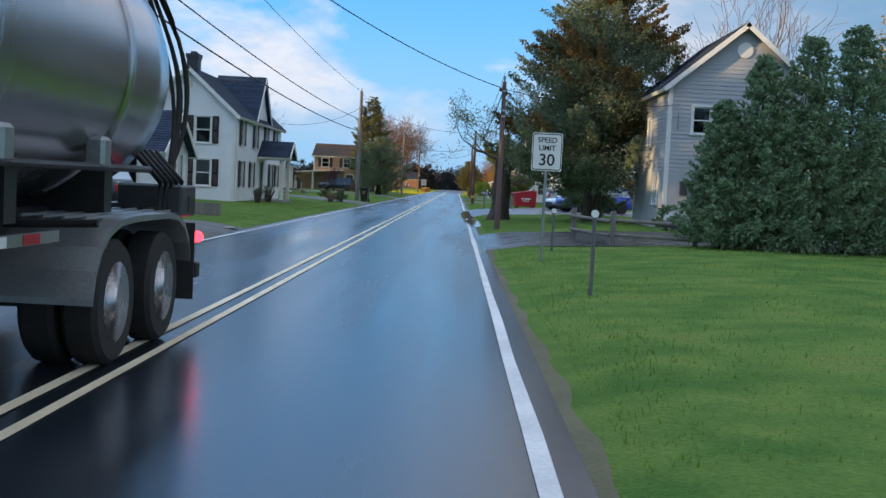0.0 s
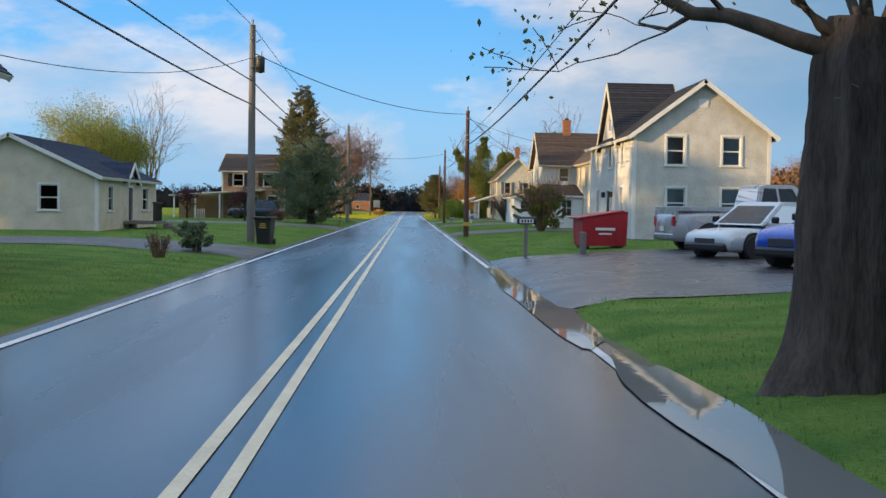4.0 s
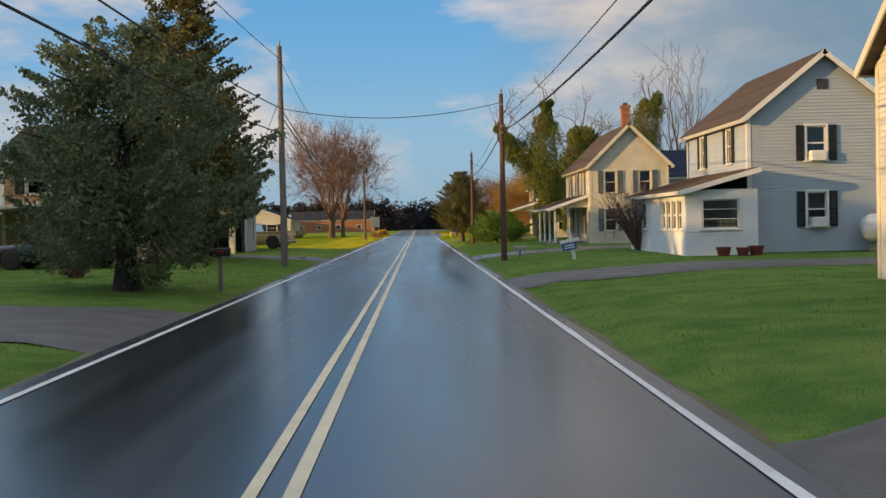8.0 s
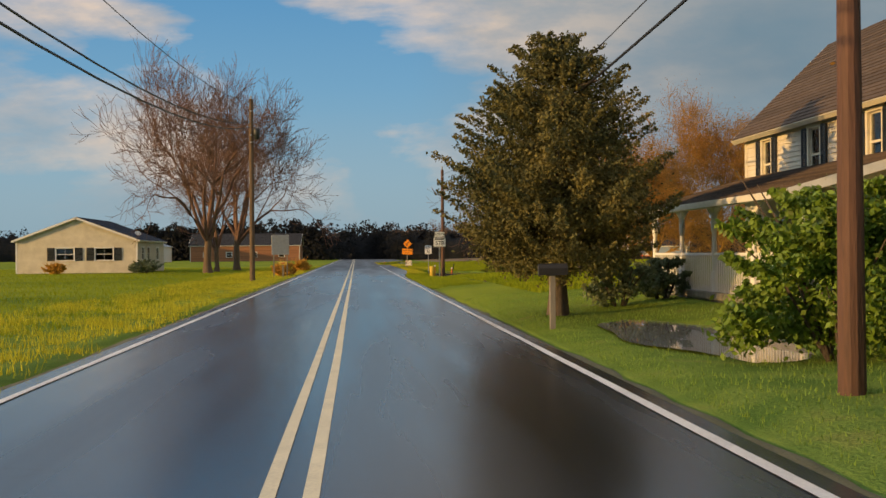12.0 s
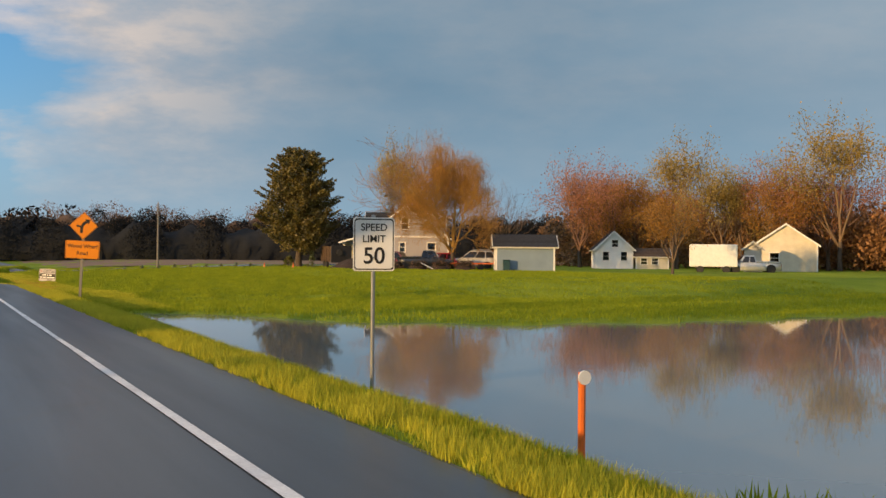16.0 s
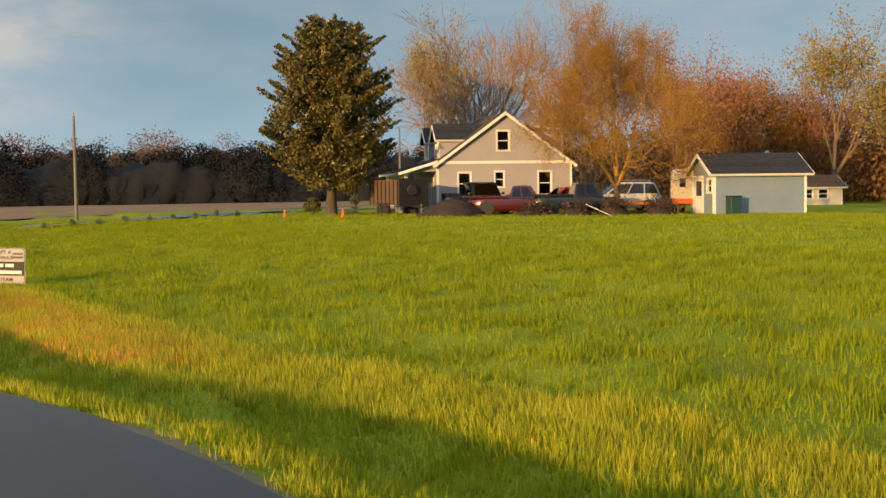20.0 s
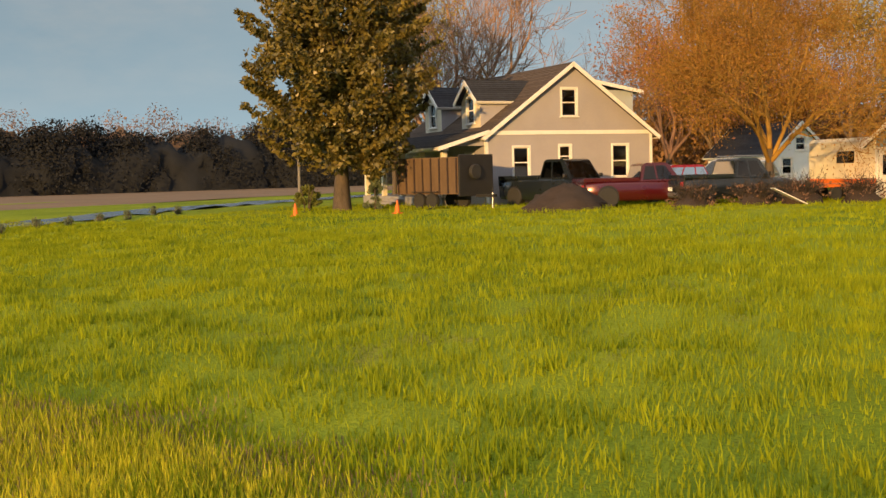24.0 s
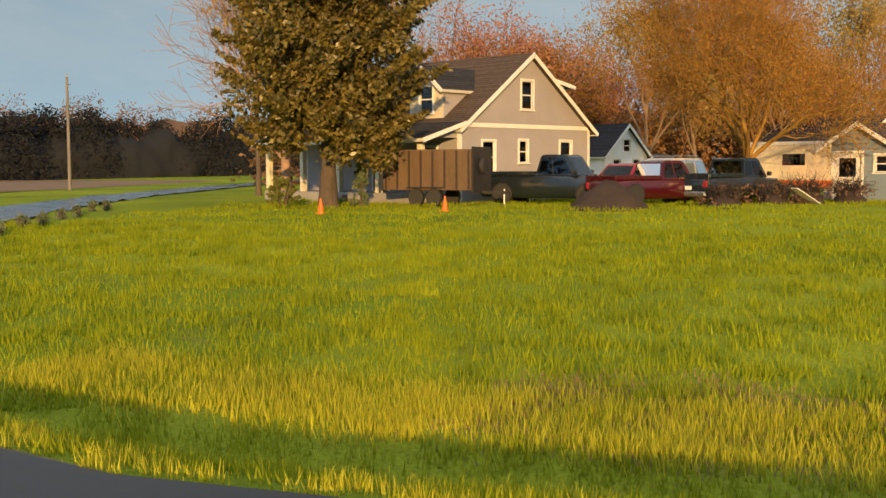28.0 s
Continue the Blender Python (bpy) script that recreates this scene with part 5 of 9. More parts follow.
def strip(name, left, right, z, y0, y1, step, material, label, category, kind="structure", thick=0.0, jitter=0.0, seed=1):
    """A band along the road between two edges given as functions of y."""
    r = np.random.default_rng(seed)
    ys = np.unique(np.r_[np.arange(y0, y1 + step * 0.5, step), np.arange(300, min(376, y1), 2.0)])
    V, F = [], []
    for y in ys:
        V += [(left(y) + r.normal(0, jitter), y, z), (right(y) + r.normal(0, jitter), y, z)]
    n = len(ys)
    for k in range(n - 1):
        F.append((2 * k, 2 * k + 1, 2 * k + 3, 2 * k + 2))
    if thick:
        m = len(V)
        V += [(x, y, zz - thick) for x, y, zz in V]
        for k in range(n - 1):
            F.append((2 * k + m, 2 * k + 2 + m, 2 * k + 3 + m, 2 * k + 1 + m))
            F.append((2 * k, 2 * k + 2, 2 * k + 2 + m, 2 * k + m))
            F.append((2 * k + 1, 2 * k + 1 + m, 2 * k + 3 + m, 2 * k + 3))
        F.append((0, m, m + 1, 1))
        F.append((2 * n - 2, 2 * n - 1, m + 2 * n - 1, m + 2 * n - 2))
    return tagged(new(name, mesh_of(name, V, F, material)), label, category, kind=kind)


build_ground()
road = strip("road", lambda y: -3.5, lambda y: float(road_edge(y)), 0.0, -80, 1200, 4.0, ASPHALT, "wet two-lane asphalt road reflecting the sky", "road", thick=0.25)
for sx in (-1, 1):
    strip("centre_line", lambda y: sx * 0.135 - 0.05, lambda y: sx * 0.135 + 0.05, 0.010, -60, 900, 6, YELLOW_LINE, "worn pale yellow centre line on the road", "road marking", jitter=0.004, seed=3 + sx)
    strip("edge_line", lambda y: sx * 3.2 - 0.055, lambda y: sx * 3.2 + 0.055, 0.010, -60, 297 if sx > 0 else 900, 3, WHITE_LINE, "worn white edge line on the road", "road marking", jitter=0.008, seed=8 + sx)
for sx, name in ((-1, "verge"), (1, "verge")):
    ed = (lambda y: -3.5) if sx < 0 else (lambda y: float(road_edge(y)))
    r = np.random.default_rng(31 + sx)
    ys = np.arange(-40, 400, 1.0)
    V, F = [], []
    for y in ys:
        e0, w = ed(y), r.uniform(0.08, 0.28)
        xs = [e0 + sx * q for q in (-0.04, w * 0.5, w)]
        V += [(x, y, (0.006 if i == 0 else gz(x, y) + (0.022 if i < 2 else -0.03)) - (0.02 if i == 0 else 0)) for i, x in enumerate(xs)]
    for k in range(len(ys) - 1):
        for i in range(2):
            q = (3 * k + i, 3 * k + i + 1, 3 * k + i + 4, 3 * k + i + 3)
            F.append(q if sx > 0 else q[::-1])
    tagged(new(name, mesh_of(name, V, F, DIRT, True)), "strip of damp dirt and gravel along the road's edge", "verge", kind="structure")


def slab(name, pts, material, label, category, lift=0.065, kind="structure", n=14):
    """A drive laid on the ground between four corners."""
    a, b, c, d = (np.array(p, float) for p in pts)
    V, F = [], []
    r = np.random.default_rng(len(label))
    for j in range(n + 1):
        for i in range(n + 1):
            u, v = (i / n) ** 1.9, j / n
            p = (1 - v) * ((1 - u) * a + u * b) + v * ((1 - u) * d + u * c)
            if j in (0, n):
                p = p + r.normal(0, 0.10, 2)
            V.append((p[0], p[1], -0.004 if i == 0 and abs(p[0]) < 3.7 else gz(p[0], p[1]) + lift - (0.05 if j in (0, n) else 0)))
    for j in range(n):
        for i in range(n):
            k = j * (n + 1) + i
            F.append((k, k + 1, k + n + 2, k + n + 1))
    me = mesh_of(name, V, F, material, True)
    bm = bmesh.new(); bm.from_mesh(me)
    bmesh.ops.recalc_face_normals(bm, faces=bm.faces)
    if sum(f.normal.z for f in bm.faces) < 0:
        bmesh.ops.reverse_faces(bm, faces=bm.faces)
    bm.to_mesh(me); bm.free()
    return tagged(new(name, me), label, category, kind=kind)


slab("driveway", [(3.46, 29.5), (24, 29.8), (24, 36.5), (3.46, 38.2)], DRIVE, "wet dark asphalt driveway beside the wooden rail fence", "driveway")
slab("driveway", [(3.46, 60.5), (26, 63), (26, 79), (3.46, 76)], DRIVE, "wet dark driveway where cars are parked", "driveway")
slab("driveway", [(-3.52, 30.0), (-14, 29.0), (-14, 33.4), (-3.52, 34.4)], GRAVEL, "puddled gravel driveway beside the small white house", "driveway")
slab("driveway", [(-3.52, 75.5), (-20, 76.5), (-20, 81.5), (-3.52, 81.6)], GRAVEL, "damp grey gravel driveway between the lawns", "driveway")
slab("driveway", [(-3.52, 115.5), (-26, 118.2), (-26, 120.6), (-3.52, 122.2)], GRAVEL, "pale gravel driveway to the brick house", "driveway")
slab("driveway", [(3.46, 103.5), (22, 104.5), (22, 107.2), (3.46, 108.3)], GRAVEL, "narrow gravel driveway between old white houses", "driveway")
slab("driveway", [(3.46, 127.6), (24, 128.2), (24, 130.8), (3.46, 132.0)], GRAVEL, "pale rutted gravel drive beside the blue-grey house", "driveway")
slab("driveway", [(3.46, 149.4), (24, 150.2), (24, 153.4), (3.46, 153.6)], DRIVE, "damp dark drive in front of the porch house", "driveway")
slab("driveway", [(-3.52, 151.8), (-9.2, 153.6), (-9.2, 156.6), (-3.52, 156.6)], GRAVEL, "damp gravel drive in front of the open garage", "driveway", lift=0.05)
LANE = [(7.5, 362.0), (17.0, 366.0), (30.0, 371.0), (46.0, 378.0), (72.0, 387.0), (110.0, 398.0)]


def build_lane(width=3.0):
    """The bend of the wet road past the farmhouse, laid over the ground."""
    c = np.array(LANE)
    q = np.r_[0, np.cumsum(np.linalg.norm(np.diff(c, axis=0), axis=1))]
    u = np.arange(0, q[-1], 1.5)
    p = np.stack([np.interp(u, q, c[:, 0]), np.interp(u, q, c[:, 1])], 1)
    for _ in range(6):
        p[1:-1] = (p[:-2] + 2 * p[1:-1] + p[2:]) / 4
    d = np.gradient(p, axis=0)
    d /= np.linalg.norm(d, axis=1)[:, None]
    nrm = np.stack([d[:, 1], -d[:, 0]], 1)
    V, F = [], []
    for a, b in zip(p, nrm):
        for k in (-0.5, -0.25, 0.0, 0.25, 0.5):
            x, y = a + b * width * k
            V.append((x, y, 0.012 if -3.5 < x < float(road_edge(y)) else gz(x, y) + 0.07))
    for m in range(len(p) - 1):
        for k in range(4):
            F.append((5 * m + k, 5 * m + k + 5, 5 * m + k + 6, 5 * m + k + 1))
    me = mesh_of("side_road", V, F, LANE_ASPHALT, True)
    if me.polygons[0].normal.z < 0:
        me.flip_normals()
    tagged(new("side_road", me), "wet lane bending away past the gabled farmhouse", "road", kind="structure")


build_lane()
slab("bare_field", [(-3.0, 377.0), (100.0, 404.0), (100.0, 436.0), (-3.0, 454.0)], FIELD_SOIL, "bare brown field beyond the lane", "field")


def blob(name, cx, cy, rx, ry, z, material, label, category, seed=0, turn=0.0):
    r = np.random.default_rng(seed)
    n = 40
    ph = r.uniform(0, 6.28, 4)
    V = [(cx, cy, z)]
    for k in range(n):
        a = 6.2832 * k / n
        q = 1 + 0.16 * math.sin(2 * a + ph[0]) + 0.12 * math.sin(3 * a + ph[1]) + 0.07 * math.sin(7 * a + ph[2])
        x, y = rx * q * math.cos(a), ry * q * math.sin(a)
        V.append((cx + x * math.cos(turn) - y * math.sin(turn), cy + x * math.sin(turn) + y * math.cos(turn), z))
    return tagged(new(name, mesh_of(name, V, [(0, k + 1, (k + 1) % n + 1) for k in range(n)], material)), label, category, kind="structure")


blob("puddle", 3.46, 50.5, 0.36, 4.6, 0.014, WATER, "long shallow puddle along the road's edge", "puddle", 1)
blob("puddle", 3.44, 64.5, 0.50, 8.6, 0.014, WATER, "long puddle reflecting the white house", "puddle", 3)
blob("puddle", -4.9, 154.6, 0.5, 1.0, gz(-4.9, 154.6) + 0.053, WATER, "small puddle in the garage drive", "puddle", 6)
blob("puddle", -4.6, 33.0, 1.2, 0.5, 0.085, WATER, "puddle in the gravel driveway", "puddle", 4)
blob("puddle", 6.3, 188.0, 1.7, 5.2, 0.085, WATER, "broad puddle in front of the porch", "puddle", 5)
V, F = [(5.6, 254, -0.62), (140, 254, -0.62), (140, 300.5, -0.62), (5.6, 300.5, -0.62)], [(0, 1, 2, 3)]
tagged(new("water", mesh_of("water", V, F, WATER)), "still flood water standing in the field", "water", kind="structure")


# ---- houses of the village, along the road ----
SH = dict(shutters=SHUTTER, blind=0.5)
BS = dict(shutters=BROWN_SHUTTER, blind=0.5)
# white two-storey farmhouse with a cross gable on the road side
wh = gable_house("farmhouse", "large white two-storey farmhouse with dark shutters", pose(-12.7, 54.8, 0.3), 4.6, 13.4, 4.3, 6.35, "y", WHITE_SIDING, BLUE_SHINGLE,
                 wins=[("S", 3.05, 2.75, 0.72, 1.25, BS), ("S", 3.1, 0.7, 0.72, 1.25, BS), ("S", 1.15, 0.7, 0.72, 1.25, BS)]
                 + [("E", u, 2.75, 0.72, 1.25, SH) for u in (1.7, 5.2, 8.4, 11.4)] + [("E", u, 0.7, 0.72, 1.25, SH) for u in (1.7, 4.4, 10.2, 12.2)]
                 + [("N", 2.3, 2.75, 0.72, 1.25, SH)],
                 doors=[("E", 7.2, 0.9, 2.05, DOOR_DARK)])
cross_gable(wh, wall_pose(4.6, 0, 0, 90), 6.7, 4.4, 4.2, 6.55, 2.4, WHITE_SIDING, BLUE_SHINGLE)
chimney(wh, 2.3, 0.8, 5.9, 7.0, 0.55, 0.7, DARK_GREY)
part("downspout", rod((4.66, 0.10, 0.1), (4.66, 0.10, 4.2), 0.035), TRIM, wh, "white downspout")
part("gable_vent", box(2.12, 2.48, -0.03, 0.0, 5.35, 5.7), CREAM_TRIM, wh, "small cream gable vent")
po = part("portico", box(4.6, 6.1, 6.1, 8.5, -0.12, 0.06, 0.02), CONCRETE, wh, "small gabled entrance porch")
for yy in (6.25, 8.35):
    part("porch_post", box(5.85, 6.03, yy - 0.09, yy + 0.09, 0.06, 2.2, 0.01), TRIM, po)
    part("beam", box(4.62, 6.1, yy - 0.1, yy + 0.1, 2.2, 2.38), TRIM, po)
part("beam", box(5.9, 6.1, 6.35, 8.25, 2.2, 2.38), TRIM, po)
roof_slab(wh, (4.6, 5.95, 2.33), (1, 0, 0), (0, 1.36, 0.88), 1.75, 1.62, BLUE_SHINGLE, name="portico_roof")
roof_slab(wh, (6.35, 8.67, 2.33), (-1, 0, 0), (0, -1.36, 0.88), 1.75, 1.62, BLUE_SHINGLE, name="portico_roof")
V, F = lapped(2.4, 0.78, 0.12, 0.02, (), lambda v: v / 0.78 * 1.2, lambda v: 2.4 - v / 0.78 * 1.2)
hang("portico_gable", mesh_of("portico_gable", V, F, WHITE_SIDING), wh, "", wall_pose(6.12, 6.1, 2.38, 90))

# small white cape with dormers and a gabled sun porch
cape = gable_house("cottage", "small white clapboard cottage with dormers and blue-grey roof", pose(-17.6, 35.2, 0.3), 7.0, 10.5, 2.35, 5.3, "y", WHITE_SIDING, BLUE_SHINGLE,
                   wins=[("S", 2.0, 0.8, 0.9, 1.2, dict(blind=0.3)), ("S", 5.0, 0.8, 0.9, 1.2, dict(blind=0.3)), ("E", 1.6, 0.75, 0.7, 1.25, dict(blind=0.4)), ("E", 2.6, 0.75, 0.7, 1.25, dict(blind=0.4))])
for yy in (1.9, 7.0):
    hang("dormer", mesh_of("dormer", *lapped(1.7, 2.0, 0.12, 0.02, [(0.45, 1.25, 0.25, 1.15)], lambda v: max(0.0, (v - 1.25) / 0.75 * 0.85), lambda v: 1.7 - max(0.0, (v - 1.25) / 0.75 * 0.85)), WHITE_SIDING), cape, "", wall_pose(6.1, yy - 0.85, 2.9, 90))
    window(cape, wall_pose(6.1, yy - 0.85, 2.9, 90), 0.85, 0.25, 0.8, 0.9, blind=0.4)
    for s, ang in ((0, 0), (1, 180)):
        V, F = lapped(2.6, 1.25, 0.12, 0.02, (), (lambda v: 0.0) if s == 0 else None, None)
        hang("dormer_cheek", mesh_of("dormer_cheek", V, F, WHITE_SIDING), cape, "", wall_pose(3.5 if s == 0 else 6.1, yy - 0.85 if s == 0 else yy + 0.85, 2.9, ang))
    roof_slab(cape, (3.3, yy - 1.05, 4.05), (1, 0, 0), (0, 1.05, 0.90), 3.0, 1.39, BLUE_SHINGLE, name="dormer_roof")
    roof_slab(cape, (6.3, yy + 1.05, 4.05), (-1, 0, 0), (0, -1.05, 0.90), 3.0, 1.39, BLUE_SHINGLE, name="dormer_roof")
porch = gable_house("sun_porch", "glazed white sun porch with a gabled front", pose(-10.58, 39.1, 0.3), 3.1, 4.0, 2.1, 3.4, "x", WHITE_SIDING, BLUE_SHINGLE, category="porch",
                    wins=[("S", 1.0, 0.75, 0.85, 1.2, dict(blind=0.35)), ("S", 2.0, 0.75, 0.85, 1.2, dict(blind=0.0)), ("E", 0.55, 0.75, 0.42, 1.15, dict(blind=0.6)), ("E", 3.0, 0.75, 0.42, 1.15, dict(blind=0.6))],
                    doors=[("E", 1.75, 0.85, 2.0, TRIM, dict(glazed=True, label="white glazed door with a wreath"))])
bm = bmesh.new()
bmesh.ops.create_uvsphere(bm, u_segments=10, v_segments=6, radius=0.06, matrix=pose(2.8, -0.1, 2.0))
part("porch_lamp", bm, PORCH_GLOW, porch, "small lit porch lamp")
bm = bmesh.new()
for k in range(14):
    a = 6.283 * k / 14
    bmesh.ops.create_icosphere(bm, subdivisions=1, radius=0.06, matrix=pose(3.19, 1.75 + 0.17 * math.cos(a), 1.5 + 0.17 * math.sin(a)))
part("wreath", bm, CEDAR_LEAF, porch, "green wreath")

# grey two-storey house behind the hedge
gh = gable_house("house", "grey vinyl-sided two-storey house with white trim", pose(10.15, 42.0, 0.4), 5.2, 6.6, 5.3, 7.5, "y", GREY_SIDING, BLUE_SHINGLE,
                 wins=[("S", 1.2, 3.5, 0.62, 0.95, dict(blind=0.4)), ("S", 3.9, 3.5, 0.62, 0.95, dict(blind=0.4)), ("S", 1.75, 1.0, 0.95, 1.15, dict(blind=0.3)), ("W", 3.0, 3.2, 0.6, 0.95), ("W", 4.9, 0.9, 0.8, 1.1)], course=0.15)
V, F = spun([(0.28, 0.0), (0.28, 0.05)], 20, "Y")
hang("gable_vent", mesh_of("gable_vent", V, F, TRIM), gh, "round white gable vent", pose(2.6, -0.06, 6.55))
part("meter_box", box(0.55, 0.8, -0.14, 0.0, 1.25, 1.75, 0.02), DARK_GREY, gh, "grey electric meter box")
part("utility_panel", box(0.95, 1.3, -0.10, 0.0, 1.2, 1.95, 0.02), BLUE_SIDING, gh, "pale blue utility panel")
part("wall_bracket", rod((0.35, -0.08, 3.6), (0.35, -0.08, 4.3), 0.02), STEEL, gh)

# small bungalow with a dark blue roof
bung = gable_house("bungalow", "pale yellow bungalow with a dark blue roof", pose(-20.0, 92.0, 0.3), 7.5, 11.0, 2.5, 4.2, "y", CREAM_SIDING, BLUE_SHINGLE,
                   wins=[("E", 2.0, 0.9, 0.8, 1.1, dict(blind=0.3)), ("E", 8.6, 0.9, 1.2, 1.1, dict(blind=0.3)), ("S", 2.0, 0.9, 0.8, 1.1), ("S", 5.4, 0.9, 0.8, 1.1)], doors=[("E", 5.6, 0.9, 2.0, DOOR_DARK)])
cross_gable(bung, wall_pose(7.5, 0, 0, 90), 5.6, 2.2, 2.35, 3.2, 2.0, CREAM_SIDING, BLUE_SHINGLE)
dk = part("deck", box(7.5, 9.0, 4.3, 7.0, 0.25, 0.4), POST_WOOD, bung, "grey wooden entrance deck")
for k in range(9):
    part("baluster", box(8.92, 8.98, 4.35 + k * 0.2, 4.39 + k * 0.2, 0.4, 1.25), BLACK, dk)
part("handrail", box(8.9, 9.0, 4.3, 6.1, 1.25, 1.32), BLACK, dk)
for k in range(3):
    part("step", box(9.0 + k * 0.28, 9.28 + k * 0.28, 6.15, 7.0, -0.1, 0.28 - k * 0.13), POST_WOOD, dk)

# tall weathered white house with a steep front gable
h1 = gable_house("farmhouse", "tall weathered white farmhouse with a dark red door", pose(10.25, 88.0, 0.4), 5.6, 10.4, 4.4, 6.5, "y", OLD_SIDING, BLACK_SHINGLE,
                 wins=[("W", u, 3.1, 0.55, 1.15, dict(blind=0.4)) for u in (2.2, 5.4, 8.2)] + [("W", 2.3, 0.95, 0.55, 1.15, dict(blind=0.3)), ("W", 8.1, 0.95, 0.6, 1.2, dict(blind=0.3))]
                 + [("S", 1.7, 3.05, 0.72, 1.15, dict(blind=0.5)), ("S", 1.75, 0.9, 0.75, 1.2, dict(blind=0.5)), ("S", 4.0, 3.05, 0.72, 1.15, dict(blind=0.5)), ("S", 4.0, 0.9, 0.75, 1.2, dict(blind=0.5))],
                 doors=[("W", 5.1, 0.8, 2.05, DOOR_RED, dict(label="dark red panelled front door"))], course=0.13)
cross_gable(h1, wall_pose(0, 10.4, 0, -90), 5.2, 4.6, 4.2, 6.9, 2.8, OLD_SIDING, BLACK_SHINGLE, CREAM_TRIM)
gw = [(-0.22, 0.0), (0.22, 0.0), (0.22, 0.55), (0.12, 0.80), (0.0, 0.95), (-0.12, 0.80), (-0.22, 0.55)]
g = part("arched_window", prism([(x * 1.35, z * 1.12 - 0.06) for x, z in gw], -0.06, -0.035), TRIM, h1, "pointed arch attic window", wall_pose(0, 5.2, 4.75, -90))
part("pane", prism(gw, -0.068, -0.061), PANE, g)
part("mullion", box(-0.02, 0.02, -0.075, -0.069, 0, 0.9), TRIM, g)
for yy in (4.35, 6.25):
    part("wall_lantern", box(-0.20, -0.04, yy - 0.07, yy + 0.07, 1.75, 2.0, 0.02), BLACK, h1, "black wall lantern")
part("gable_vent", box(2.6, 3.0, -0.04, 0.0, 5.4, 5.75), TRIM, h1, "square white gable vent")

# cream house with a wing towards the road's start and a lean-to
h2 = gable_house("farmhouse", "old cream two-storey farmhouse with peeling paint", pose(10.0, 116.2, 0.4), 6.5, 5.4, 4.3, 6.4, "x", OLD_SIDING, BROWN_SHINGLE, CREAM_TRIM,
                 wins=[("W", 2.8, 2.75, 0.6, 1.2, dict(blind=0.4)), ("W", 2.7, 0.8, 0.55, 1.2, dict(blind=0.4)), ("S", 1.4, 2.75, 0.62, 1.15, dict(blind=0.4))])
part("air_conditioner", box(1.15, 1.65, -0.30, 0.02, 2.72, 3.05, 0.02), TRIM, h2, "window air conditioner")
h2b = gable_house("house_wing", "cream gabled wing of the old farmhouse", pose(12.2, 109.6, 0.4), 4.4, 6.58, 4.35, 6.5, "y", CREAM_SIDING, BROWN_SHINGLE, CREAM_TRIM,
                  wins=[("W", 2.2, 2.7, 0.6, 1.2, dict(blind=0.4)), ("W", 4.4, 2.7, 0.6, 1.2, dict(blind=0.4)), ("S", 1.3, 2.7, 0.72, 1.3, dict(blind=0.3)), ("S", 1.3, 0.7, 0.72, 1.3, dict(blind=0.3)), ("S", 3.2, 2.7, 0.72, 1.3, dict(blind=0.3))])
chimney(h2, 1.9, 2.7, 5.9, 7.3, 0.5, 0.5)
chimney(h2b, 2.2, 5.5, 6.0, 7.5, 0.55, 0.55)
bm = bmesh.new()
add_rod(bm, (2.2, 3.2, 6.3), (2.2, 3.2, 8.0), 0.02)
add_rod(bm, (1.2, 3.2, 7.8), (3.4, 3.2, 7.9), 0.012)
for k in range(5):
    add_rod(bm, (1.4 + k * 0.45, 2.9, 7.83 + k * 0.02), (1.4 + k * 0.45, 3.5, 7.83 + k * 0.02), 0.008, n=5)
part("television_aerial", bm, STEEL, h2b, "rooftop television aerial")
lt = gable_house("lean_to", "white lean-to porch room against the old farmhouse", pose(10.15, 112.9, 0.4), 2.0, 3.25, 2.1, 2.12, "x", WHITE_SIDING, BROWN_SHINGLE, category="porch", no_roof=True, corner=False,
                 wins=[("S", 1.0, 0.75, 0.65, 1.05, dict(panes=(2, 2))), ("W", 1.6, 0.75, 0.7, 1.05, dict(panes=(2, 2)))])
roof_slab(lt, (-0.25, -0.25, 2.08), (1, 0, 0), (0, 3.5, 0.75), 2.4, 3.55, BROWN_SHINGLE)

# blue-grey house with a glazed lean-to on the road side
h3 = gable_house("farmhouse", "pale blue-grey two-storey house with black shutters", pose(12.7, 139.0, 0.4), 5.4, 8.6, 4.95, 7.1, "y", BLUE_SIDING, BROWN_SHINGLE,
                 wins=[("S", 2.45, 3.25, 0.68, 1.2, dict(shutters=SHUTTER, blind=0.5)), ("S", 2.45, 0.9, 0.68, 1.2, dict(shutters=SHUTTER, blind=0.5))] + [("W", u, 3.3, 0.6, 1.25, dict(shutters=SHUTTER, blind=0.6)) for u in (2.6, 6.4)])
for zz in (0.86, 3.21):
    part("air_conditioner", box(2.18, 2.72, -0.32, 0.03, zz, zz + 0.36, 0.02), TRIM, h3, "window air conditioner")
part("gable_vent", box(2.5, 2.9, -0.04, 0.0, 5.75, 6.1), DARK_GREY, h3, "grey louvred gable vent")
sp = gable_house("sun_room", "white glazed lean-to sun room against the house", pose(10.2, 137.9, 0.35), 2.48, 9.8, 2.3, 2.32, "y", WHITE_SIDING, BROWN_SHINGLE, category="porch", no_roof=True, corner=False,
                 wins=[("S", 1.2, 0.95, 1.25, 1.0, dict(panes=(1, 3), sash_split=False))] + [("W", 9.0 - k * 0.85, 0.95, 0.7, 1.0, dict(blind=0.3)) for k in range(4)] + [("W", 3.0, 0.95, 0.8, 1.0)])
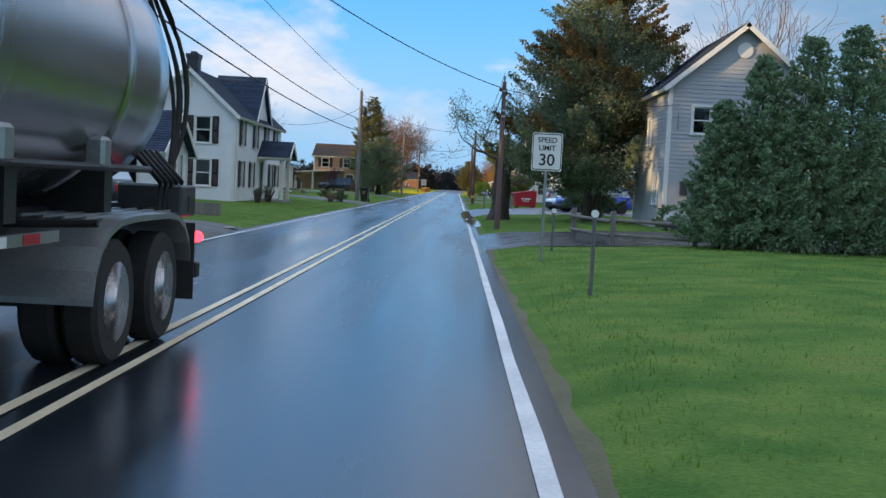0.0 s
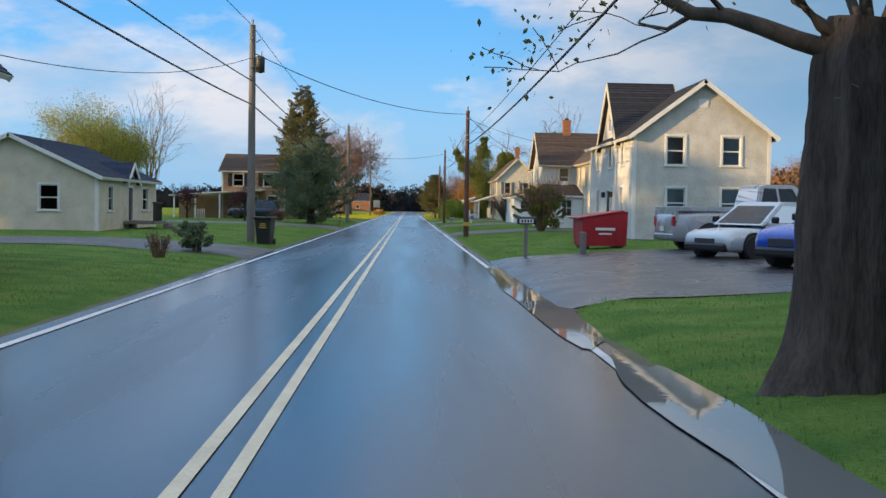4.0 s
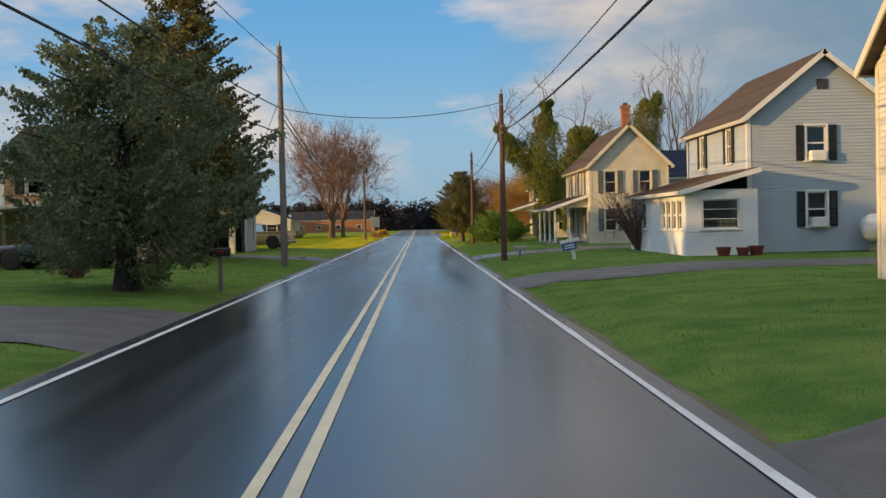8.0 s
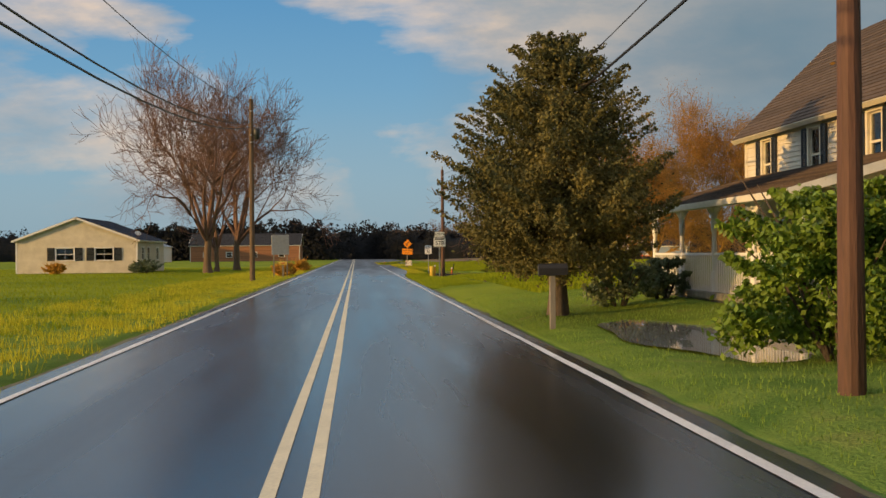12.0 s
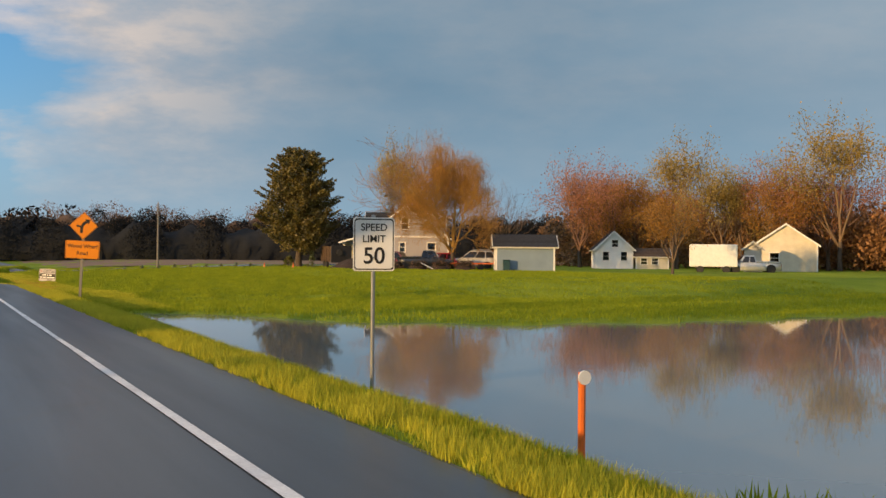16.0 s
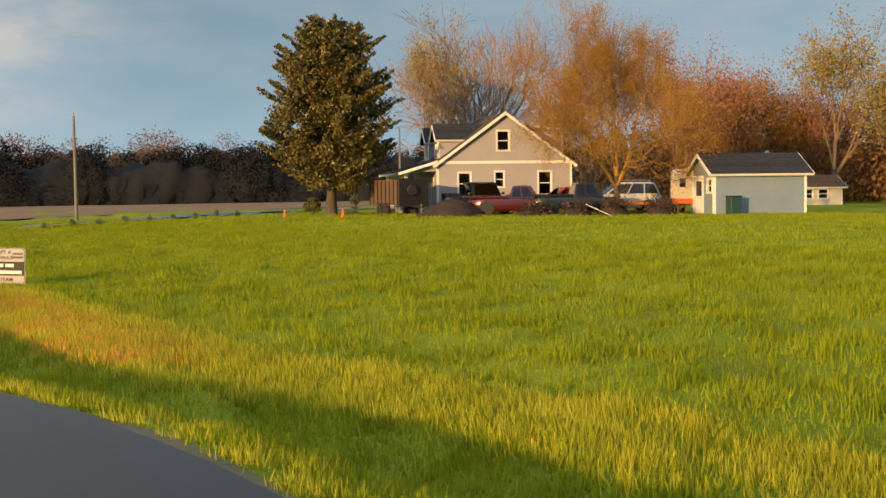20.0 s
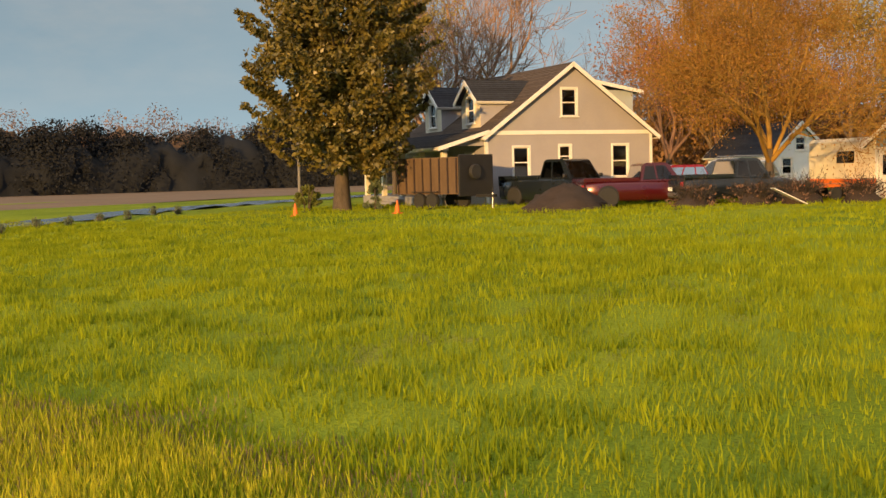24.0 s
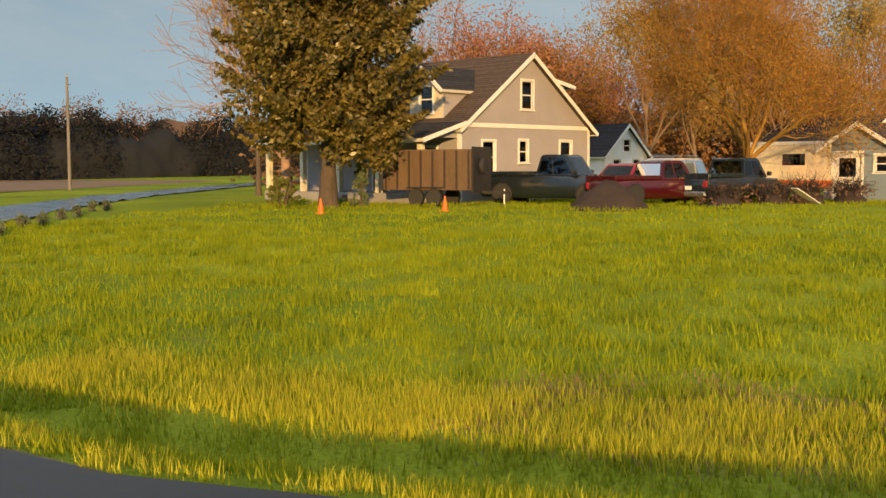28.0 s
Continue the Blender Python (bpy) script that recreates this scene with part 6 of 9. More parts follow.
roof_slab(sp, (-0.3, 10.1, 2.28), (0, -1, 0), (2.8, 0, 0.75), 10.4, 2.9, BROWN_SHINGLE)

# house with a turned-post porch, its gable lit by the sun
h4 = gable_house("farmhouse", "sunlit cream clapboard farmhouse with a posted porch", pose(10.6, 161.4, 0.35), 4.4, 9.5, 4.55, 6.7, "y", CREAM_SIDING, BROWN_SHINGLE, CREAM_TRIM,
                 wins=[("S", u, v, 0.62, 1.2, dict(shutters=BLUEGREY_SHUTTER, blind=0.4)) for u in (1.15, 3.1) for v in (0.75, 2.85)]
                 + [("W", u, 2.85, 0.6, 1.25, dict(shutters=BLUEGREY_SHUTTER)) for u in (2.2, 5.0, 7.4)] + [("W", u, 0.6, 0.6, 1.4, dict(shutters=BLUEGREY_SHUTTER)) for u in (2.5, 7.6)],
                 doors=[("W", 5.1, 0.85, 2.05, TRIM)])
chimney(h4, 2.2, 0.75, 6.3, 7.75, 0.45, 0.45)
gable_house("house_wing", "dark-roofed rear wing of the porch house", pose(15.05, 166.5, 0.35), 4.0, 5.0, 4.0, 5.6, "x", BLUE_SIDING, BLUE_SHINGLE, wins=[("S", 1.2, 0.8, 0.9, 1.3), ("S", 2.6, 2.6, 0.6, 1.1)], category="house")


def posted_porch(h, x0, x1, y0, y1, floor, top, n, roof, rise, paint_=TRIM, rail=False, west=True):
    p = part("porch_floor", box(x0, x1, y0, y1, floor - 0.16, floor, 0.01), POST_WOOD, h, "worn board porch floor")
    part("skirt", box(x0 + 0.04, x1, y0 + 0.04, y1 - 0.04, -0.5, floor - 0.162), DARK_GREY, p)
    for k in range(n):
        y = y0 + 0.12 + (y1 - y0 - 0.24) * k / (n - 1)
        V, F = spun([(0.075, 0), (0.075, 0.45), (0.05, 0.5), (0.068, 0.8), (0.05, top - floor - 0.6), (0.075, top - floor - 0.5), (0.075, top - floor)], 10)
        q = hang("porch_post", mesh_of("porch_post", V, F, paint_), p, "turned white porch post", pose(x0 + 0.14, y, floor))
        for s in (-1, 1):
            bm = prism([(0, 0), (0.0, -0.42), (0.06, -0.3), (0.16, -0.15), (0.34, -0.06), (0.42, 0)], -0.015, 0.015)
            part("bracket", bm, paint_, q, "", pose(0, s * 0.06, top - floor - 0.01, 0, 0, 90 * s))
        if rail and k < n - 1:
            yb = y0 + 0.12 + (y1 - y0 - 0.24) * (k + 1) / (n - 1)
            part("rail", box(x0 + 0.11, x0 + 0.17, y, yb, floor + 0.82, floor + 0.88), paint_, p)
            m_ = int((yb - y) / 0.14)
            for j in range(1, m_):
                part("baluster", box(x0 + 0.125, x0 + 0.155, y + j * 0.14 - 0.015, y + j * 0.14 + 0.015, floor, floor + 0.82), paint_, p)
    part("porch_beam", box(x0 + 0.02, x0 + 0.2, y0, y1, top, top + 0.16), paint_, p)
    roof_slab(h, (x0 - 0.3, y1 + 0.25, top + 0.12), (0, -1, 0), (x1 - x0 + 0.3, 0, rise), y1 - y0 + 0.5, math.hypot(x1 - x0 + 0.3, rise), roof, name="porch_roof", edge=paint_)
    V, F = lapped(x1 - x0, rise * 0.85, 0.12, 0.02, (), lambda v: v / (rise * 0.85) * (x1 - x0), lambda v: (x1 - x0))
    hang("porch_gable", mesh_of("porch_gable", V, F, CREAM_SIDING), h, "", wall_pose(x0, y0 + 0.02, top + 0.14, 0))
    return p


posted_porch(h4, -2.0, 0.0, 0.9, 8.8, 0.12, 1.95, 4, BROWN_SHINGLE, 0.75)

# house with a railed porch behind the ivy
h5 = gable_house("farmhouse", "old white farmhouse with dark roof and railed porch", pose(11.2, 188.0, 0.3), 5.0, 12.0, 4.5, 6.9, "y", CREAM_SIDING, BROWN_SHINGLE, CREAM_TRIM,
                 wins=[("W", u, 2.8, 0.62, 1.25, dict(shutters=SHUTTER)) for u in (1.6, 4.6, 7.6, 10.4)] + [("W", u, 0.6, 0.62, 1.4) for u in (2.5, 9.5)] + [("S", 1.4, 2.8, 0.7, 1.3, dict(blind=0.3)), ("S", 3.5, 2.8, 0.7, 1.3, dict(blind=0.3)), ("S", 1.4, 0.7, 0.7, 1.3)], doors=[("W", 6.0, 0.85, 2.05, DOOR_DARK)])
posted_porch(h5, -2.9, 0.0, 1.5, 11.5, 0.25, 2.15, 5, BROWN_SHINGLE, 0.9, rail=True)

# brick house behind the cedar
bh = gable_house("house", "two-storey tan brick house with a brown roof", pose(-16.2, 146.0, 0.3), 5.8, 7.5, 4.5, 6.1, "x", TAN_BRICK, BROWN_SHINGLE, CREAM_TRIM, course=0.08,
                 wins=[("S", 1.5, 3.0, 0.9, 1.1, dict(shutters=BROWN_SHUTTER)), ("S", 4.3, 3.0, 0.9, 1.1, dict(shutters=BROWN_SHUTTER)), ("S", 2.6, 0.9, 1.3, 1.2, dict(panes=(3, 2))), ("S", 4.7, 0.9, 1.0, 1.2)])
part("carport_roof", box(-4.2, 4.2, -2.6, 0.0, 2.25, 2.40, 0.02, pose(0, 0, 0, 0, -4, 0)), CREAM_TRIM, bh, "sloping pale porch roof")
for x in (-3.9, -2.0, 0.2):
    part("porch_post", box(x - 0.06, x + 0.06, -2.5, -2.38, -0.3, 2.25 + x * 0.07), TRIM, bh)
part("garage_wall", box(-4.0, -0.03, 0.2, 6.0, -0.3, 2.2), TAN_BRICK, bh)
for k in range(6):
    part("railing_bar", box(-2.0 + k * 0.16, -1.95 + k * 0.16, -2.48, -2.42, 0.0, 0.85), TRIM, bh)

# open garage beside the road
ga = thing("garage", "low tan open-fronted garage full of clutter", "garage", pose(-16.1, 160.5, 0.2))
V, F = lapped(7.0, 2.75, 0.2, 0.02, [(4.0, 6.7, 0.0, 2.25)])
hang("wall", mesh_of("wall", V, F, CREAM_SIDING), ga, "", wall_pose(0, 0, 0, 0))
V, F = lapped(8.0, 2.75, 0.2, 0.02, [(0.3, 3.4, 0.0, 2.25), (5.0, 5.6, 0.9, 1.9), (6.4, 7.0, 0.9, 1.9)])
gm_ = wall_pose(7.0, 0, 0, 90)
hang("wall", mesh_of("wall", V, F, BLUE_SIDING), ga, "", gm_)
window(ga, gm_, 5.3, 0.9, 0.6, 1.0); window(ga, gm_, 6.7, 0.9, 0.6, 1.0)
for args in ((0.0, 0.14, 0.0, 8.0), (0.0, 7.0, 7.86, 8.0)):
    part("wall", box(args[0], args[1], args[2] + 0.15, args[3], 0, 2.75), CREAM_SIDING, ga)
roof_slab(ga, (7.55, -0.5, 2.70), (0, 1, 0), (-4.05, 0, 0.95), 9.0, 4.16, BLACK_SHINGLE)
roof_slab(ga, (-0.55, 8.5, 2.70), (0, -1, 0), (4.05, 0, 0.95), 9.0, 4.16, BLACK_SHINGLE)
for gy in (0.06, 7.92):
    part("gable_board", prism([(0.0, 2.74), (7.0, 2.74), (3.5, 3.56)], -0.04, 0.04), CREAM_SIDING, ga, "", pose(0, gy, 0))
part("slab", box(-0.2, 7.6, -0.4, 8.2, -0.4, 0.02), CONCRETE, ga, "concrete garage floor")
part("post", box(6.9, 7.06, 3.4, 3.56, 0, 2.3), TRIM, ga)
wb = thing("workbench", "cluttered wooden workbench inside the garage", "workbench", pose(-12.4, 163.6, 0.22))
part("top", box(-0.5, 1.9, -0.3, 0.3, 0.85, 0.92), POST_WOOD, wb)
for x in (-0.4, 1.8):
    for y in (-0.25, 0.25):
        part("leg", box(x - 0.04, x + 0.04, y - 0.04, y + 0.04, 0, 0.85), POST_WOOD, wb)

# ranch house across the field
rh = gable_house("ranch_house", "cream single-storey ranch house with a dark roof", pose(-28.6, 267.0, 0.0), 10.2, 13.0, 2.9, 4.8, "y", CREAM_SIDING, BLUE_SHINGLE,
                 wins=[("S", 4.1, 1.1, 1.5, 1.05, dict(shutters=SHUTTER, blind=0.4, panes=(2, 1))), ("S", 7.4, 1.1, 1.5, 1.05, dict(shutters=SHUTTER, blind=0.4, panes=(2, 1)))] + [("E", u, 1.1, 1.1, 1.1, dict(blind=0.3)) for u in (2.5, 5.0, 9.5)], course=0.15)
V, F = spun([(0.02, 0.0), (0.2, 0.05), (0.28, 0.12)], 14)
hang("satellite_dish", mesh_of("satellite_dish", V, F, TRIM), rh, "small satellite dish", pose(10.0, 1.2, 3.35, 50, 0, 40))

# brick and white buildings far down the left side
gable_house("long_building", "long low brick building far down the road", pose(-36, 416, 0.0), 24, 12, 3.6, 6.2, "x", BRICK, BLACK_SHINGLE, wins=[("S", u, 0.9, 1.2, 1.1) for u in (3.5, 8.5, 14, 20)], course=0.12)
gable_house("storage_building", "white metal storage building far down the road", pose(-53, 404, 0.0), 13, 12, 3.4, 5.6, "y", WHITE_SIDING, BLUE_SIDING, wins=[("S", 2.5, 1.0, 0.9, 1.0), ("S", 6.5, 1.0, 0.9, 1.0)], course=0.2, category="building")


# ---- the tank trailer in the other lane ----
def tanker():
    t = thing("tank_trailer", "polished steel road tanker trailer standing in the other lane", "tanker", pose(-1.2, 0.6, 0.0))
    R = 1.18
    V, F = spun([(0.2, 0.25), (R * 0.80, 0.30), (R * 0.96, 0.55), (R, 1.0), (R, 11.2), (R * 0.97, 11.65), (R * 0.84, 11.95), (R * 0.45, 12.06), (0.05, 12.08)], 48, "Y")
    tank = hang("tank", mesh_of("tank", V, F, POLISHED, True), t, "polished aluminium tank", pose(0, 0, 2.42))
    for y in (2.6, 5.2, 7.8, 10.4):
        V, F = spun([(R + 0.001, y - 0.05), (R + 0.022, y - 0.035), (R + 0.022, y + 0.035), (R + 0.001, y + 0.05)], 48, "Y")
        hang("ring", mesh_of("ring", V, F[:-2], POLISHED, True), tank)
    for y in (8.2, 10.1):
        part("lug", box(0.93, 1.10, y - 0.10, y + 0.10, 1.55, 1.80, 0.03), STEEL, t, "steel mounting lug")
    part("side_rail", rod((1.06, 5.0, 1.56), (1.06, 11.4, 1.56), 0.03), BLACK, t)
    part("catwalk", box(-0.35, 0.35, 1.5, 10.4, 3.60, 3.66), DARK_GREY, t)
    for y in (5.0, 8.6):
        V, F = spun([(0.32, 0), (0.32, 0.18), (0.25, 0.26), (0.05, 0.28)], 18)
        hang("manhole", mesh_of("manhole", V, F, STEEL, True), t, "", pose(0, y, 3.56))
    part("frame_rail", box(0.30, 0.50, 0.6, 13.4, 0.98, 1.22), BLACK, t)
    part("frame_rail", box(-0.50, -0.30, 0.6, 13.4, 0.98, 1.22), BLACK, t)
    for y in (3.2, 8.6, 10.6):
        part("cradle", box(-0.95, 0.95, y - 0.1, y + 0.1, 1.16, 1.62), BLACK, t)
    part("reflector_rail", box(1.02, 1.06, 4.5, 9.2, 1.02, 1.10), STEEL, t)
    for k in range(8):
        part("reflector_tape", box(1.062, 1.066, 4.7 + k * 0.55, 4.98 + k * 0.55, 1.025, 1.095), RED_PAINT if k % 2 else WHITE_SHEET, t, "red and white reflective tape")
    for y in (10.15, 11.55):
        part("axle", rod((-1.0, y, 0.5), (1.0, y, 0.5), 0.08), BLACK, t)
        for x, o in ((1.05, 1), (0.72, 1), (-1.05, -1), (-0.72, -1)):
            key = "tanker_tyre"
            me = shared(key, lambda: mesh_of("tyre", *spun([(0.30, -0.14), (0.46, -0.14), (0.50, -0.10), (0.50, 0.10), (0.46, 0.14), (0.30, 0.14)], 34, "Y"), RUBBER))
            w = hang("wheel", me, t, "", pose(x, y, 0.5, 0, 0, 90 * o))
            rm = shared("tanker_rim", lambda: mesh_of("rim", *spun([(0.32, -0.142), (0.28, -0.12), (0.26, 0.0), (0.12, 0.02), (0.10, -0.09), (0.03, -0.10)], 28, "Y"), ALLOY, True))
            hang("rim", rm, w, "polished alloy rim")
            def nuts():
                bm = bmesh.new()
                for k in range(10):
                    a = 6.283 * k / 10
                    add_rod(bm, (0.19 * math.cos(a), -0.03, 0.19 * math.sin(a)), (0.19 * math.cos(a), 0.02, 0.19 * math.sin(a)), 0.016, n=6)
                return bm_mesh("wheel_nuts", bm, STEEL)
            hang("wheel_nuts", shared("tanker_nuts", nuts), w)
    # ribbed mudguard that runs over both axles
    V, F = [], []
    arc = [(9.36, 0.60), (9.42, 0.80), (9.54, 0.97), (9.74, 1.09), (10.0, 1.16), (10.4, 1.18), (11.4, 1.18), (11.75, 1.15), (12.0, 1.06), (12.16, 0.92), (12.24, 0.74)]
    for y, z in arc:
        V += [(0.50, y, z), (1.26, y, z), (1.26, y, z - 0.05), (0.50, y, z - 0.05)]
    for i in range(len(arc) - 1):
        for k in range(4):
            F.append((4 * i + k, 4 * i + 4 + k, 4 * i + 4 + (k + 1) % 4, 4 * i + (k + 1) % 4))
    F += [(0, 1, 2, 3), tuple(4 * (len(arc) - 1) + k for k in (3, 2, 1, 0))]
    for sx in (1, -1):
        me = mesh_of("mudguard", [(x * sx, y, z) for x, y, z in V], F if sx > 0 else [f[::-1] for f in F], STEEL)
        g = hang("mudguard", me, t, "ribbed aluminium mudguard")
        for k in range(4):
            part("rib", box(sx * (0.62 + k * 0.16) - 0.012, sx * (0.62 + k * 0.16) + 0.012, 9.6, 12.0, 1.165, 1.188), STEEL, g)
        part("mud_flap", box(sx * 0.90 - 0.33, sx * 0.90 + 0.33, 12.50, 12.53, 0.28, 1.05), RUBBER, t, "black rubber mud flap")
    for y in (9.6, 11.9):
        part("stay", rod((0.4, y, 1.1), (1.2, y, 1.14), 0.03), BLACK, t)
    hb = part("valve_box", box(0.45, 1.10, 12.45, 13.05, 1.10, 1.42, 0.02), DARK_GREY, t, "dark grey rear valve box")
    part("vent_grille", box(1.101, 1.108, 12.72, 12.98, 1.15, 1.30), BLACK, hb)
    part("bumper_post", box(0.55, 1.02, 12.62, 12.86, 0.45, 1.10, 0.02), BLACK, t)
    part("rear_bumper", box(-1.15, 1.15, 13.0, 13.15, 0.45, 0.62, 0.02), BLACK, t)
    part("tail_lamp", rod((1.12, 13.05, 0.88), (1.12, 13.12, 0.88), 0.06, n=12), TAIL_RED, t, "lit red tail lamp")
    part("tail_lamp", rod((-1.12, 13.05, 0.88), (-1.12, 13.12, 0.88), 0.06, n=12), TAIL_RED, t, "lit red tail lamp")
    r = np.random.default_rng(5)
    for k in range(6):
        g = Grower(40 + k)
        a = Vector((0.55 + 0.1 * k * 0.4, 12.0 + 0.06 * k, 3.75 - 0.04 * k))
        b = Vector((0.75 + 0.08 * r.random(), 12.9, 1.35))
        pts = []
        for i in range(15):
            s = i / 14
            p = a.lerp(b, s)
            pts.append(p + Vector((0.12 * math.sin(3.1 * s), (0.55 + 0.10 * k) * math.sin(math.pi * s) * (0.7 if k % 2 else 1.0), 0.03 * math.sin(9 * s + k))))
        g.tube(pts, [0.024] * 15, 6)
        hang("hose", mesh_of("hose", [tuple(v) for v in g.V], g.F, RUBBER, True), t, "black rubber hose")
    for k in range(5):
        g = Grower(60 + k)
        y0 = 11.9 + 0.2 * k
        pts = [Vector((0.75, y0, 1.75)), Vector((1.0, y0 + 0.12, 1.45)), Vector((0.95, y0 + 0.3, 1.2)), Vector((0.7, y0 + 0.5, 1.15))]
        g.tube(pts, [0.03] * 4, 6)
        hang("pipe", mesh_of("pipe", [tuple(v) for v in g.V], g.F, BLACK, True), t, "black pipework")
    V, F = spun([(0.04, 0), (0.10, 0.05), (0.10, 0.3), (0.04, 0.36)], 12)
    hang("valve", mesh_of("valve", V, F, BLACK, True), t, "black valve", pose(0.55, 12.2, 3.45))
    part("valve_pipe", rod((0.2, 11.2, 3.8), (0.6, 12.3, 3.8), 0.07), BLACK, t)
    for sx in (-0.8, 0.8):
        part("landing_leg", box(sx - 0.07, sx + 0.07, 2.2, 2.34, 0.0, 1.2), BLACK, t)
    return t


tanker()

# ---- parked vehicles in the village ----
car("car", "dark blue-black hatchback parked in the gravel drive", pose(-9.3, 35.0, gz(-9.3, 34.6) + 0.02, 0, 0, 176), "suv", (0.012, 0.018, 0.03), 4.2, 1.5)
car("car", "silver sedan with its nose behind the rail fence", pose(11.0, 33.2, gz(11.0, 33.2) + 0.08, 0, 0, 190), "sedan", (0.42, 0.40, 0.35), 4.7, 1.45)
car("car", "bright blue compact suv parked on the drive", pose(10.7, 66.6, gz(10.7, 66.6) + 0.02, 0, 0, 205), "suv", (0.003, 0.06, 0.50), 4.4, 1.62, metal=0.0)
car("car", "white hatchback parked beside the blue suv", pose(10.3, 71.2, gz(10.3, 71.2) + 0.02, 0, 0, 207), "sedan", (0.55, 0.60, 0.62), 4.3, 1.45)
car("pickup_truck", "silver crew-cab pickup on the drive", pose(11.5, 76.2, gz(11.5, 76.2) + 0.02, 0, 0, 8), "pickup", (0.50, 0.50, 0.50), 5.7, 2.0, category="pickup truck")
car("car", "pale grey car parked by the bungalow", pose(-19.5, 108.5, gz(-19.5, 108) + 0.02, 0, 0, 15), "sedan", (0.30, 0.31, 0.33), 4.6, 1.45)
car("car", "dark blue suv in front of the brick house", pose(-12.6, 142.0, gz(-12.6, 142) + 0.02, 0, 0, 176), "suv", (0.012, 0.02, 0.035), 4.6, 1.65)
car("pickup_truck", "old cream pickup parked in the grass", pose(-9.6, 171.6, gz(-9.6, 171.6) + 0.02, 0, 0, 165), "pickup", (0.50, 0.36, 0.16), 5.0, 1.65, category="pickup truck")

# ---- dumpster, bins, signs and small things in the village ----
dp = thing("dumpster", "red steel dumpster standing on the lawn", "dumpster", pose(7.45, 79.6, gz(7.45, 79.6), 0, 0, 6) @ Matrix.Diagonal((0.72, 0.72, 0.85, 1.0)))
part("body", prism([(-1.0, 0.12), (1.0, 0.12), (1.05, 1.0), (1.05, 1.45), (-1.05, 1.15), (-1.05, 0.7)], -0.85, 0.85, 0.015), RED_PAINT, dp)
for y in (-0.865, 0.85):
    for x in (-0.6, 0.0, 0.6):
        part("rib", box(x - 0.05, x + 0.05, y, y + 0.015, 0.2, 1.0), RED_PAINT, dp)
part("lid", box(-1.08, 1.08, -0.88, 0.88, 1.30, 1.36, 0.01, pose(0, 0, 0.0, 0, -8, 0)), RED_PAINT, dp, "faded red plastic lid")
part("label", box(-0.45, 0.45, -0.888, -0.868, 0.72, 0.82), WHITE_SHEET, dp, "row of white lettering bars")
part("label", box(-0.30, 0.30, -0.888, -0.868, 0.56, 0.62), WHITE_SHEET, dp)
for x in (-0.8, 0.8):
    part("skid", box(x - 0.08, x + 0.08, -0.8, 0.8, 0, 0.12), BLACK, dp)

for x, y in ((19.6, 84.5), (21.1, 85.2)):
    tk = thing("water_tank", "white plastic water tank standing in the yard", "tank", pose(x, y, gz(x, y)), "white tanks")
    V, F = spun([(0.02, 0.02), (0.62, 0.02), (0.64, 0.10), (0.64, 0.42), (0.61, 0.46), (0.64, 0.50), (0.64, 0.92), (0.58, 1.08), (0.40, 1.18), (0.20, 1.22), (0.19, 1.30), (0.02, 1.31)], 24)
    hang("body", mesh_of("body", V, F, TRIM, True), tk)
    part("lid", rod((0, 0, 1.31), (0, 0, 1.36), 0.21, n=18), DARK_GREY, tk)
    part("outlet", rod((-0.62, 0, 0.15), (-0.74, 0, 0.15), 0.04), DARK_GREY, tk)
tr_ = thing("tractor", "green farm tractor with yellow wheel hubs in the yard", "tractor", pose(22.6, 82.0, gz(22.6, 82.0), 0, 0, 200))
part("bonnet", box(0.1, 1.75, -0.32, 0.32, 0.75, 1.35, 0.08), TRACTOR_GREEN, tr_)
part("chassis", box(-0.9, 1.6, -0.22, 0.22, 0.45, 0.76, 0.03), DARK_GREY, tr_)
part("seat", box(-0.75, -0.30, -0.25, 0.25, 1.15, 1.30, 0.05), YELLOW_PLASTIC, tr_)
part("exhaust_pipe", rod((1.0, 0.2, 1.35), (1.0, 0.2, 2.0), 0.035), DARK_GREY, tr_)
part("steering_wheel", rod((-0.05, 0, 1.55), (-0.02, 0, 1.58), 0.20, n=16), BLACK, tr_)
for s_ in (-1, 1):
    part("fender", prism([(-1.05, 1.05), (-0.95, 1.38), (-0.6, 1.50), (-0.2, 1.42), (-0.2, 1.36), (-0.6, 1.44), (-0.9, 1.33), (-1.0, 1.05)], s_ * 0.62 - 0.16, s_ * 0.62 + 0.16), TRACTOR_GREEN, tr_)
    wheel(tr_, -0.6, s_ * 0.66, 0.68, 0.34, YELLOW_PLASTIC, 6, s_)
    wheel(tr_, 1.35, s_ * 0.58, 0.40, 0.22, YELLOW_PLASTIC, 6, s_)


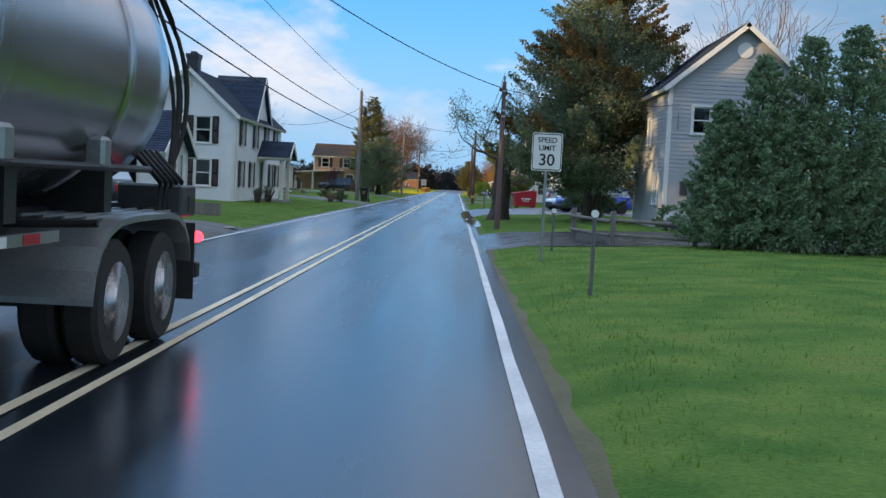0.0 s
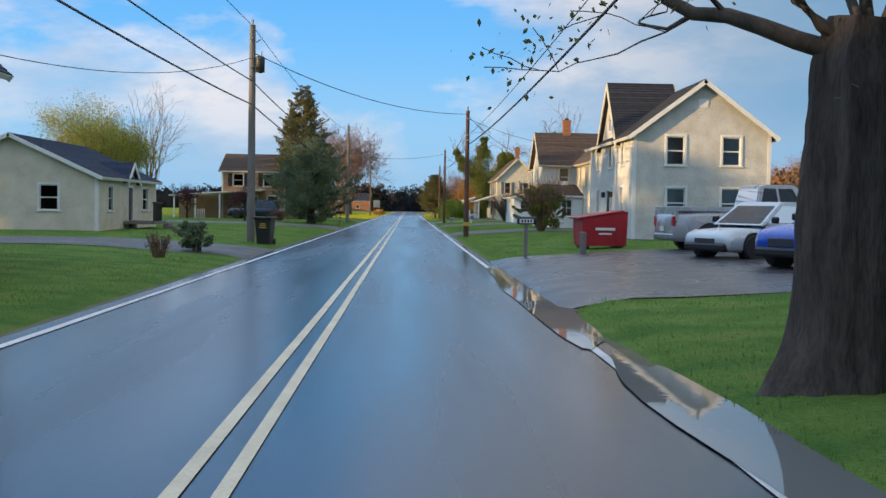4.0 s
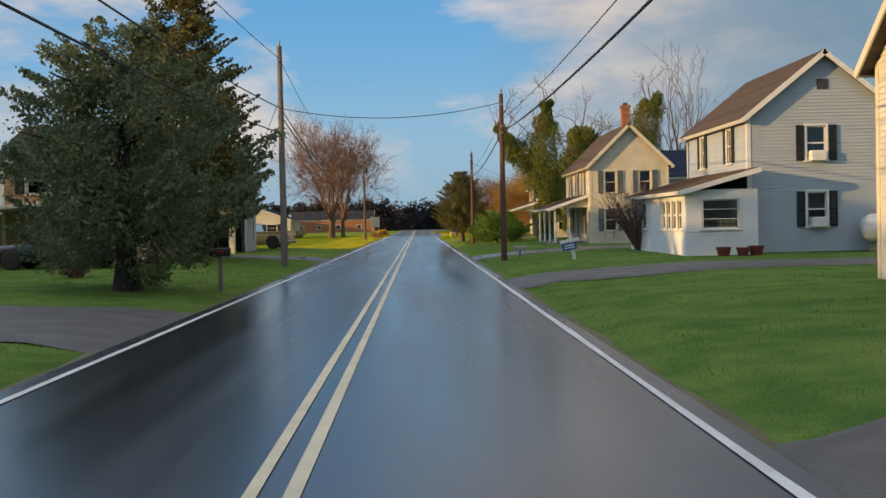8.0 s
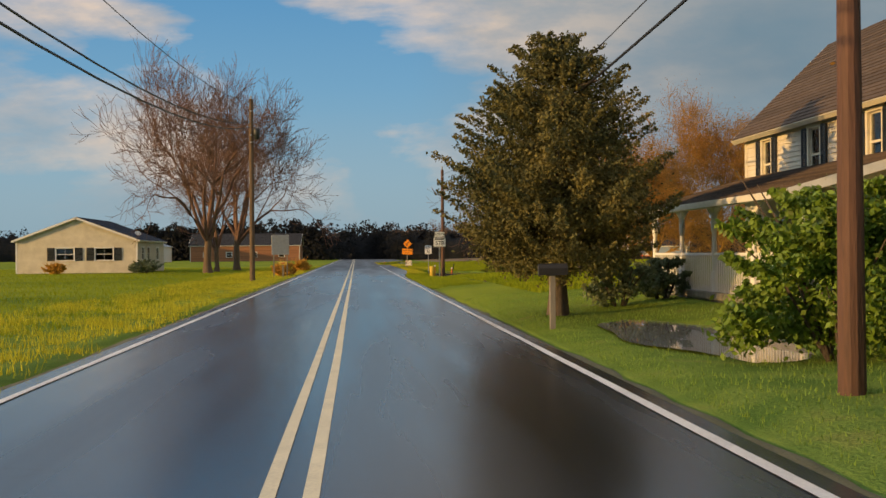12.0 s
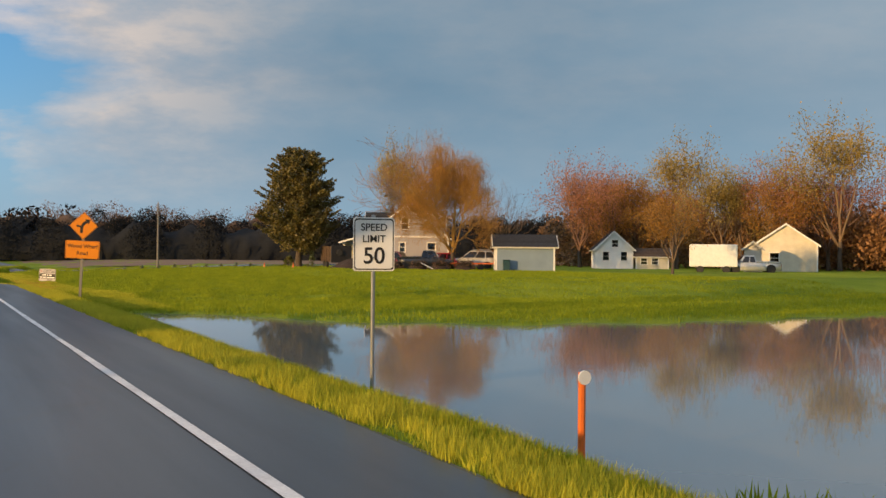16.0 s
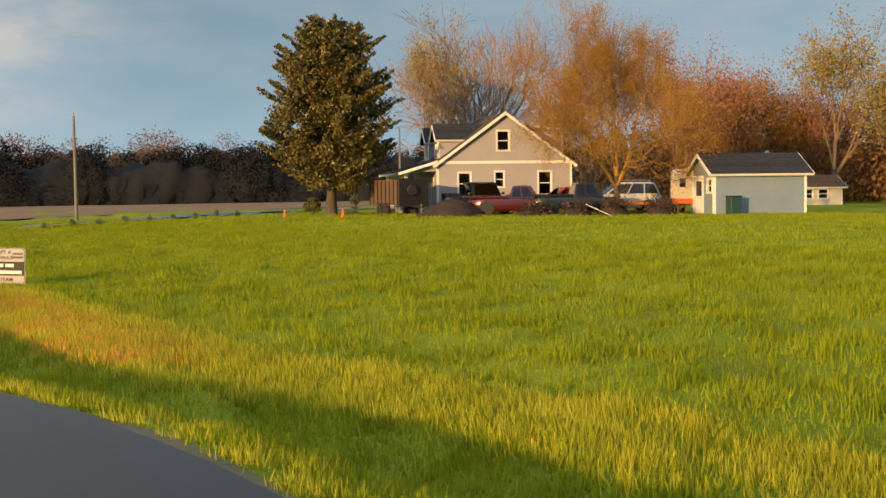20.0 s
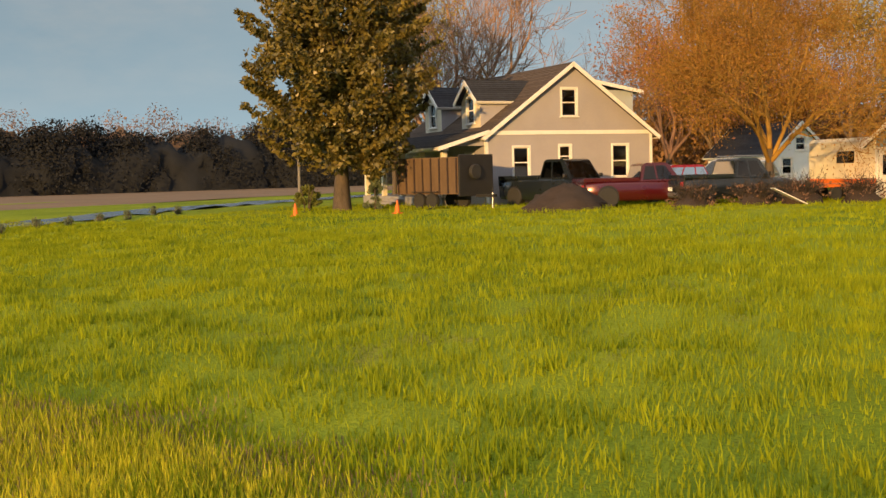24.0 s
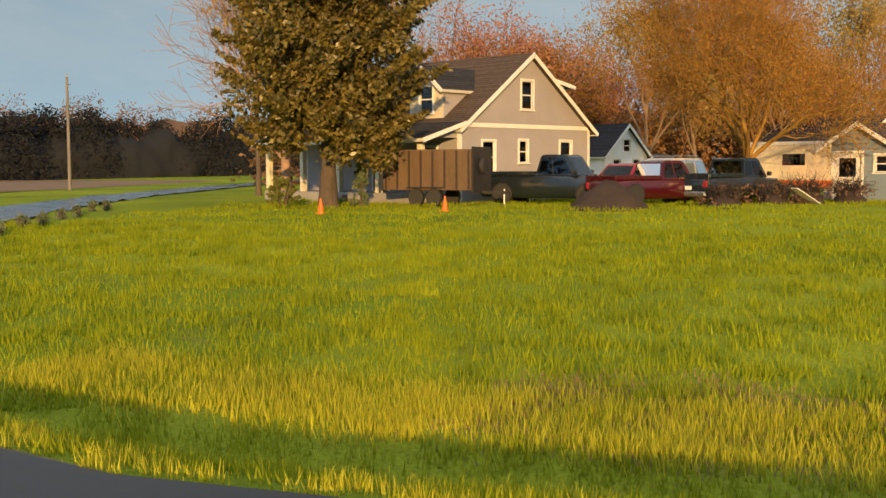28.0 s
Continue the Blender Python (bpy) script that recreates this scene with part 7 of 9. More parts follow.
def wheelie_bin(x, y):
    t = thing("wheelie_bin", "black wheeled rubbish bin beside the utility pole", "bin", pose(x, y, gz(x, y), 0, 0, -8))
    V, F = [], []
    for z, w, d in ((0.02, 0.24, 0.25), (0.9, 0.30, 0.34), (0.96, 0.33, 0.37)):
        V += [(-w, -d, z), (w, -d, z), (w, d, z), (-w, d, z)]
    for i in range(2):
        for k in range(4):
            F.append((4 * i + k, 4 * i + (k + 1) % 4, 4 * i + 4 + (k + 1) % 4, 4 * i + 4 + k))
    F += [(3, 2, 1, 0), (8, 9, 10, 11)]
    hang("body", mesh_of("body", V, F, BLACK), t)
    part("lid", box(-0.34, 0.34, -0.42, 0.38, 0.965, 1.03, 0.02), BLACK, t)
    part("handle", rod((-0.28, 0.42, 0.95), (0.28, 0.42, 0.95), 0.02), BLACK, t)
    for s in (-1, 1):
        part("wheel", rod((s * 0.25, 0.3, 0.1), (s * 0.31, 0.3, 0.1), 0.11, n=14), RUBBER, t)
    for k in range(3):
        part("lettering_bar", box(-0.14 + 0.02 * k, 0.14 - 0.02 * k, -0.345, -0.335, 0.62 + k * 0.07, 0.65 + k * 0.07, 0, pose(0, 0.0, 0, 0, 0, 0)), YELLOW_PLASTIC, t)


wheelie_bin(-4.25, 84.8)
SL = rect(0.61, 0.762)
road_sign("white speed limit sign reading 30 on a steel post", pose(4.42, 24.3, gz(4.42, 24.3)), [(SL, 1.82, WHITE_SHEET, BLACK, 0.045, [("SPEED", 0, 0.615, 0.145), ("LIMIT", 0, 0.455, 0.145), ("30", 0, 0.21, 0.33)])], 2.5)


def marker(x, y, h, label, m=POST_GREY, r=0.03, top=WHITE_SHEET, rr=0.055):
    t = thing("marker_post", label, "marker post", pose(x, y, gz(x, y)), "roadside markers")
    part("post", rod((0, 0, -0.3), (0, 0, h), r, n=8), m, t)
    if top is not None:
        part("reflector", rod((0, -r - 0.02, h - 0.05), (0, -r - 0.002, h - 0.05), rr, n=16), top, t, "round pale reflector")
    return t


marker(4.57, 17.3, 1.18, "thin grey post with a round reflector")
marker(4.95, 27.9, 1.0, "thin grey post with a round reflector")
fence = thing("rail_fence", "weathered split-rail wooden fence", "fence", pose(5.9, 29.6, gz(5.9, 29.6)))
fx = [(0, 2.6), (0.7, 0), (2.7, -0.3), (4.7, -0.6)]
for x, y in fx:
    part("post", box(x - 0.06, x + 0.06, y - 0.06, y + 0.06, -0.3, 0.92, 0.01), POST_WOOD, fence)
for a, b in ((0, 1), (1, 2), (2, 3)):
    for z in (0.34, 0.70):
        p, q = fx[a], fx[b]
        part("rail", rod((p[0] * 1.0 - 0.1, p[1], z), (q[0] + 0.1, q[1], z - 0.05), 0.045, 0.04, 6), POST_WOOD, fence)
mailbox("black mailbox with a number plate on a wooden post", 4.5, 75.0, gz(4.5, 75), 90)
pst = thing("wooden_post", "short weathered wooden post in the lawn", "post", pose(6.3, 75.9, gz(6.3, 75.9)))
part("post", box(-0.09, 0.09, -0.09, 0.09, -0.3, 0.68, 0.02), POST_WOOD, pst)
mailbox("dark mailbox in the shade of the cedar", -4.15, 128.6, gz(-4.15, 128.6), -90, plate=False, h=0.9)
mailbox("pale weathered mailbox beside the utility pole", 5.15, 145.7, gz(5.15, 145.7), 90, CONCRETE, False, h=0.30)
mailbox("dark mailbox at the foot of the cedar", 4.05, 190.6, gz(4.05, 190.6), 90, plate=False)
mailbox("dull yellow mailbox on a wooden post", -4.3, 242.2, gz(-4.3, 242.2), -90, YELLOW_PLASTIC, False, h=0.85)
ct = thing("cross_sign", "leaning white wooden cross with a blue yard sign", "yard sign", pose(6.7, 140.6, gz(6.7, 140.6), 0, -10, 0))
part("upright", box(-0.06, 0.06, -0.03, 0.03, -0.2, 1.15, 0.005), TRIM, ct)
part("crossbar", box(-0.42, 0.30, -0.05, 0.0, 0.66, 0.78, 0.005), TRIM, ct)
bs = part("blue_sign", box(-0.38, 0.16, -0.08, -0.06, 0.38, 0.64), BLUE_SIGN, ct, "small blue sign with pale lettering bars")
for k in range(2):
    part("lettering_bar", box(-0.30, 0.08, -0.086, -0.0805, 0.45 + k * 0.09, 0.49 + k * 0.09), WHITE_SHEET, bs)
pt = thing("propane_tank", "white horizontal propane tank beside the house", "tank", pose(17.6, 138.2, gz(17.6, 138.2)))
V, F = spun([(0.05, -1.15), (0.36, -1.10), (0.50, -0.85), (0.50, 0.85), (0.36, 1.10), (0.05, 1.15)], 24, "Y")
hang("tank", mesh_of("tank", V, F, TRIM, True), pt, "", pose(0, 0, 0.82, 0, 0, 90))
part("dome", rod((0, 0, 1.28), (0, 0, 1.48), 0.14, 0.12, 14), TRIM, pt)
for x in (-0.7, 0.7):
    part("saddle", box(x - 0.06, x + 0.06, -0.32, 0.32, 0.0, 0.45), CONCRETE, pt)
for x, y, s in ((11.2, 136.9, 0.24), (11.8, 136.7, 0.22), (12.3, 136.9, 0.25)):
    V, F = spun([(s * 0.75, 0), (s, s * 1.1), (s * 1.06, s * 1.12), (s * 1.06, s * 1.3), (s * 0.9, s * 1.3), (s * 0.85, s * 1.1)], 16)
    q = tagged(new("flower_pot", mesh_of("flower_pot", V, F, WEATHERED_TUB)), "empty dull red plastic tub beside the sun room", "flower pot", "tubs by the sun room")
    q.location = (x, y, gz(x, y))
ww_ = thing("wagon_wheel", "dark iron wagon wheel leaning against the porch", "wagon wheel", pose(-8.6, 38.85, gz(-8.6, 38.9), 12, 0, 0))
bm = bmesh.new()
V, F = spun([(0.42, -0.03), (0.46, -0.03), (0.46, 0.03), (0.42, 0.03), (0.42, -0.03)], 28, "Y")
hang("rim", mesh_of("rim", V, F[:-2], DARK_BARK), ww_, "", pose(0, 0, 0.46))
for k in range(10):
    a = 6.283 * k / 10
    part("spoke", rod((0.04 * math.cos(a), 0, 0.46 + 0.04 * math.sin(a)), (0.43 * math.cos(a), 0, 0.46 + 0.43 * math.sin(a)), 0.018, n=5), DARK_BARK, ww_)
part("hub", rod((0, -0.07, 0.46), (0, 0.07, 0.46), 0.07), DARK_BARK, ww_)
for k, x in enumerate((-7.1, -5.9)):
    pl = thing("planter", "low grey wooden planter box in front of the porch", "planter", pose(x, 39.4, gz(x, 39.4)), "porch planters")
    for a in ((-0.5, 0.5, -0.25, -0.2), (-0.5, 0.5, 0.2, 0.25), (-0.5, -0.45, -0.2, 0.2), (0.45, 0.5, -0.2, 0.2)):
        part("board", box(*a, -0.05, 0.42), POST_WOOD, pl)
    part("soil", box(-0.45, 0.45, -0.2, 0.2, 0.3, 0.35), SOIL, pl)
bb = thing("storage_box", "pale concrete block beside the field", "box", pose(-21.5, 231.5, gz(-21.5, 231.5)))
part("block", box(-1.1, 1.1, -0.6, 0.6, -0.1, 0.75, 0.04), CONCRETE, bb)
part("cap", box(-1.15, 1.15, -0.65, 0.65, 0.752, 0.84, 0.02), CONCRETE, bb)
tr_ = thing("garden_tractor", "small dark red garden tractor in the grass", "garden tractor", pose(-12.6, 176.5, gz(-12.6, 176.5), 0, 0, 20))
part("hood", box(0.0, 0.75, -0.22, 0.22, 0.35, 0.75, 0.05), RED_PAINT, tr_)
part("seat", box(-0.55, -0.15, -0.2, 0.2, 0.60, 0.95, 0.06), BLACK, tr_)
part("deck", box(-0.6, 0.3, -0.35, 0.35, 0.28, 0.4, 0.03), RED_PAINT, tr_)
part("steering_wheel", rod((-0.02, 0, 0.9), (0.02, 0, 0.93), 0.16, n=14), BLACK, tr_)
for x, r_ in ((-0.4, 0.28), (0.55, 0.2)):
    for s in (-1, 1):
        wheel(tr_, x, s * 0.36, r_, 0.18, YELLOW_PLASTIC, 0, s)
gs = thing("sign_back", "bare grey back of a large road sign", "road sign", pose(-4.75, 246.5, gz(-4.7, 246.5)))
part("panel", box(-0.6, 0.6, -0.03, 0.0, 1.55, 2.9, 0.01), STEEL, gs)
for x in (-0.45, 0.45):
    part("post", box(x - 0.04, x + 0.04, 0.001, 0.08, -0.3, 2.95), POST_WOOD, gs)

# ---- poles and cables ----
utility_pole("tall grey wooden utility pole at the roadside", -5.5, 23.6, gz(-5.5, 23.6), 9.6, POLE_GREY, r0=0.17)
utility_pole("tall grey utility pole with a transformer", -4.95, 86.0, gz(-4.95, 86.0), 8.3, POLE_GREY, transformer=True, r0=0.17)
utility_pole("grey utility pole near the garage", -4.5, 145.0, gz(-4.5, 145), 8.9, POLE_GREY, arm=False, r0=0.15)
utility_pole("sunlit tan utility pole beside the field", -5.5, 234.0, gz(-5.5, 234), 10.5, PALE_BARK, transformer=True, r0=0.16)
utility_pole("short reddish-brown utility pole on the lawn", 4.15, 41.3, gz(4.15, 41.3), 5.25, POLE_ROSE, r0=0.108)
utility_pole("dark brown utility pole with crossarm", 4.1, 100.2, gz(4.1, 100.2), 6.5, POLE_BROWN, arm=False, guard=True, r0=0.14)
utility_pole("dark brown utility pole with side cables", 4.4, 144.4, gz(4.4, 144.4), 6.7, POLE_BROWN, r0=0.13)
utility_pole("reddish brown utility pole beside the shrubs", 4.95, 180.2, gz(4.95, 180.2), 6.6, POLE_BROWN, r0=0.13)
utility_pole("reddish brown utility pole with a street lamp", 5.85, 238.8, gz(5.85, 238.8), 6.8, POLE_BROWN, r0=0.13, lamp=5.0)
for a, b, zs, sag in (((-5.5, 23.6), (-4.95, 86), ((9.3, 8.4, 0.012), (6.7, 6.3, 0.022), (5.9, 5.4, 0.026)), 0.5), ((-4.95, 86), (-4.5, 145), ((8.4, 8.5, 0.012), (6.3, 6.5, 0.022), (5.4, 5.5, 0.026)), 0.6),
                      ((-4.5, 145), (-5.5, 234), ((8.5, 10.2, 0.012), (6.5, 9.1, 0.022), (6.2, 8.8, 0.026)), 2.4)):
    for z0, z1, rr in zs:
        cable("black overhead cable strung between utility poles", (*a, z0), (*b, z1), sag, rr)
cable("black power cable running back from the roadside pole", (-5.5, 23.6, 9.3), (-5.7, -40, 9.4), 1.0)
cable("thick black telephone cable running back from the pole", (-5.5, 23.6, 6.7), (-5.7, -40, 6.8), 0.8, 0.022)
cable("thick black telephone cable running back from the pole", (-5.5, 23.6, 5.9), (-5.7, -40, 6.0), 0.8, 0.026)
for a, b, z0, z1, sag in (((4.15, 41.3), (4.1, 100.2), 5.1, 4.8, 0.4), ((4.1, 100.2), (4.4, 144.4), 4.8, 5.3, 0.35), ((4.4, 144.4), (4.95, 180.2), 5.3, 5.1, 0.3), ((4.95, 180.2), (5.85, 238.8), 5.1, 5.9, 0.6)):
    cable("thick black cable strung along the shorter poles", (*a, z0), (*b, z1), sag, 0.024)
    cable("thin black cable strung along the shorter poles", (*a, z0 + 0.55), (*b, z1 + 0.5), sag, 0.010)
cable("sagging black cable crossing over the road", (-4.95, 86.0, 7.4), (4.1, 100.2, 6.4), 0.6, 0.018)
cable("sagging black cable crossing over the road", (-4.5, 145.0, 6.5), (4.4, 144.4, 6.5), 0.5, 0.018)
cable("cable crossing over the road to the short pole", (-5.5, 23.6, 8.8), (4.15, 41.3, 5.1), 0.7, 0.016)
cable("service cable to the tall white farmhouse", (4.1, 100.2, 6.2), (10.2, 96.5, 4.6), 0.4)
cable("service cable to the cream farmhouse", (4.1, 100.2, 6.3), (10.2, 117.5, 5.0), 0.6)
cable("service cable to the porch house", (4.4, 144.4, 6.3), (11.0, 161.3, 5.0), 0.6)
cable("service cable to the old farmhouse", (4.75, 180.2, 6.2), (11.3, 189.0, 4.8), 0.4)
cable("service cable to the garage", (-4.5, 145.0, 7.0), (-9.6, 160.6, 3.0), 0.6)
cable("service cable to the large white farmhouse", (-4.95, 86.0, 7.2), (-8.1, 68.2, 4.8), 0.5)
cable("service cable to the grey house", (4.15, 41.3, 5.1), (10.5, 41.9, 4.9), 0.3)

# ---- trees and shrubs of the village ----
r_ = np.random.default_rng(11)
for k, (x, y, h, w) in enumerate(((9.0, 28.7, 3.5, 0.9), (9.9, 28.6, 4.6, 1.2), (11.1, 29.0, 5.2, 1.3), (12.4, 29.6, 5.6, 1.4), (13.7, 30.4, 6.2, 1.4), (15.0, 31.2, 6.6, 1.5), (16.4, 31.6, 6.4, 1.5))):
    m = leafy_meshes(100 + k, h, 0.1, lambda q, w=w: w * (1.02 - q) ** 0.75 + 0.1, HEDGE_LEAF, BARK, 26000, 0.046, 0.10, 190, limbs=False, hollow=0.6)
    plant("arborvitae", "dense green arborvitae in a tall hedge", "tree", m, pose(x, y, gz(x, y)), group="tall hedge")
# bronze leaves high in the crown carry the low sunlight in their colour
m = leafy_meshes(120, 10.8, 1.45, lambda q: 4.6 * (1.05 - q) ** 0.6 * (0.66 + min(q * 3, 0.34)), CEDAR_LEAF, BARK, 110000, 0.06, 0.19, 130, CEDAR_SUNLIT, 52000, lambda P: (P[:, 2] > 3.6) & (np.sin(P[:, 2] * 1.2 + P[:, 0] * 1.1 + 1.5) > -0.25))
for nm_, me_ in m[1:]:
    me_.transform(pose(0.45, 0, 0))
g = Grower(121)
g.tube([Vector(p) for p in ((0.42, -0.1, -0.15), (0.40, -0.08, 1.2), (0.30, 0, 3.0), (0.25, 0, 6.0))], [0.22, 0.15, 0.12, 0.05], 10)
m.append(("trunk", mesh_of("trunk", [tuple(v) for v in g.V], g.F, BARK, True)))
plant("cedar_tree", "large dark cedar with bronzed sunlit foliage", "tree", m, pose(8.3, 49.4, gz(8.3, 49.4)))
st = thing("old_tree", "old tree with a massive stump-like trunk and sparse leaves", "tree", pose(4.6, 52.4, gz(4.6, 52.4)))
g = Grower(130)
g.tube([Vector((0.02 + 0.07 * z + 0.03 * math.sin(2.1 * z), 0.02 * math.sin(3 * z), z)) for z in np.linspace(-0.2, 3.0, 27)], [0.40 + 0.16 * math.exp(-(z + 0.2) * 3.2) - 0.012 * z - 0.20 * max(0.0, z - 2.6) for z in np.linspace(-0.2, 3.0, 27)], 40)
rk = np.random.default_rng(133)
ph = rk.uniform(0, 6.28, 6)
for k, v in enumerate(g.V):
    a, z = 2 * math.pi * (k % 40) / 40, v.z
    q = 1 + 0.07 * math.sin(3 * a + ph[0] + 0.8 * z) + 0.05 * math.sin(7 * a + ph[1] + 0.5 * math.sin(3 * z)) + 0.045 * math.sin(13 * a + ph[2] + 1.6 * math.sin(2.3 * z)) + rk.normal(0, 0.018) + 0.06 * math.sin(4.1 * z + 2 * a + ph[3])
    cx, cy = 0.02 + 0.07 * z + 0.03 * math.sin(2.1 * z), 0.02 * math.sin(3 * z)
    v.x, v.y = cx + (v.x - cx) * q, cy + (v.y - cy) * q
hang("trunk", mesh_of("trunk", [tuple(v) for v in g.V], g.F, RUGGED_BARK, True), st)
g = Grower(131)
for p, d, ln, rr in (((-0.05, 0, 2.75), (-1, -0.1, 0.42), 1.55, 0.085), ((0.36, 0, 2.75), (0.20, 0.1, 1), 1.75, 0.12), ((0.46, 0, 2.3), (0.8, -0.2, 0.7), 0.7, 0.07), ((0.2, 0, 2.85), (-0.25, 0.3, 1), 1.3, 0.05), ((0.05, 0, 2.8), (-0.8, -0.4, 0.9), 1.4, 0.06), ((0.3, 0.1, 2.8), (0.05, 0.5, 1), 1.3, 0.06)):
    g.limb(Vector(p), Vector(d), ln, rr, 1, 5, 2, 0.75, 0.02, 0.20)
hang("branchwork", np_mesh("branchwork", np.array([tuple(v) for v in g.V]), np.array(g.F), BARK, True), st)
rr_ = np.random.default_rng(132)
T = np.array([tuple(v) for v in g.tips])
BV, BF = leaf_quads(rr_, T[rr_.integers(0, len(T), 5200)] + rr_.normal(0, 0.13, (5200, 3)) - np.array([0, 0, 0.06]), 0.036)
hang("leaves", np_mesh("leaves", BV, BF, WILLOW_LEAF), st, "sparse small spring leaves")


def shrub(label, x, y, w, h, leaf=CEDAR_LEAF, bark=BARK, n=2600, size=0.07, seed=0, twiggy=0, category="shrub", lumps=18):
    return plant("shrub", label, category, shrub_meshes(seed + int(x * 7 + y * 13) % 997, w, h, leaf, bark, n, size, lumps, twiggy), pose(x, y, gz(x, y)))


shrub("large dark rounded evergreen shrub beside the parked cars", 9.2, 58.2, 3.3, 2.2, CEDAR_LEAF, BARK, 14000, 0.06)
shrub("small shrub at the corner of the grey house", 10.2, 40.8, 1.1, 0.9, HEDGE_LEAF, BARK, 1200)
shrub("green and tan forsythia bush on the lawn", 8.4, 103.6, 3.3, 2.6, WILLOW_LEAF, TAN_TWIG, 15000, 0.042, 3, 150)
shrub("tall twiggy bush against the white farmhouse", 11.4, 101.2, 1.6, 3.4, WILLOW_LEAF, TAN_TWIG, 500, 0.05, 4, 50)
shrub("bare reddish brown bush in front of the sun room", 10.2, 145.9, 3.7, 2.3, RED_TWIG, RED_TWIG, 900, 0.03, 5, 110)
shrub("large bright green laurel bush by the roadside pole", 6.7, 177.9, 3.8, 2.4, BUSH_LEAF, BARK, 30000, 0.052, 6, lumps=40)
shrub("bright green laurel bush in front of the old farmhouse", 6.3, 183.4, 2.8, 2.3, BUSH_LEAF, BARK, 24000, 0.048, 7, lumps=34)
shrub("dark rounded box shrub beside the cedar", 6.5, 195.5, 1.6, 1.1, CEDAR_LEAF, BARK, 2500, 0.06, 8)
shrub("dark rounded box shrub beside the porch", 7.8, 196.5, 1.4, 1.0, CEDAR_LEAF, BARK, 2500, 0.06, 9)
shrub("low round dark shrub on the lawn", -7.5, 86.8, 1.0, 0.6, CEDAR_LEAF, BARK, 1800, 0.05, 10)
shrub("clipped dark topiary shrub near the road", -5.1, 76.0, 0.8, 1.0, CEDAR_LEAF, BARK, 1800, 0.05, 11)
shrub("small leafless shrub on the lawn", -5.4, 72.4, 0.7, 0.6, TAN_TWIG, TAN_TWIG, 200, 0.03, 12, 20)
shrub("low brown shrub in the lawn", -9.4, 133.6, 1.7, 0.8, RED_TWIG, RED_TWIG, 900, 0.05, 13, 30)
shrub("rose bush beside the large white farmhouse", -7.3, 57.0, 0.6, 0.7, HEDGE_LEAF, BARK, 90, 0.035, 14, 14)
shrub("rose bush beside the farmhouse entrance", -7.2, 59.5, 0.7, 0.8, HEDGE_LEAF, BARK, 110, 0.035, 15, 14)
shrub("dark evergreen shrub beside the ranch house", -17.3, 264.5, 2.4, 1.2, CEDAR_LEAF, BARK, 3000, 0.08, 16)
shrub("tuft of tall dry orange grass at the roadside", -4.6, 247.2, 1.5, 1.0, DRY_GRASS, DRY_GRASS, 3500, 0.09, 17, 60, "ornamental grass")
shrub("tuft of tall dry orange grass beside the road", -4.5, 270.5, 1.5, 1.0, DRY_GRASS, DRY_GRASS, 3500, 0.09, 18, 60, "ornamental grass")
shrub("dry orange grass beside the ranch house", -24.5, 264.0, 1.8, 0.9, DRY_GRASS, DRY_GRASS, 2000, 0.09, 19, 40, "ornamental grass")
m = bare_meshes(140, 2.9, 1, DARK_BARK, DARK_BARK, 4, 3, 0.9, 0.25, buds=BUD_PURPLE, nbuds=1800, bud_size=0.05, bud_r=0.12, rad=0.09)
plant("plum_tree", "small purple-leaved plum tree on the lawn", "tree", m, pose(-11.5, 128.6, gz(-11.5, 128.6)))
plant("plum_tree", "small purple-leaved plum tree beside the brick house", "tree", m, pose(-18.0, 139.0, gz(-18, 139), 0, 0, 70), 1.1)
m = leafy_meshes(150, 6.5, 0.3, lambda q: 3.9 * (1.04 - q) ** 0.5 * (0.42 + min(q * 1.7, 0.6)), CEDAR_LEAF, DARK_BARK, 52000, 0.058, 0.30, 70)
plant("cedar_tree", "huge dark feathery cedar beside the road", "tree", m, pose(-6.3, 127.6, gz(-6.3, 127.6)))
m = leafy_meshes(151, 12.4, 2.2, lambda q: 3.2 * (1.03 - q) ** 0.6 * (0.65 + min(q * 2, 0.35)), BRONZE_LEAF, DARK_BARK, 60000, 0.075, 0.26, 150)
plant("cedar_tree", "tall bronzed conical cedar in front of the garage", "tree", m, pose(-8.8, 146.6, gz(-8.8, 146.6)))
m = leafy_meshes(152, 5.2, 1.0, lambda q: 2.2 * math.sqrt(max(0.05, 1 - (2 * q - 1) ** 2)), CEDAR_LEAF, DARK_BARK, 16000, 0.08, 0.16, 50)
plant("evergreen_tree", "dark spreading evergreen beside the garage", "tree", m, pose(-8.8, 153.5, gz(-8.8, 153.5)))
m = leafy_meshes(160, 5.9, 0.9, lambda q: 2.35 * (1.03 - q) ** 0.5 * (0.55 + min(q * 2.2, 0.5)), BRONZE_LEAF, BARK, 130000, 0.038, 0.2, 190)
plant("cedar_tree", "wind-shaped cedar with bronzed foliage at the roadside", "tree", m, pose(4.75, 193.6, gz(4.75, 193.6)))
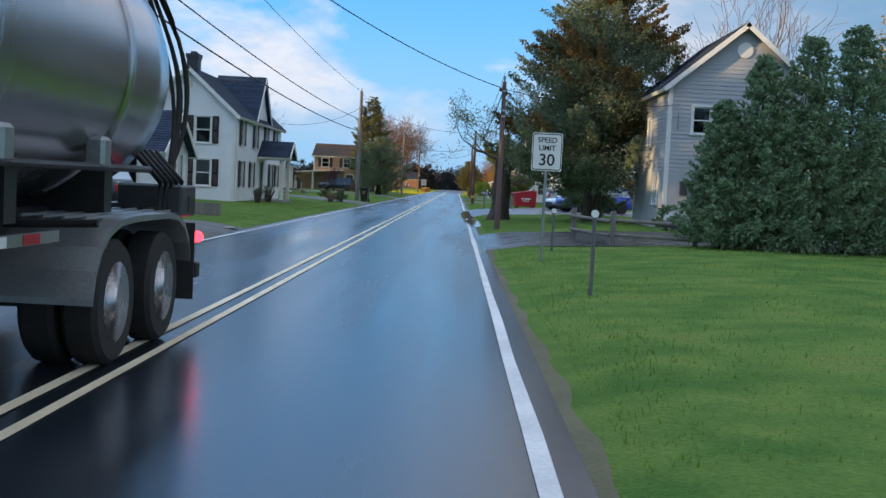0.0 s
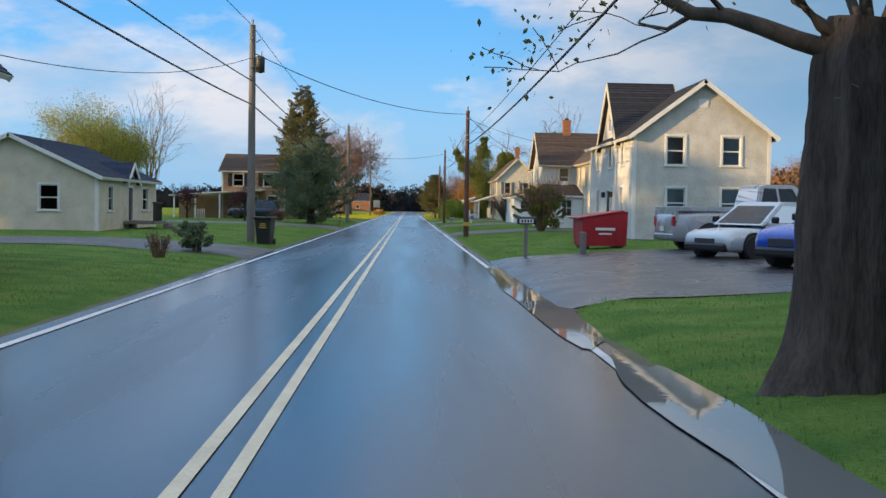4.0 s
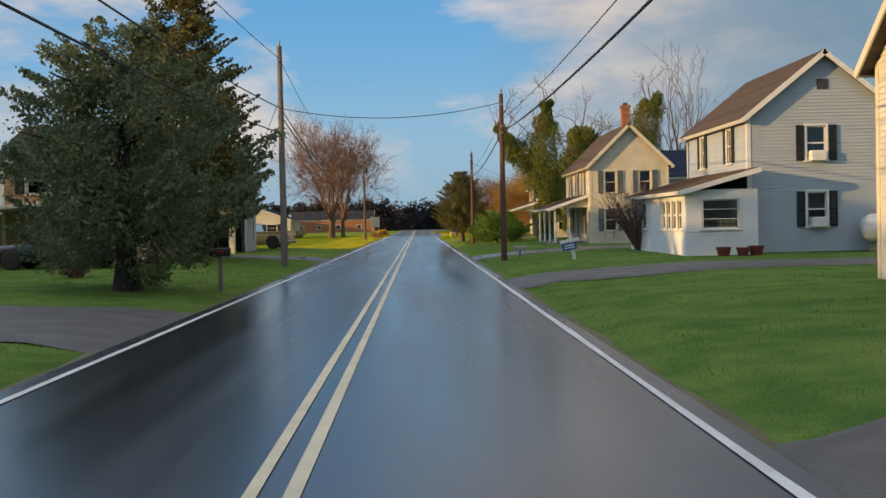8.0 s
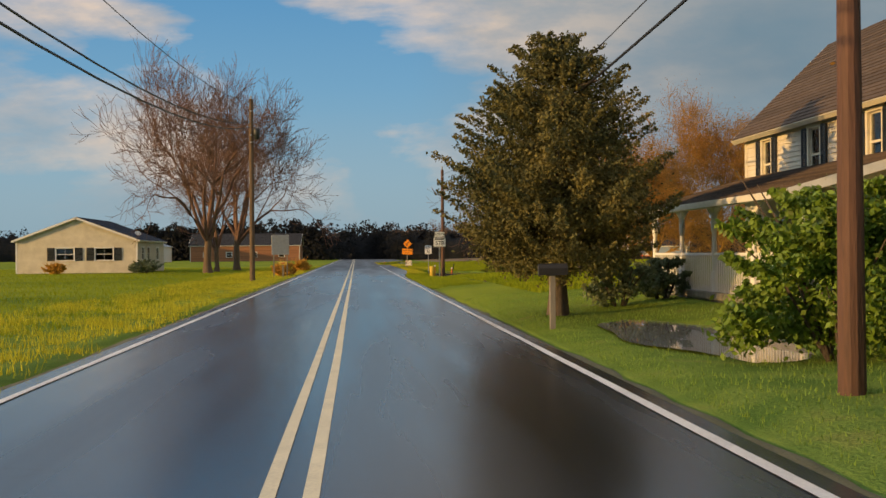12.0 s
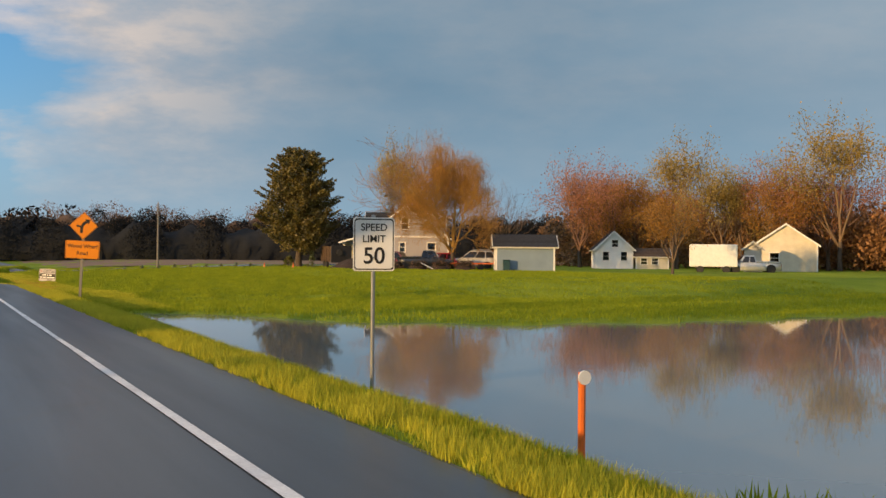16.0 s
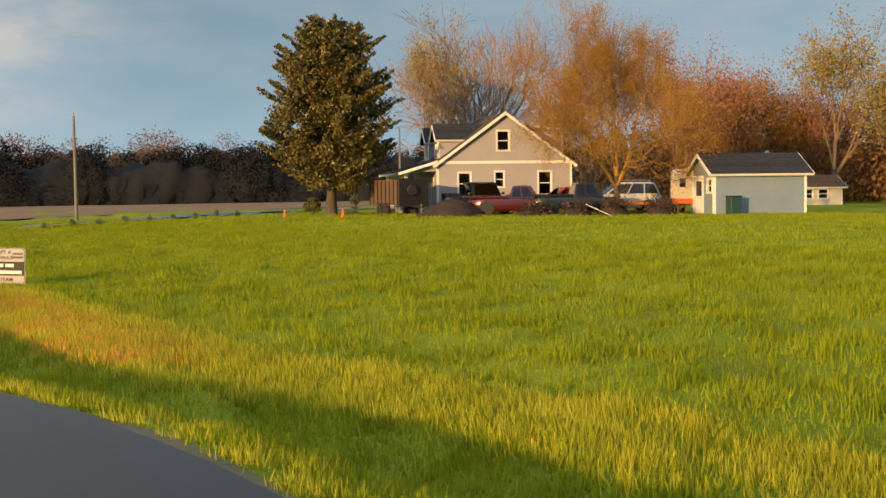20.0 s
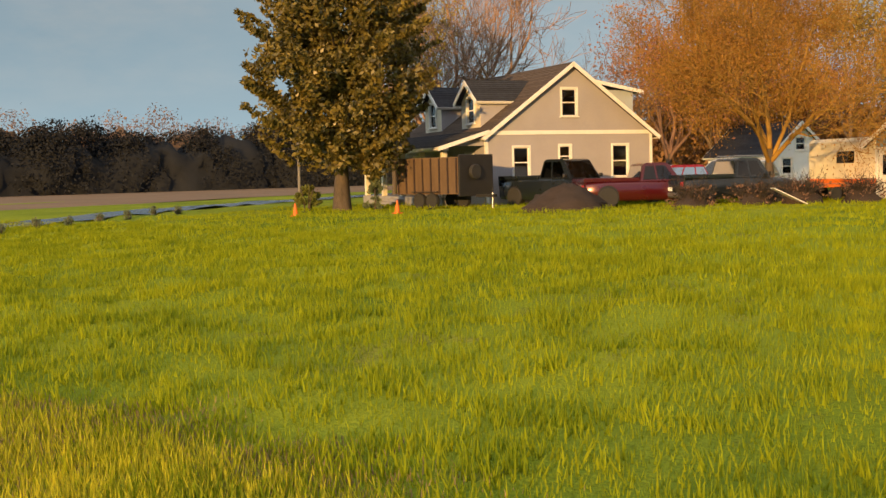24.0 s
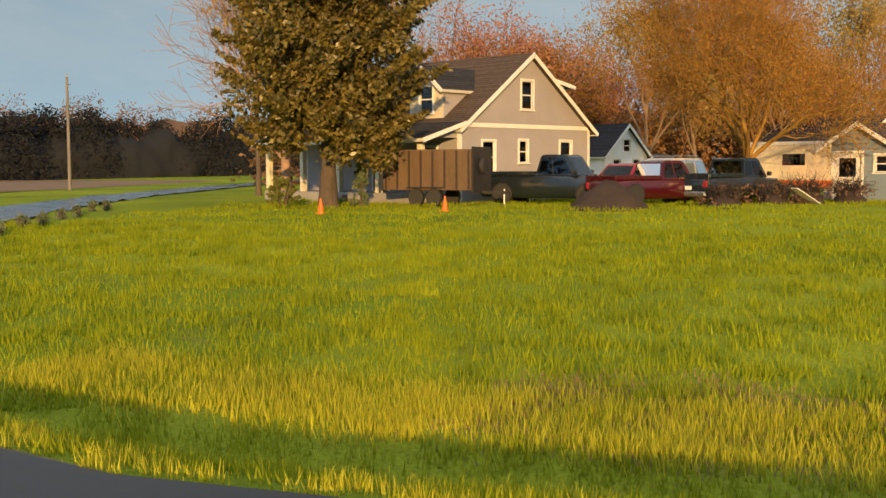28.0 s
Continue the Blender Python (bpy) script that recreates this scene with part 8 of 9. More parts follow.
# ivy-clad trees: an uneven column of ivy round the trunk, bare twigs above it
IVY = [(10.2, 178.4, [((0, 0, 0), 0.5), ((0.1, 0, 2.5), 0.75), ((-0.1, 0.1, 4.2), 1.15), ((-0.3, 0, 5.6), 1.25), ((-0.15, 0, 7.2), 0.95), ((0.05, 0, 8.6), 0.55), ((0.15, 0, 9.8), 0.25)], [((-0.6, 0, 5.0), 0.9), ((-1.9, -0.1, 6.0), 0.75), ((-2.9, -0.2, 7.1), 0.55), ((-3.4, -0.2, 8.4), 0.25)]),
       (12.9, 182.5, [((0, 0, 0), 0.6), ((0, 0, 3.0), 1.1), ((0.2, 0, 5.4), 1.3), ((0.3, 0, 7.0), 0.95), ((0.5, 0, 8.3), 0.45)], [((0.5, 0, 5.0), 0.6), ((1.2, 0.3, 6.4), 0.55), ((1.5, 0.3, 7.6), 0.25)]),
       (18.4, 186.5, [((0, 0, 0), 0.6), ((0.1, 0, 4.0), 1.0), ((0.2, 0, 7.4), 1.25), ((0.8, 0, 9.2), 1.05), ((1.2, 0, 10.6), 0.5)], [((-0.3, 0, 6.0), 0.6), ((-0.9, 0, 7.2), 0.35)])]
for k, (x, y, *runs) in enumerate(IVY):
    r = np.random.default_rng(180 + k)
    g = Grower(170 + k)
    t = thing("ivy_tree", "bare tree whose trunk and limbs are smothered in ivy", "tree", pose(x, y, gz(x, y)), "ivy-clad trees")
    P = []
    for m_, run in enumerate(runs):
        C, R = np.array([p for p, _ in run], float), np.array([q for _, q in run])
        R = R * 1.15
        q = np.r_[0, np.cumsum(np.linalg.norm(np.diff(C, axis=0), axis=1))]
        at = lambda u: np.stack([np.interp(u, q, C[:, i]) for i in range(3)], -1)
        g.tube([Vector(p) for p in at(np.linspace(0, q[-1], 12))], list(np.linspace(0.30 - 0.14 * m_, 0.05, 12)), 8)
        for u in np.linspace(q[-1] * 0.55, q[-1], 7 if m_ == 0 else 5):
            a = r.uniform(0, 6.283)
            g.limb(Vector(at(u)), Vector((0.8 * math.cos(a), 0.8 * math.sin(a), 0.9)), 1.35, 0.06, 2, 5, 2, 0.7, 0.0, 0.2, thin=0.010)
        lumps = int(26 * q[-1] / 6)
        u = q[-1] * r.random(lumps)
        a = r.uniform(0, 6.283, lumps)
        rad = np.interp(u, q, R)
        L_ = at(u) + np.stack([np.cos(a) * rad * 0.75, np.sin(a) * rad * 0.75, r.normal(0, 0.2, lumps)], -1)
        n = int(34000 * (1.0 if m_ == 0 else 0.32))
        i_ = r.integers(0, lumps, n)
        d = r.normal(size=(n, 3)); d /= np.linalg.norm(d, axis=1)[:, None]
        P.append(L_[i_] + d * (np.clip(rad[i_] * 0.62, 0.14, None) * r.uniform(0.55, 1.1, n))[:, None] * np.array([1, 1, 1.25]))
        u = q[-1] * r.random(n // 3)
        a = r.uniform(0, 6.283, n // 3)
        w = np.interp(u, q, R) * 0.75
        P.append(at(u) + np.stack([np.cos(a) * w, np.sin(a) * w, r.normal(0, 0.1, n // 3)], -1))
    hang("trunk", np_mesh("trunk", np.array([tuple(v) for v in g.V]), np.array(g.F), TAN_TWIG, True), t)
    BV, BF = leaf_quads(r, np.concatenate(P), 0.062)
    hang("ivy", np_mesh("ivy", BV, BF, IVY_LEAF), t, "dense ivy leaves")

# shared meshes of leafless trees
WIDE = bare_meshes(200, 13.0, 1, PALE_BARK, RED_TWIG, 6, 3, 1.0, 0.20, stems=1, wob=0.15, rad=0.32, limbs=7, thin=0.013)
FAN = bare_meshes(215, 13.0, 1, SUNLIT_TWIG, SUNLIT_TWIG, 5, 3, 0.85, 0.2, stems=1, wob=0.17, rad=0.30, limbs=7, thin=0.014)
TALL = bare_meshes(210, 14.0, 1, PALE_BARK, TAN_TWIG, 5, 2, 0.62, 0.22, wob=0.15, rad=0.24, limbs=9, thin=0.012)
ORANGE = bare_meshes(220, 11.0, 1, BARK, TAN_TWIG, 4, 3, 0.62, 0.2, buds=BUD_ORANGE, nbuds=8500, bud_size=0.095, bud_r=0.5, rad=0.22, limbs=6)
PINK = bare_meshes(230, 11.0, 1, BARK, RED_TWIG, 4, 3, 0.6, 0.2, buds=BUD_PINK, nbuds=7500, bud_size=0.09, bud_r=0.45, rad=0.22, limbs=6)
BIG_O = bare_meshes(320, 11.5, 1, BARK, ORANGE_TWIG, 6, 3, 1.0, 0.20, buds=BUD_ORANGE, nbuds=95000, bud_size=0.042, bud_r=0.34, rad=0.24, limbs=7, thin=0.012)
YELLOW = bare_meshes(240, 11.0, 1, BARK, TAN_TWIG, 4, 3, 0.5, 0.22, buds=BUD_YELLOW, nbuds=7500, bud_size=0.09, bud_r=0.45, rad=0.2, limbs=5)
WILLOW = bare_meshes(245, 11.0, 1, BARK, TAN_TWIG, 5, 3, 0.62, 0.2, buds=SPRING_LEAF, nbuds=20000, bud_size=0.08, bud_r=0.5, rad=0.2, limbs=6, thin=0.01)
for x, y, s, rz in ((-12.0, 264, (1.12, 1.12, 1.38), 20), (-11.4, 281, (1.02, 1.02, 1.32), 140), (-12.2, 271.5, (0.7, 0.7, 0.95), 250)):
    plant("maple_tree", "broad leafless maple beside the road", "tree", WIDE, pose(x, y, gz(x, y), 0, 0, rz), s, "leafless maples")
for x, y, s, rz, mm, lb in ((-22.5, 134, 0.72, 10, WILLOW, "yellow-green spring tree behind the bungalow"), (-29.5, 152, 0.92, 0, WILLOW, "yellow-green spring tree behind the lawns"), (-27, 163, 0.85, 60, TALL, "tall leafless tree behind the lawns"), (-33, 158, 0.8, 120, WILLOW, "yellow-green spring tree behind the lawns"),
                            (-14.5, 49.5, 0.52, 40, TALL, "leafless tree between the white houses"), (15.5, 215, 0.62, 10, BIG_O, "dense orange-budded tree behind the farmhouse"), (11.0, 209, 0.42, 80, BIG_O, "small orange-budded tree beside the porch"), (17, 198, 0.75, 150, ORANGE, "orange-budded tree behind the farmhouse"),
                            (26, 172, 0.6, 0, TALL, "tall leafless tree behind the porch house"), (22, 186, 0.9, 200, TALL, "tall leafless tree behind the ivy"), (17, 57, 0.8, 33, TALL, "leafless tree behind the grey house"), (22, 48, 0.85, 80, YELLOW, "yellow-budded tree behind the grey house"),
                            (25, 150, 0.5, 120, YELLOW, "yellow-budded tree behind the blue-grey house"), (-26, 231, 0.42, 20, YELLOW, "small budding tree by the white shed"), (-40, 200, 0.8, 90, TALL, "leafless tree across the field")):
    plant("tree", lb, "tree", mm, pose(x, y, gz(x, y), 0, 0, rz), s)
# thicket of budding trees where the road leaves the village
for x, y, s, rz, mm in ((11.2, 243.5, 0.62, 0, WIDE), (13.2, 246.8, 0.8, 70, ORANGE), (15.5, 243.0, 0.75, 140, YELLOW), (17.5, 248.0, 0.85, 220, PINK), (14.6, 239.4, 0.7, 300, YELLOW)):
    plant("tree", "budding tree in the thicket at the edge of the village", "tree", mm, pose(x, y, gz(x, y), 0, 0, rz), s, "roadside thicket")
for k, (x, y, w, h) in enumerate(((10.0, 243.0, 2.4, 1.6), (12.4, 241.5, 2.6, 1.5), (11.8, 246.5, 2.4, 2.0), (15.5, 241, 3.0, 2.0))):
    shrub("tangled yellow-green undergrowth in the thicket", x, y, w, h, WILLOW_LEAF if k % 2 else IVY_LEAF, TAN_TWIG, 2600, 0.06, 20 + k, 50, "undergrowth")


# ---- signs and posts along the field ----
gx = gz
NR = rect(0.52, 0.26, 0.02)
RT = rect(0.62, 0.48, 0.03)
road_sign("white route sign reading north 578 on a pale square post", pose(5.60, 238.3, gx(5.6, 238.3), 0, 0, 4) @ Matrix.Scale(1.22, 4),
          [(RT, 1.61, WHITE_SHEET, BLACK, 0.04, [("578", 0, 0.175, 0.30)]), (NR, 2.115, WHITE_SHEET, BLACK, 0.06, [("NORTH", 0, 0.13, 0.15)])], 2.36, STEEL, 0.03, True)
bar = new("lettering_bar", bm_mesh("lettering_bar", box(-0.24, 0.24, -0.0505, -0.0490, 1.97, 2.04), BLACK))
bar.parent = [o for o in scene.objects if o.name.startswith("road_sign") and "578" in o.get("label", "")][0]
bo = thing("bollard", "faded yellow plastic roadside bollard", "bollard", pose(5.14, 238.3, gx(5.14, 238.3)))
V, F = spun([(0.16, -0.2), (0.16, 0.70), (0.15, 0.72), (0.02, 0.725)], 16)
hang("post", mesh_of("post", V, F, YELLOW_PLASTIC, True), bo)
part("cap_band", rod((0, 0, 0.60), (0, 0, 0.63), 0.163, n=16), YELLOW_PLASTIC, bo)
sk = thing("wooden_stake", "thin dark wooden stake leaning in the grass", "stake", pose(7.05, 247.0, gx(7.05, 247), 0, 12, 0))
part("stake", box(-0.03, 0.03, -0.03, 0.03, -0.3, 1.1), DARK_BARK, sk)
marker(7.5, 251.5, 0.85, "orange roadside marker post with a pale reflector", ORANGE_PLASTIC, 0.035)
marker(7.15, 263.9, 1.25, "orange marker post with a round reflector beside the flood", ORANGE_PLASTIC, 0.04, rr=0.075)
marker(4.75, 337.4, 0.78, "orange marker post at the field's edge", ORANGE_PLASTIC, 0.035, rr=0.06)
road_sign("white speed limit sign reading 50 beside the flooded field", pose(6.95, 269.3, gx(6.95, 269.3), 0, 0, -6),
          [(rect(0.63, 0.79), 2.02, WHITE_SHEET, BLACK, 0.045, [("SPEED", 0, 0.64, 0.15), ("LIMIT", 0, 0.47, 0.15), ("50", 0, 0.215, 0.34)])], 2.85, STEEL, 0.03)
dia = 0.62
ww = road_sign("orange curve warning sign over a road name plate", pose(6.32, 298.0, gx(6.32, 298.0) - 0.13, 0, 2.5, -14) @ Matrix.Scale(0.86, 4),
               [([(0, 0), (dia, dia), (0, 2 * dia), (-dia, dia)], 2.90, ORANGE_SHEET, BLACK, 0.035, []),
                (rect(1.46, 0.80), 2.06, ORANGE_SHEET, BLACK, 0.025, [("Wood Wharf", 0, 0.55, 0.232), ("Road", 0, 0.24, 0.232)])], 4.06, POST_WOOD, 0.055, True)
curve = [(-0.14, 0.30), (-0.02, 0.30), (-0.02, 0.52), (0.02, 0.63), (0.09, 0.71), (0.17, 0.755), (0.205, 0.69), (0.29, 0.90), (0.04, 0.92), (0.10, 0.855), (0.00, 0.80), (-0.08, 0.70), (-0.12, 0.62), (-0.30, 0.66), (-0.30, 0.57), (-0.14, 0.55)]
part("arrow_symbol", prism([(x, z + 2.90) for x, z in curve], -0.0715, -0.0690), BLACK, ww, "black curved arrow with a side road")
ad = road_sign("white adopt-a-highway sign on a wooden post", pose(7.97, 327.5, -1.06, 0, 2, -32) @ Matrix.Scale(1.16, 4),
               [(rect(0.95, 0.70), 0.60, SHADED_SHEET, BLACK, 0.025, [("ADOPT A", 0.0, 0.615, 0.10), ("HIGHWAY", 0.0, 0.51, 0.10), ("TEAM", 0.12, 0.09, 0.10)])], 1.2, POST_WOOD, 0.05, True)
part("name_panel", box(-0.455, 0.455, -0.0655, -0.0625, 0.77, 1.04), BLACK, ad, "black panel with plain pale bars")
for z, words in ((0.965, ((-0.30, -0.06), (-0.02, 0.06), (0.10, 0.26))), (0.835, ((-0.41, -0.30), (-0.26, -0.06), (-0.02, 0.41)))):
    for x0, x1 in words:
        part("lettering_bar", box(x0, x1, -0.069, -0.0658, z - 0.032, z + 0.032), WHITE_SHEET, ad)
for k in range(2):
    part("stripe", prism([(0.20 + 0.03 * k, 1.10 + 0.07 * k), (0.42, 1.10 + 0.07 * k), (0.44, 1.145 + 0.07 * k), (0.22 + 0.03 * k, 1.145 + 0.07 * k)], -0.0665, -0.0635), POST_GREY, ad, "faded grey stripe")
part("emblem", rod((-0.36, -0.069, 1.17), (-0.36, -0.0635, 1.17), 0.07, n=16), FADED_RED, ad, "faded red round emblem")

# ---- the gabled farmhouse across the field ----
HZ = 0.10
hm = pose(41.2, 358.4, HZ, 0, 0, -25.3)
fh = gable_house("farmhouse", "grey-beige gabled farmhouse with dormers and a lit porch", hm, 8.7, 9.9, 3.2, 6.35, "y", BEIGE_SIDING, BROWN_SHINGLE, TRIM,
                 wins=[("S", 4.25, 3.95, 0.74, 1.22), ("S", 1.75, 1.2, 0.75, 1.35, dict(blind=0.3)), ("S", 4.0, 1.65, 0.55, 0.95), ("S", 6.95, 1.15, 0.8, 1.45)] + [("W", u, 0.9, 0.8, 1.4) for u in (2.0, 8.2)],
                 doors=[("W", 5.2, 0.95, 2.1, DOOR_DARK)], foundation=0.1)
part("belt_board", box(0.0, 8.7, -0.045, 0.0, 3.12, 3.30), TRIM, fh)
for yy in (2.3, 6.7):
    face = wall_pose(0.4, yy + 1.0, 3.40, -90)
    side = lambda v: max(0.0, (v - 1.45) / 0.85 * 1.0)
    hang("dormer", mesh_of("dormer", *lapped(2.0, 2.3, 0.12, 0.02, [(0.62, 1.38, 0.35, 1.5)], side, lambda v: 2.0 - side(v)), CREAM_SIDING), fh, "", face)
    window(fh, face, 1.0, 0.35, 0.76, 1.15)
    for s, ang, px, py in ((0, 0, 0.4, yy - 1.0), (1, 180, 3.2, yy + 1.0)):
        V, F = lapped(2.8, 1.45, 0.12, 0.02)
        hang("dormer_cheek", mesh_of("dormer_cheek", V, F, BEIGE_SIDING), fh, "", wall_pose(px, py, 3.40, ang))
    roof_slab(fh, (0.1, yy - 1.25, 4.70), (1, 0, 0), (0, 1.25, 1.02), 3.6, 1.62, BLACK_SHINGLE, name="dormer_roof")
    roof_slab(fh, (3.7, yy + 1.25, 4.70), (-1, 0, 0), (0, -1.25, 1.02), 3.6, 1.62, BLACK_SHINGLE, name="dormer_roof")
part("rear_dormer", box(6.0, 8.55, 1.3, 8.6, 3.6, 5.25), BLUE_SIDING, fh, "shed dormer on the rear slope")
roof_slab(fh, (8.95, 1.0, 5.23), (0, 1, 0), (-3.4, 0, 0.6), 7.9, 3.45, BLACK_SHINGLE, name="dormer_roof")
part("porch_floor", box(-2.1, -0.03, 0.1, 10.4, 0.0, 0.42, 0.02), CONCRETE, fh, "pale raised porch floor")
for k in range(5):
    part("porch_post", box(-2.02, -1.78, 0.2 + k * 2.48, 0.44 + k * 2.48, 0.42, 2.45, 0.02), CREAM_TRIM, fh, "square cream porch post")
part("porch_beam", box(-2.05, -1.75, 0.1, 10.4, 2.45, 2.68), TRIM, fh)
roof_slab(fh, (-2.45, 10.85, 2.62), (0, -1, 0), (2.45, 0, 0.72), 11.2, 2.55, BLACK_SHINGLE, name="porch_roof")
V, F = lapped(2.1, 0.62, 0.12, 0.02, (), lambda v: v / 0.62 * 2.1, lambda v: 2.1)
hang("porch_gable", mesh_of("porch_gable", V, F, BEIGE_SIDING), fh, "", wall_pose(-2.1, 0.12, 2.66, 0))
for k in range(3):
    part("step", box(-2.4 - k * 0.3, -2.1 - k * 0.3, 4.6, 6.2, -0.1, 0.30 - k * 0.12), CONCRETE, fh)

gable_house("shed", "pale blue-grey garden shed with a dark roof", pose(47.55, 341.6, HZ, 0, 0, -25), 5.3, 3.0, 2.35, 3.3, "x", SHED_SIDING, BLACK_SHINGLE, TRIM, category="shed",
                  doors=[("W", 1.0, 1.2, 2.0, TRIM, dict(glazed=True, label="white glazed shed door"))], wins=[("W", 2.5, 1.2, 0.6, 0.7)], course=0.2)
gable_house("house", "white gabled house with a dark roof at the wood's edge", pose(68.6, 357.6, 0.1, 0, 0, -30), 4.2, 7.0, 2.3, 4.2, "y", WHITE_SIDING, BLACK_SHINGLE, TRIM,
            wins=[("S", 2.2, 2.4, 0.7, 0.8), ("S", 1.2, 0.9, 0.7, 1.0), ("S", 3.2, 0.9, 0.7, 1.0), ("E", 2.0, 0.8, 0.8, 1.2), ("E", 5.0, 0.8, 0.8, 1.2)])
gable_house("house_wing", "low sunlit wing of the white house", pose(72.4, 355.2, 0.1, 0, 0, -30), 3.6, 3.5, 1.5, 2.3, "x", CREAM_SIDING, BROWN_SHINGLE, TRIM, wins=[("S", 0.9, 0.5, 0.7, 0.7), ("S", 2.1, 0.5, 0.7, 0.7)])
gable_house("house", "sunlit cream gabled house with a chimney", pose(78.0, 342.4, 0.0, 0, 0, -42), 6.2, 9.0, 2.9, 5.0, "y", CREAM_SIDING, BLACK_SHINGLE, TRIM,
            wins=[("S", 2.0, 0.9, 0.9, 1.1), ("E", 2.5, 0.8, 0.8, 1.3), ("E", 5.5, 0.8, 0.8, 1.3)])
gable_house("privy", "narrow cream wooden privy in the field", pose(72.6, 337.6, 0.0, 0, 0, -42), 1.6, 1.6, 2.5, 3.1, "y", CREAM_SIDING, BLACK_SHINGLE, CREAM_TRIM, doors=[("W", 0.75, 0.7, 1.8, DOOR_DARK)], category="privy", corner=False)
wt = thing("box_trailer", "sunlit white box trailer at the wood's edge", "trailer", pose(68.5, 337.2, 0.0, 0, 0, -38))
part("body", box(-2.2, 2.2, -1.1, 1.1, 0.6, 2.7, 0.05), TRIM, wt)
for x in (-1.2, 1.2):
    for s in (-1, 1):
        wheel(wt, x, s * 1.0, 0.35, 0.22, STEEL, 0, s)
car("pickup_truck", "white pickup beside the box trailer", pose(71.6, 335.4, 0.0, 0, 0, 150), "pickup", (0.6, 0.6, 0.58), 5.2, 1.7, category="pickup truck")

# black dump trailer in front of the porch
dt = thing("dump_trailer", "black high-sided dump trailer in front of the porch", "trailer", pose(38.25, 358.2, HZ, 0, 0, 268) @ Matrix.Diagonal((0.85, 1.0, 0.95, 1.0)))
part("tub", box(-2.3, 1.9, -1.0, 1.0, 0.65, 2.25, 0.02), TUB_BROWN, dt, "brown board-sided tub")
for k in range(8):
    for y in (-1.04, 1.0):
        part("side_rib", box(-2.2 + k * 0.56, -2.12 + k * 0.56, y, y + 0.04, 0.7, 2.2), BROWN_SHUTTER, dt)
part("front_bulkhead", box(1.9, 2.0, -1.05, 1.05, 0.55, 2.35, 0.02), BLACK, dt)
wheel(dt, 2.12, 0.0, 0.32, 0.2, STEEL, 0, -1).matrix_basis = pose(2.12, -0.2, 1.6, 0, 0, 90)
part("drawbar", box(2.0, 3.2, -0.08, 0.08, 0.5, 0.62), BLACK, dt)
part("jack", rod((3.0, 0, 0.0), (3.0, 0, 0.7), 0.05), STEEL, dt)
for x in (-0.7, 0.15):
    for s in (-1, 1):
        wheel(dt, x, s * 0.98, 0.36, 0.24, TRIM, 0, s)
        part("fender", box(x - 0.42, x + 0.42, s * 1.0 - 0.14, s * 1.0 + 0.14, 0.74, 0.78), BLACK, dt)
car("pickup_truck", "dark blue heavy pickup with a chrome grille", pose(41.4, 354.6, HZ, 0, 0, 262), "pickup", (0.015, 0.022, 0.03), 5.6, 1.95, 1.98, category="pickup truck")
car("pickup_truck", "red pickup parked beside the farmhouse", pose(41.2, 350.6, HZ, 0, 0, -40), "pickup", (0.075, 0.006, 0.010), 5.2, 1.7, category="pickup truck")
car("car", "red hatchback behind the soil heap", pose(46.6, 352.6, HZ, 0, 0, 160), "suv", (0.34, 0.012, 0.02), 4.2, 1.6)
car("pickup_truck", "black pickup parked beside the field", pose(43.4, 347.9, HZ, 0, 0, -30), "pickup", (0.02, 0.022, 0.028), 5.2, 1.8, category="pickup truck")
car("car", "white work van with a roof rack", pose(50.2, 351.4, HZ, 0, 0, 150), "suv", (0.6, 0.58, 0.54), 4.8, 1.85, 1.9, rack=True, category="van")
cp = thing("camper", "sunlit cream camper trailer with an orange stripe", "camper trailer", pose(50.6, 345.4, HZ, 0, 0, 60))
part("body", box(-2.2, 2.2, -1.05, 1.05, 0.5, 2.55, 0.15), CREAM_TRIM, cp)
part("stripe", box(-2.21, 2.21, -1.06, 1.06, 0.55, 0.85, 0.02), ORANGE_PLASTIC, cp, "orange stripe")
for s in (-1, 1):
    part("window", box(-0.9, 0.2, s * 1.062 - 0.01, s * 1.062 + 0.01, 1.5, 2.0), CAR_GLASS, cp)
    wheel(cp, 0.2, s * 0.95, 0.33, 0.2, STEEL, 0, s)
ft = thing("flatbed_trailer", "low flatbed trailer with an orange deck", "trailer", pose(47.6, 345.6, HZ, 0, 0, -25))
part("deck", box(-2.4, 2.4, -0.9, 0.9, 0.55, 0.68, 0.01), ORANGE_PLASTIC, ft)
for x in (-0.4, 0.4):
    for s in (-1, 1):
        wheel(ft, x, s * 0.8, 0.3, 0.2, STEEL, 0, s)
gb = thing("wheelie_bin", "dark teal wheeled bin beside the shed", "bin", pose(48.2, 340.8, HZ, 0, 0, -25))
part("body", box(-0.3, 0.3, -0.35, 0.35, 0.05, 0.95, 0.03), GREEN_METAL, gb)
part("lid", box(-0.33, 0.33, -0.4, 0.38, 0.955, 1.02, 0.02), GREEN_METAL, gb)


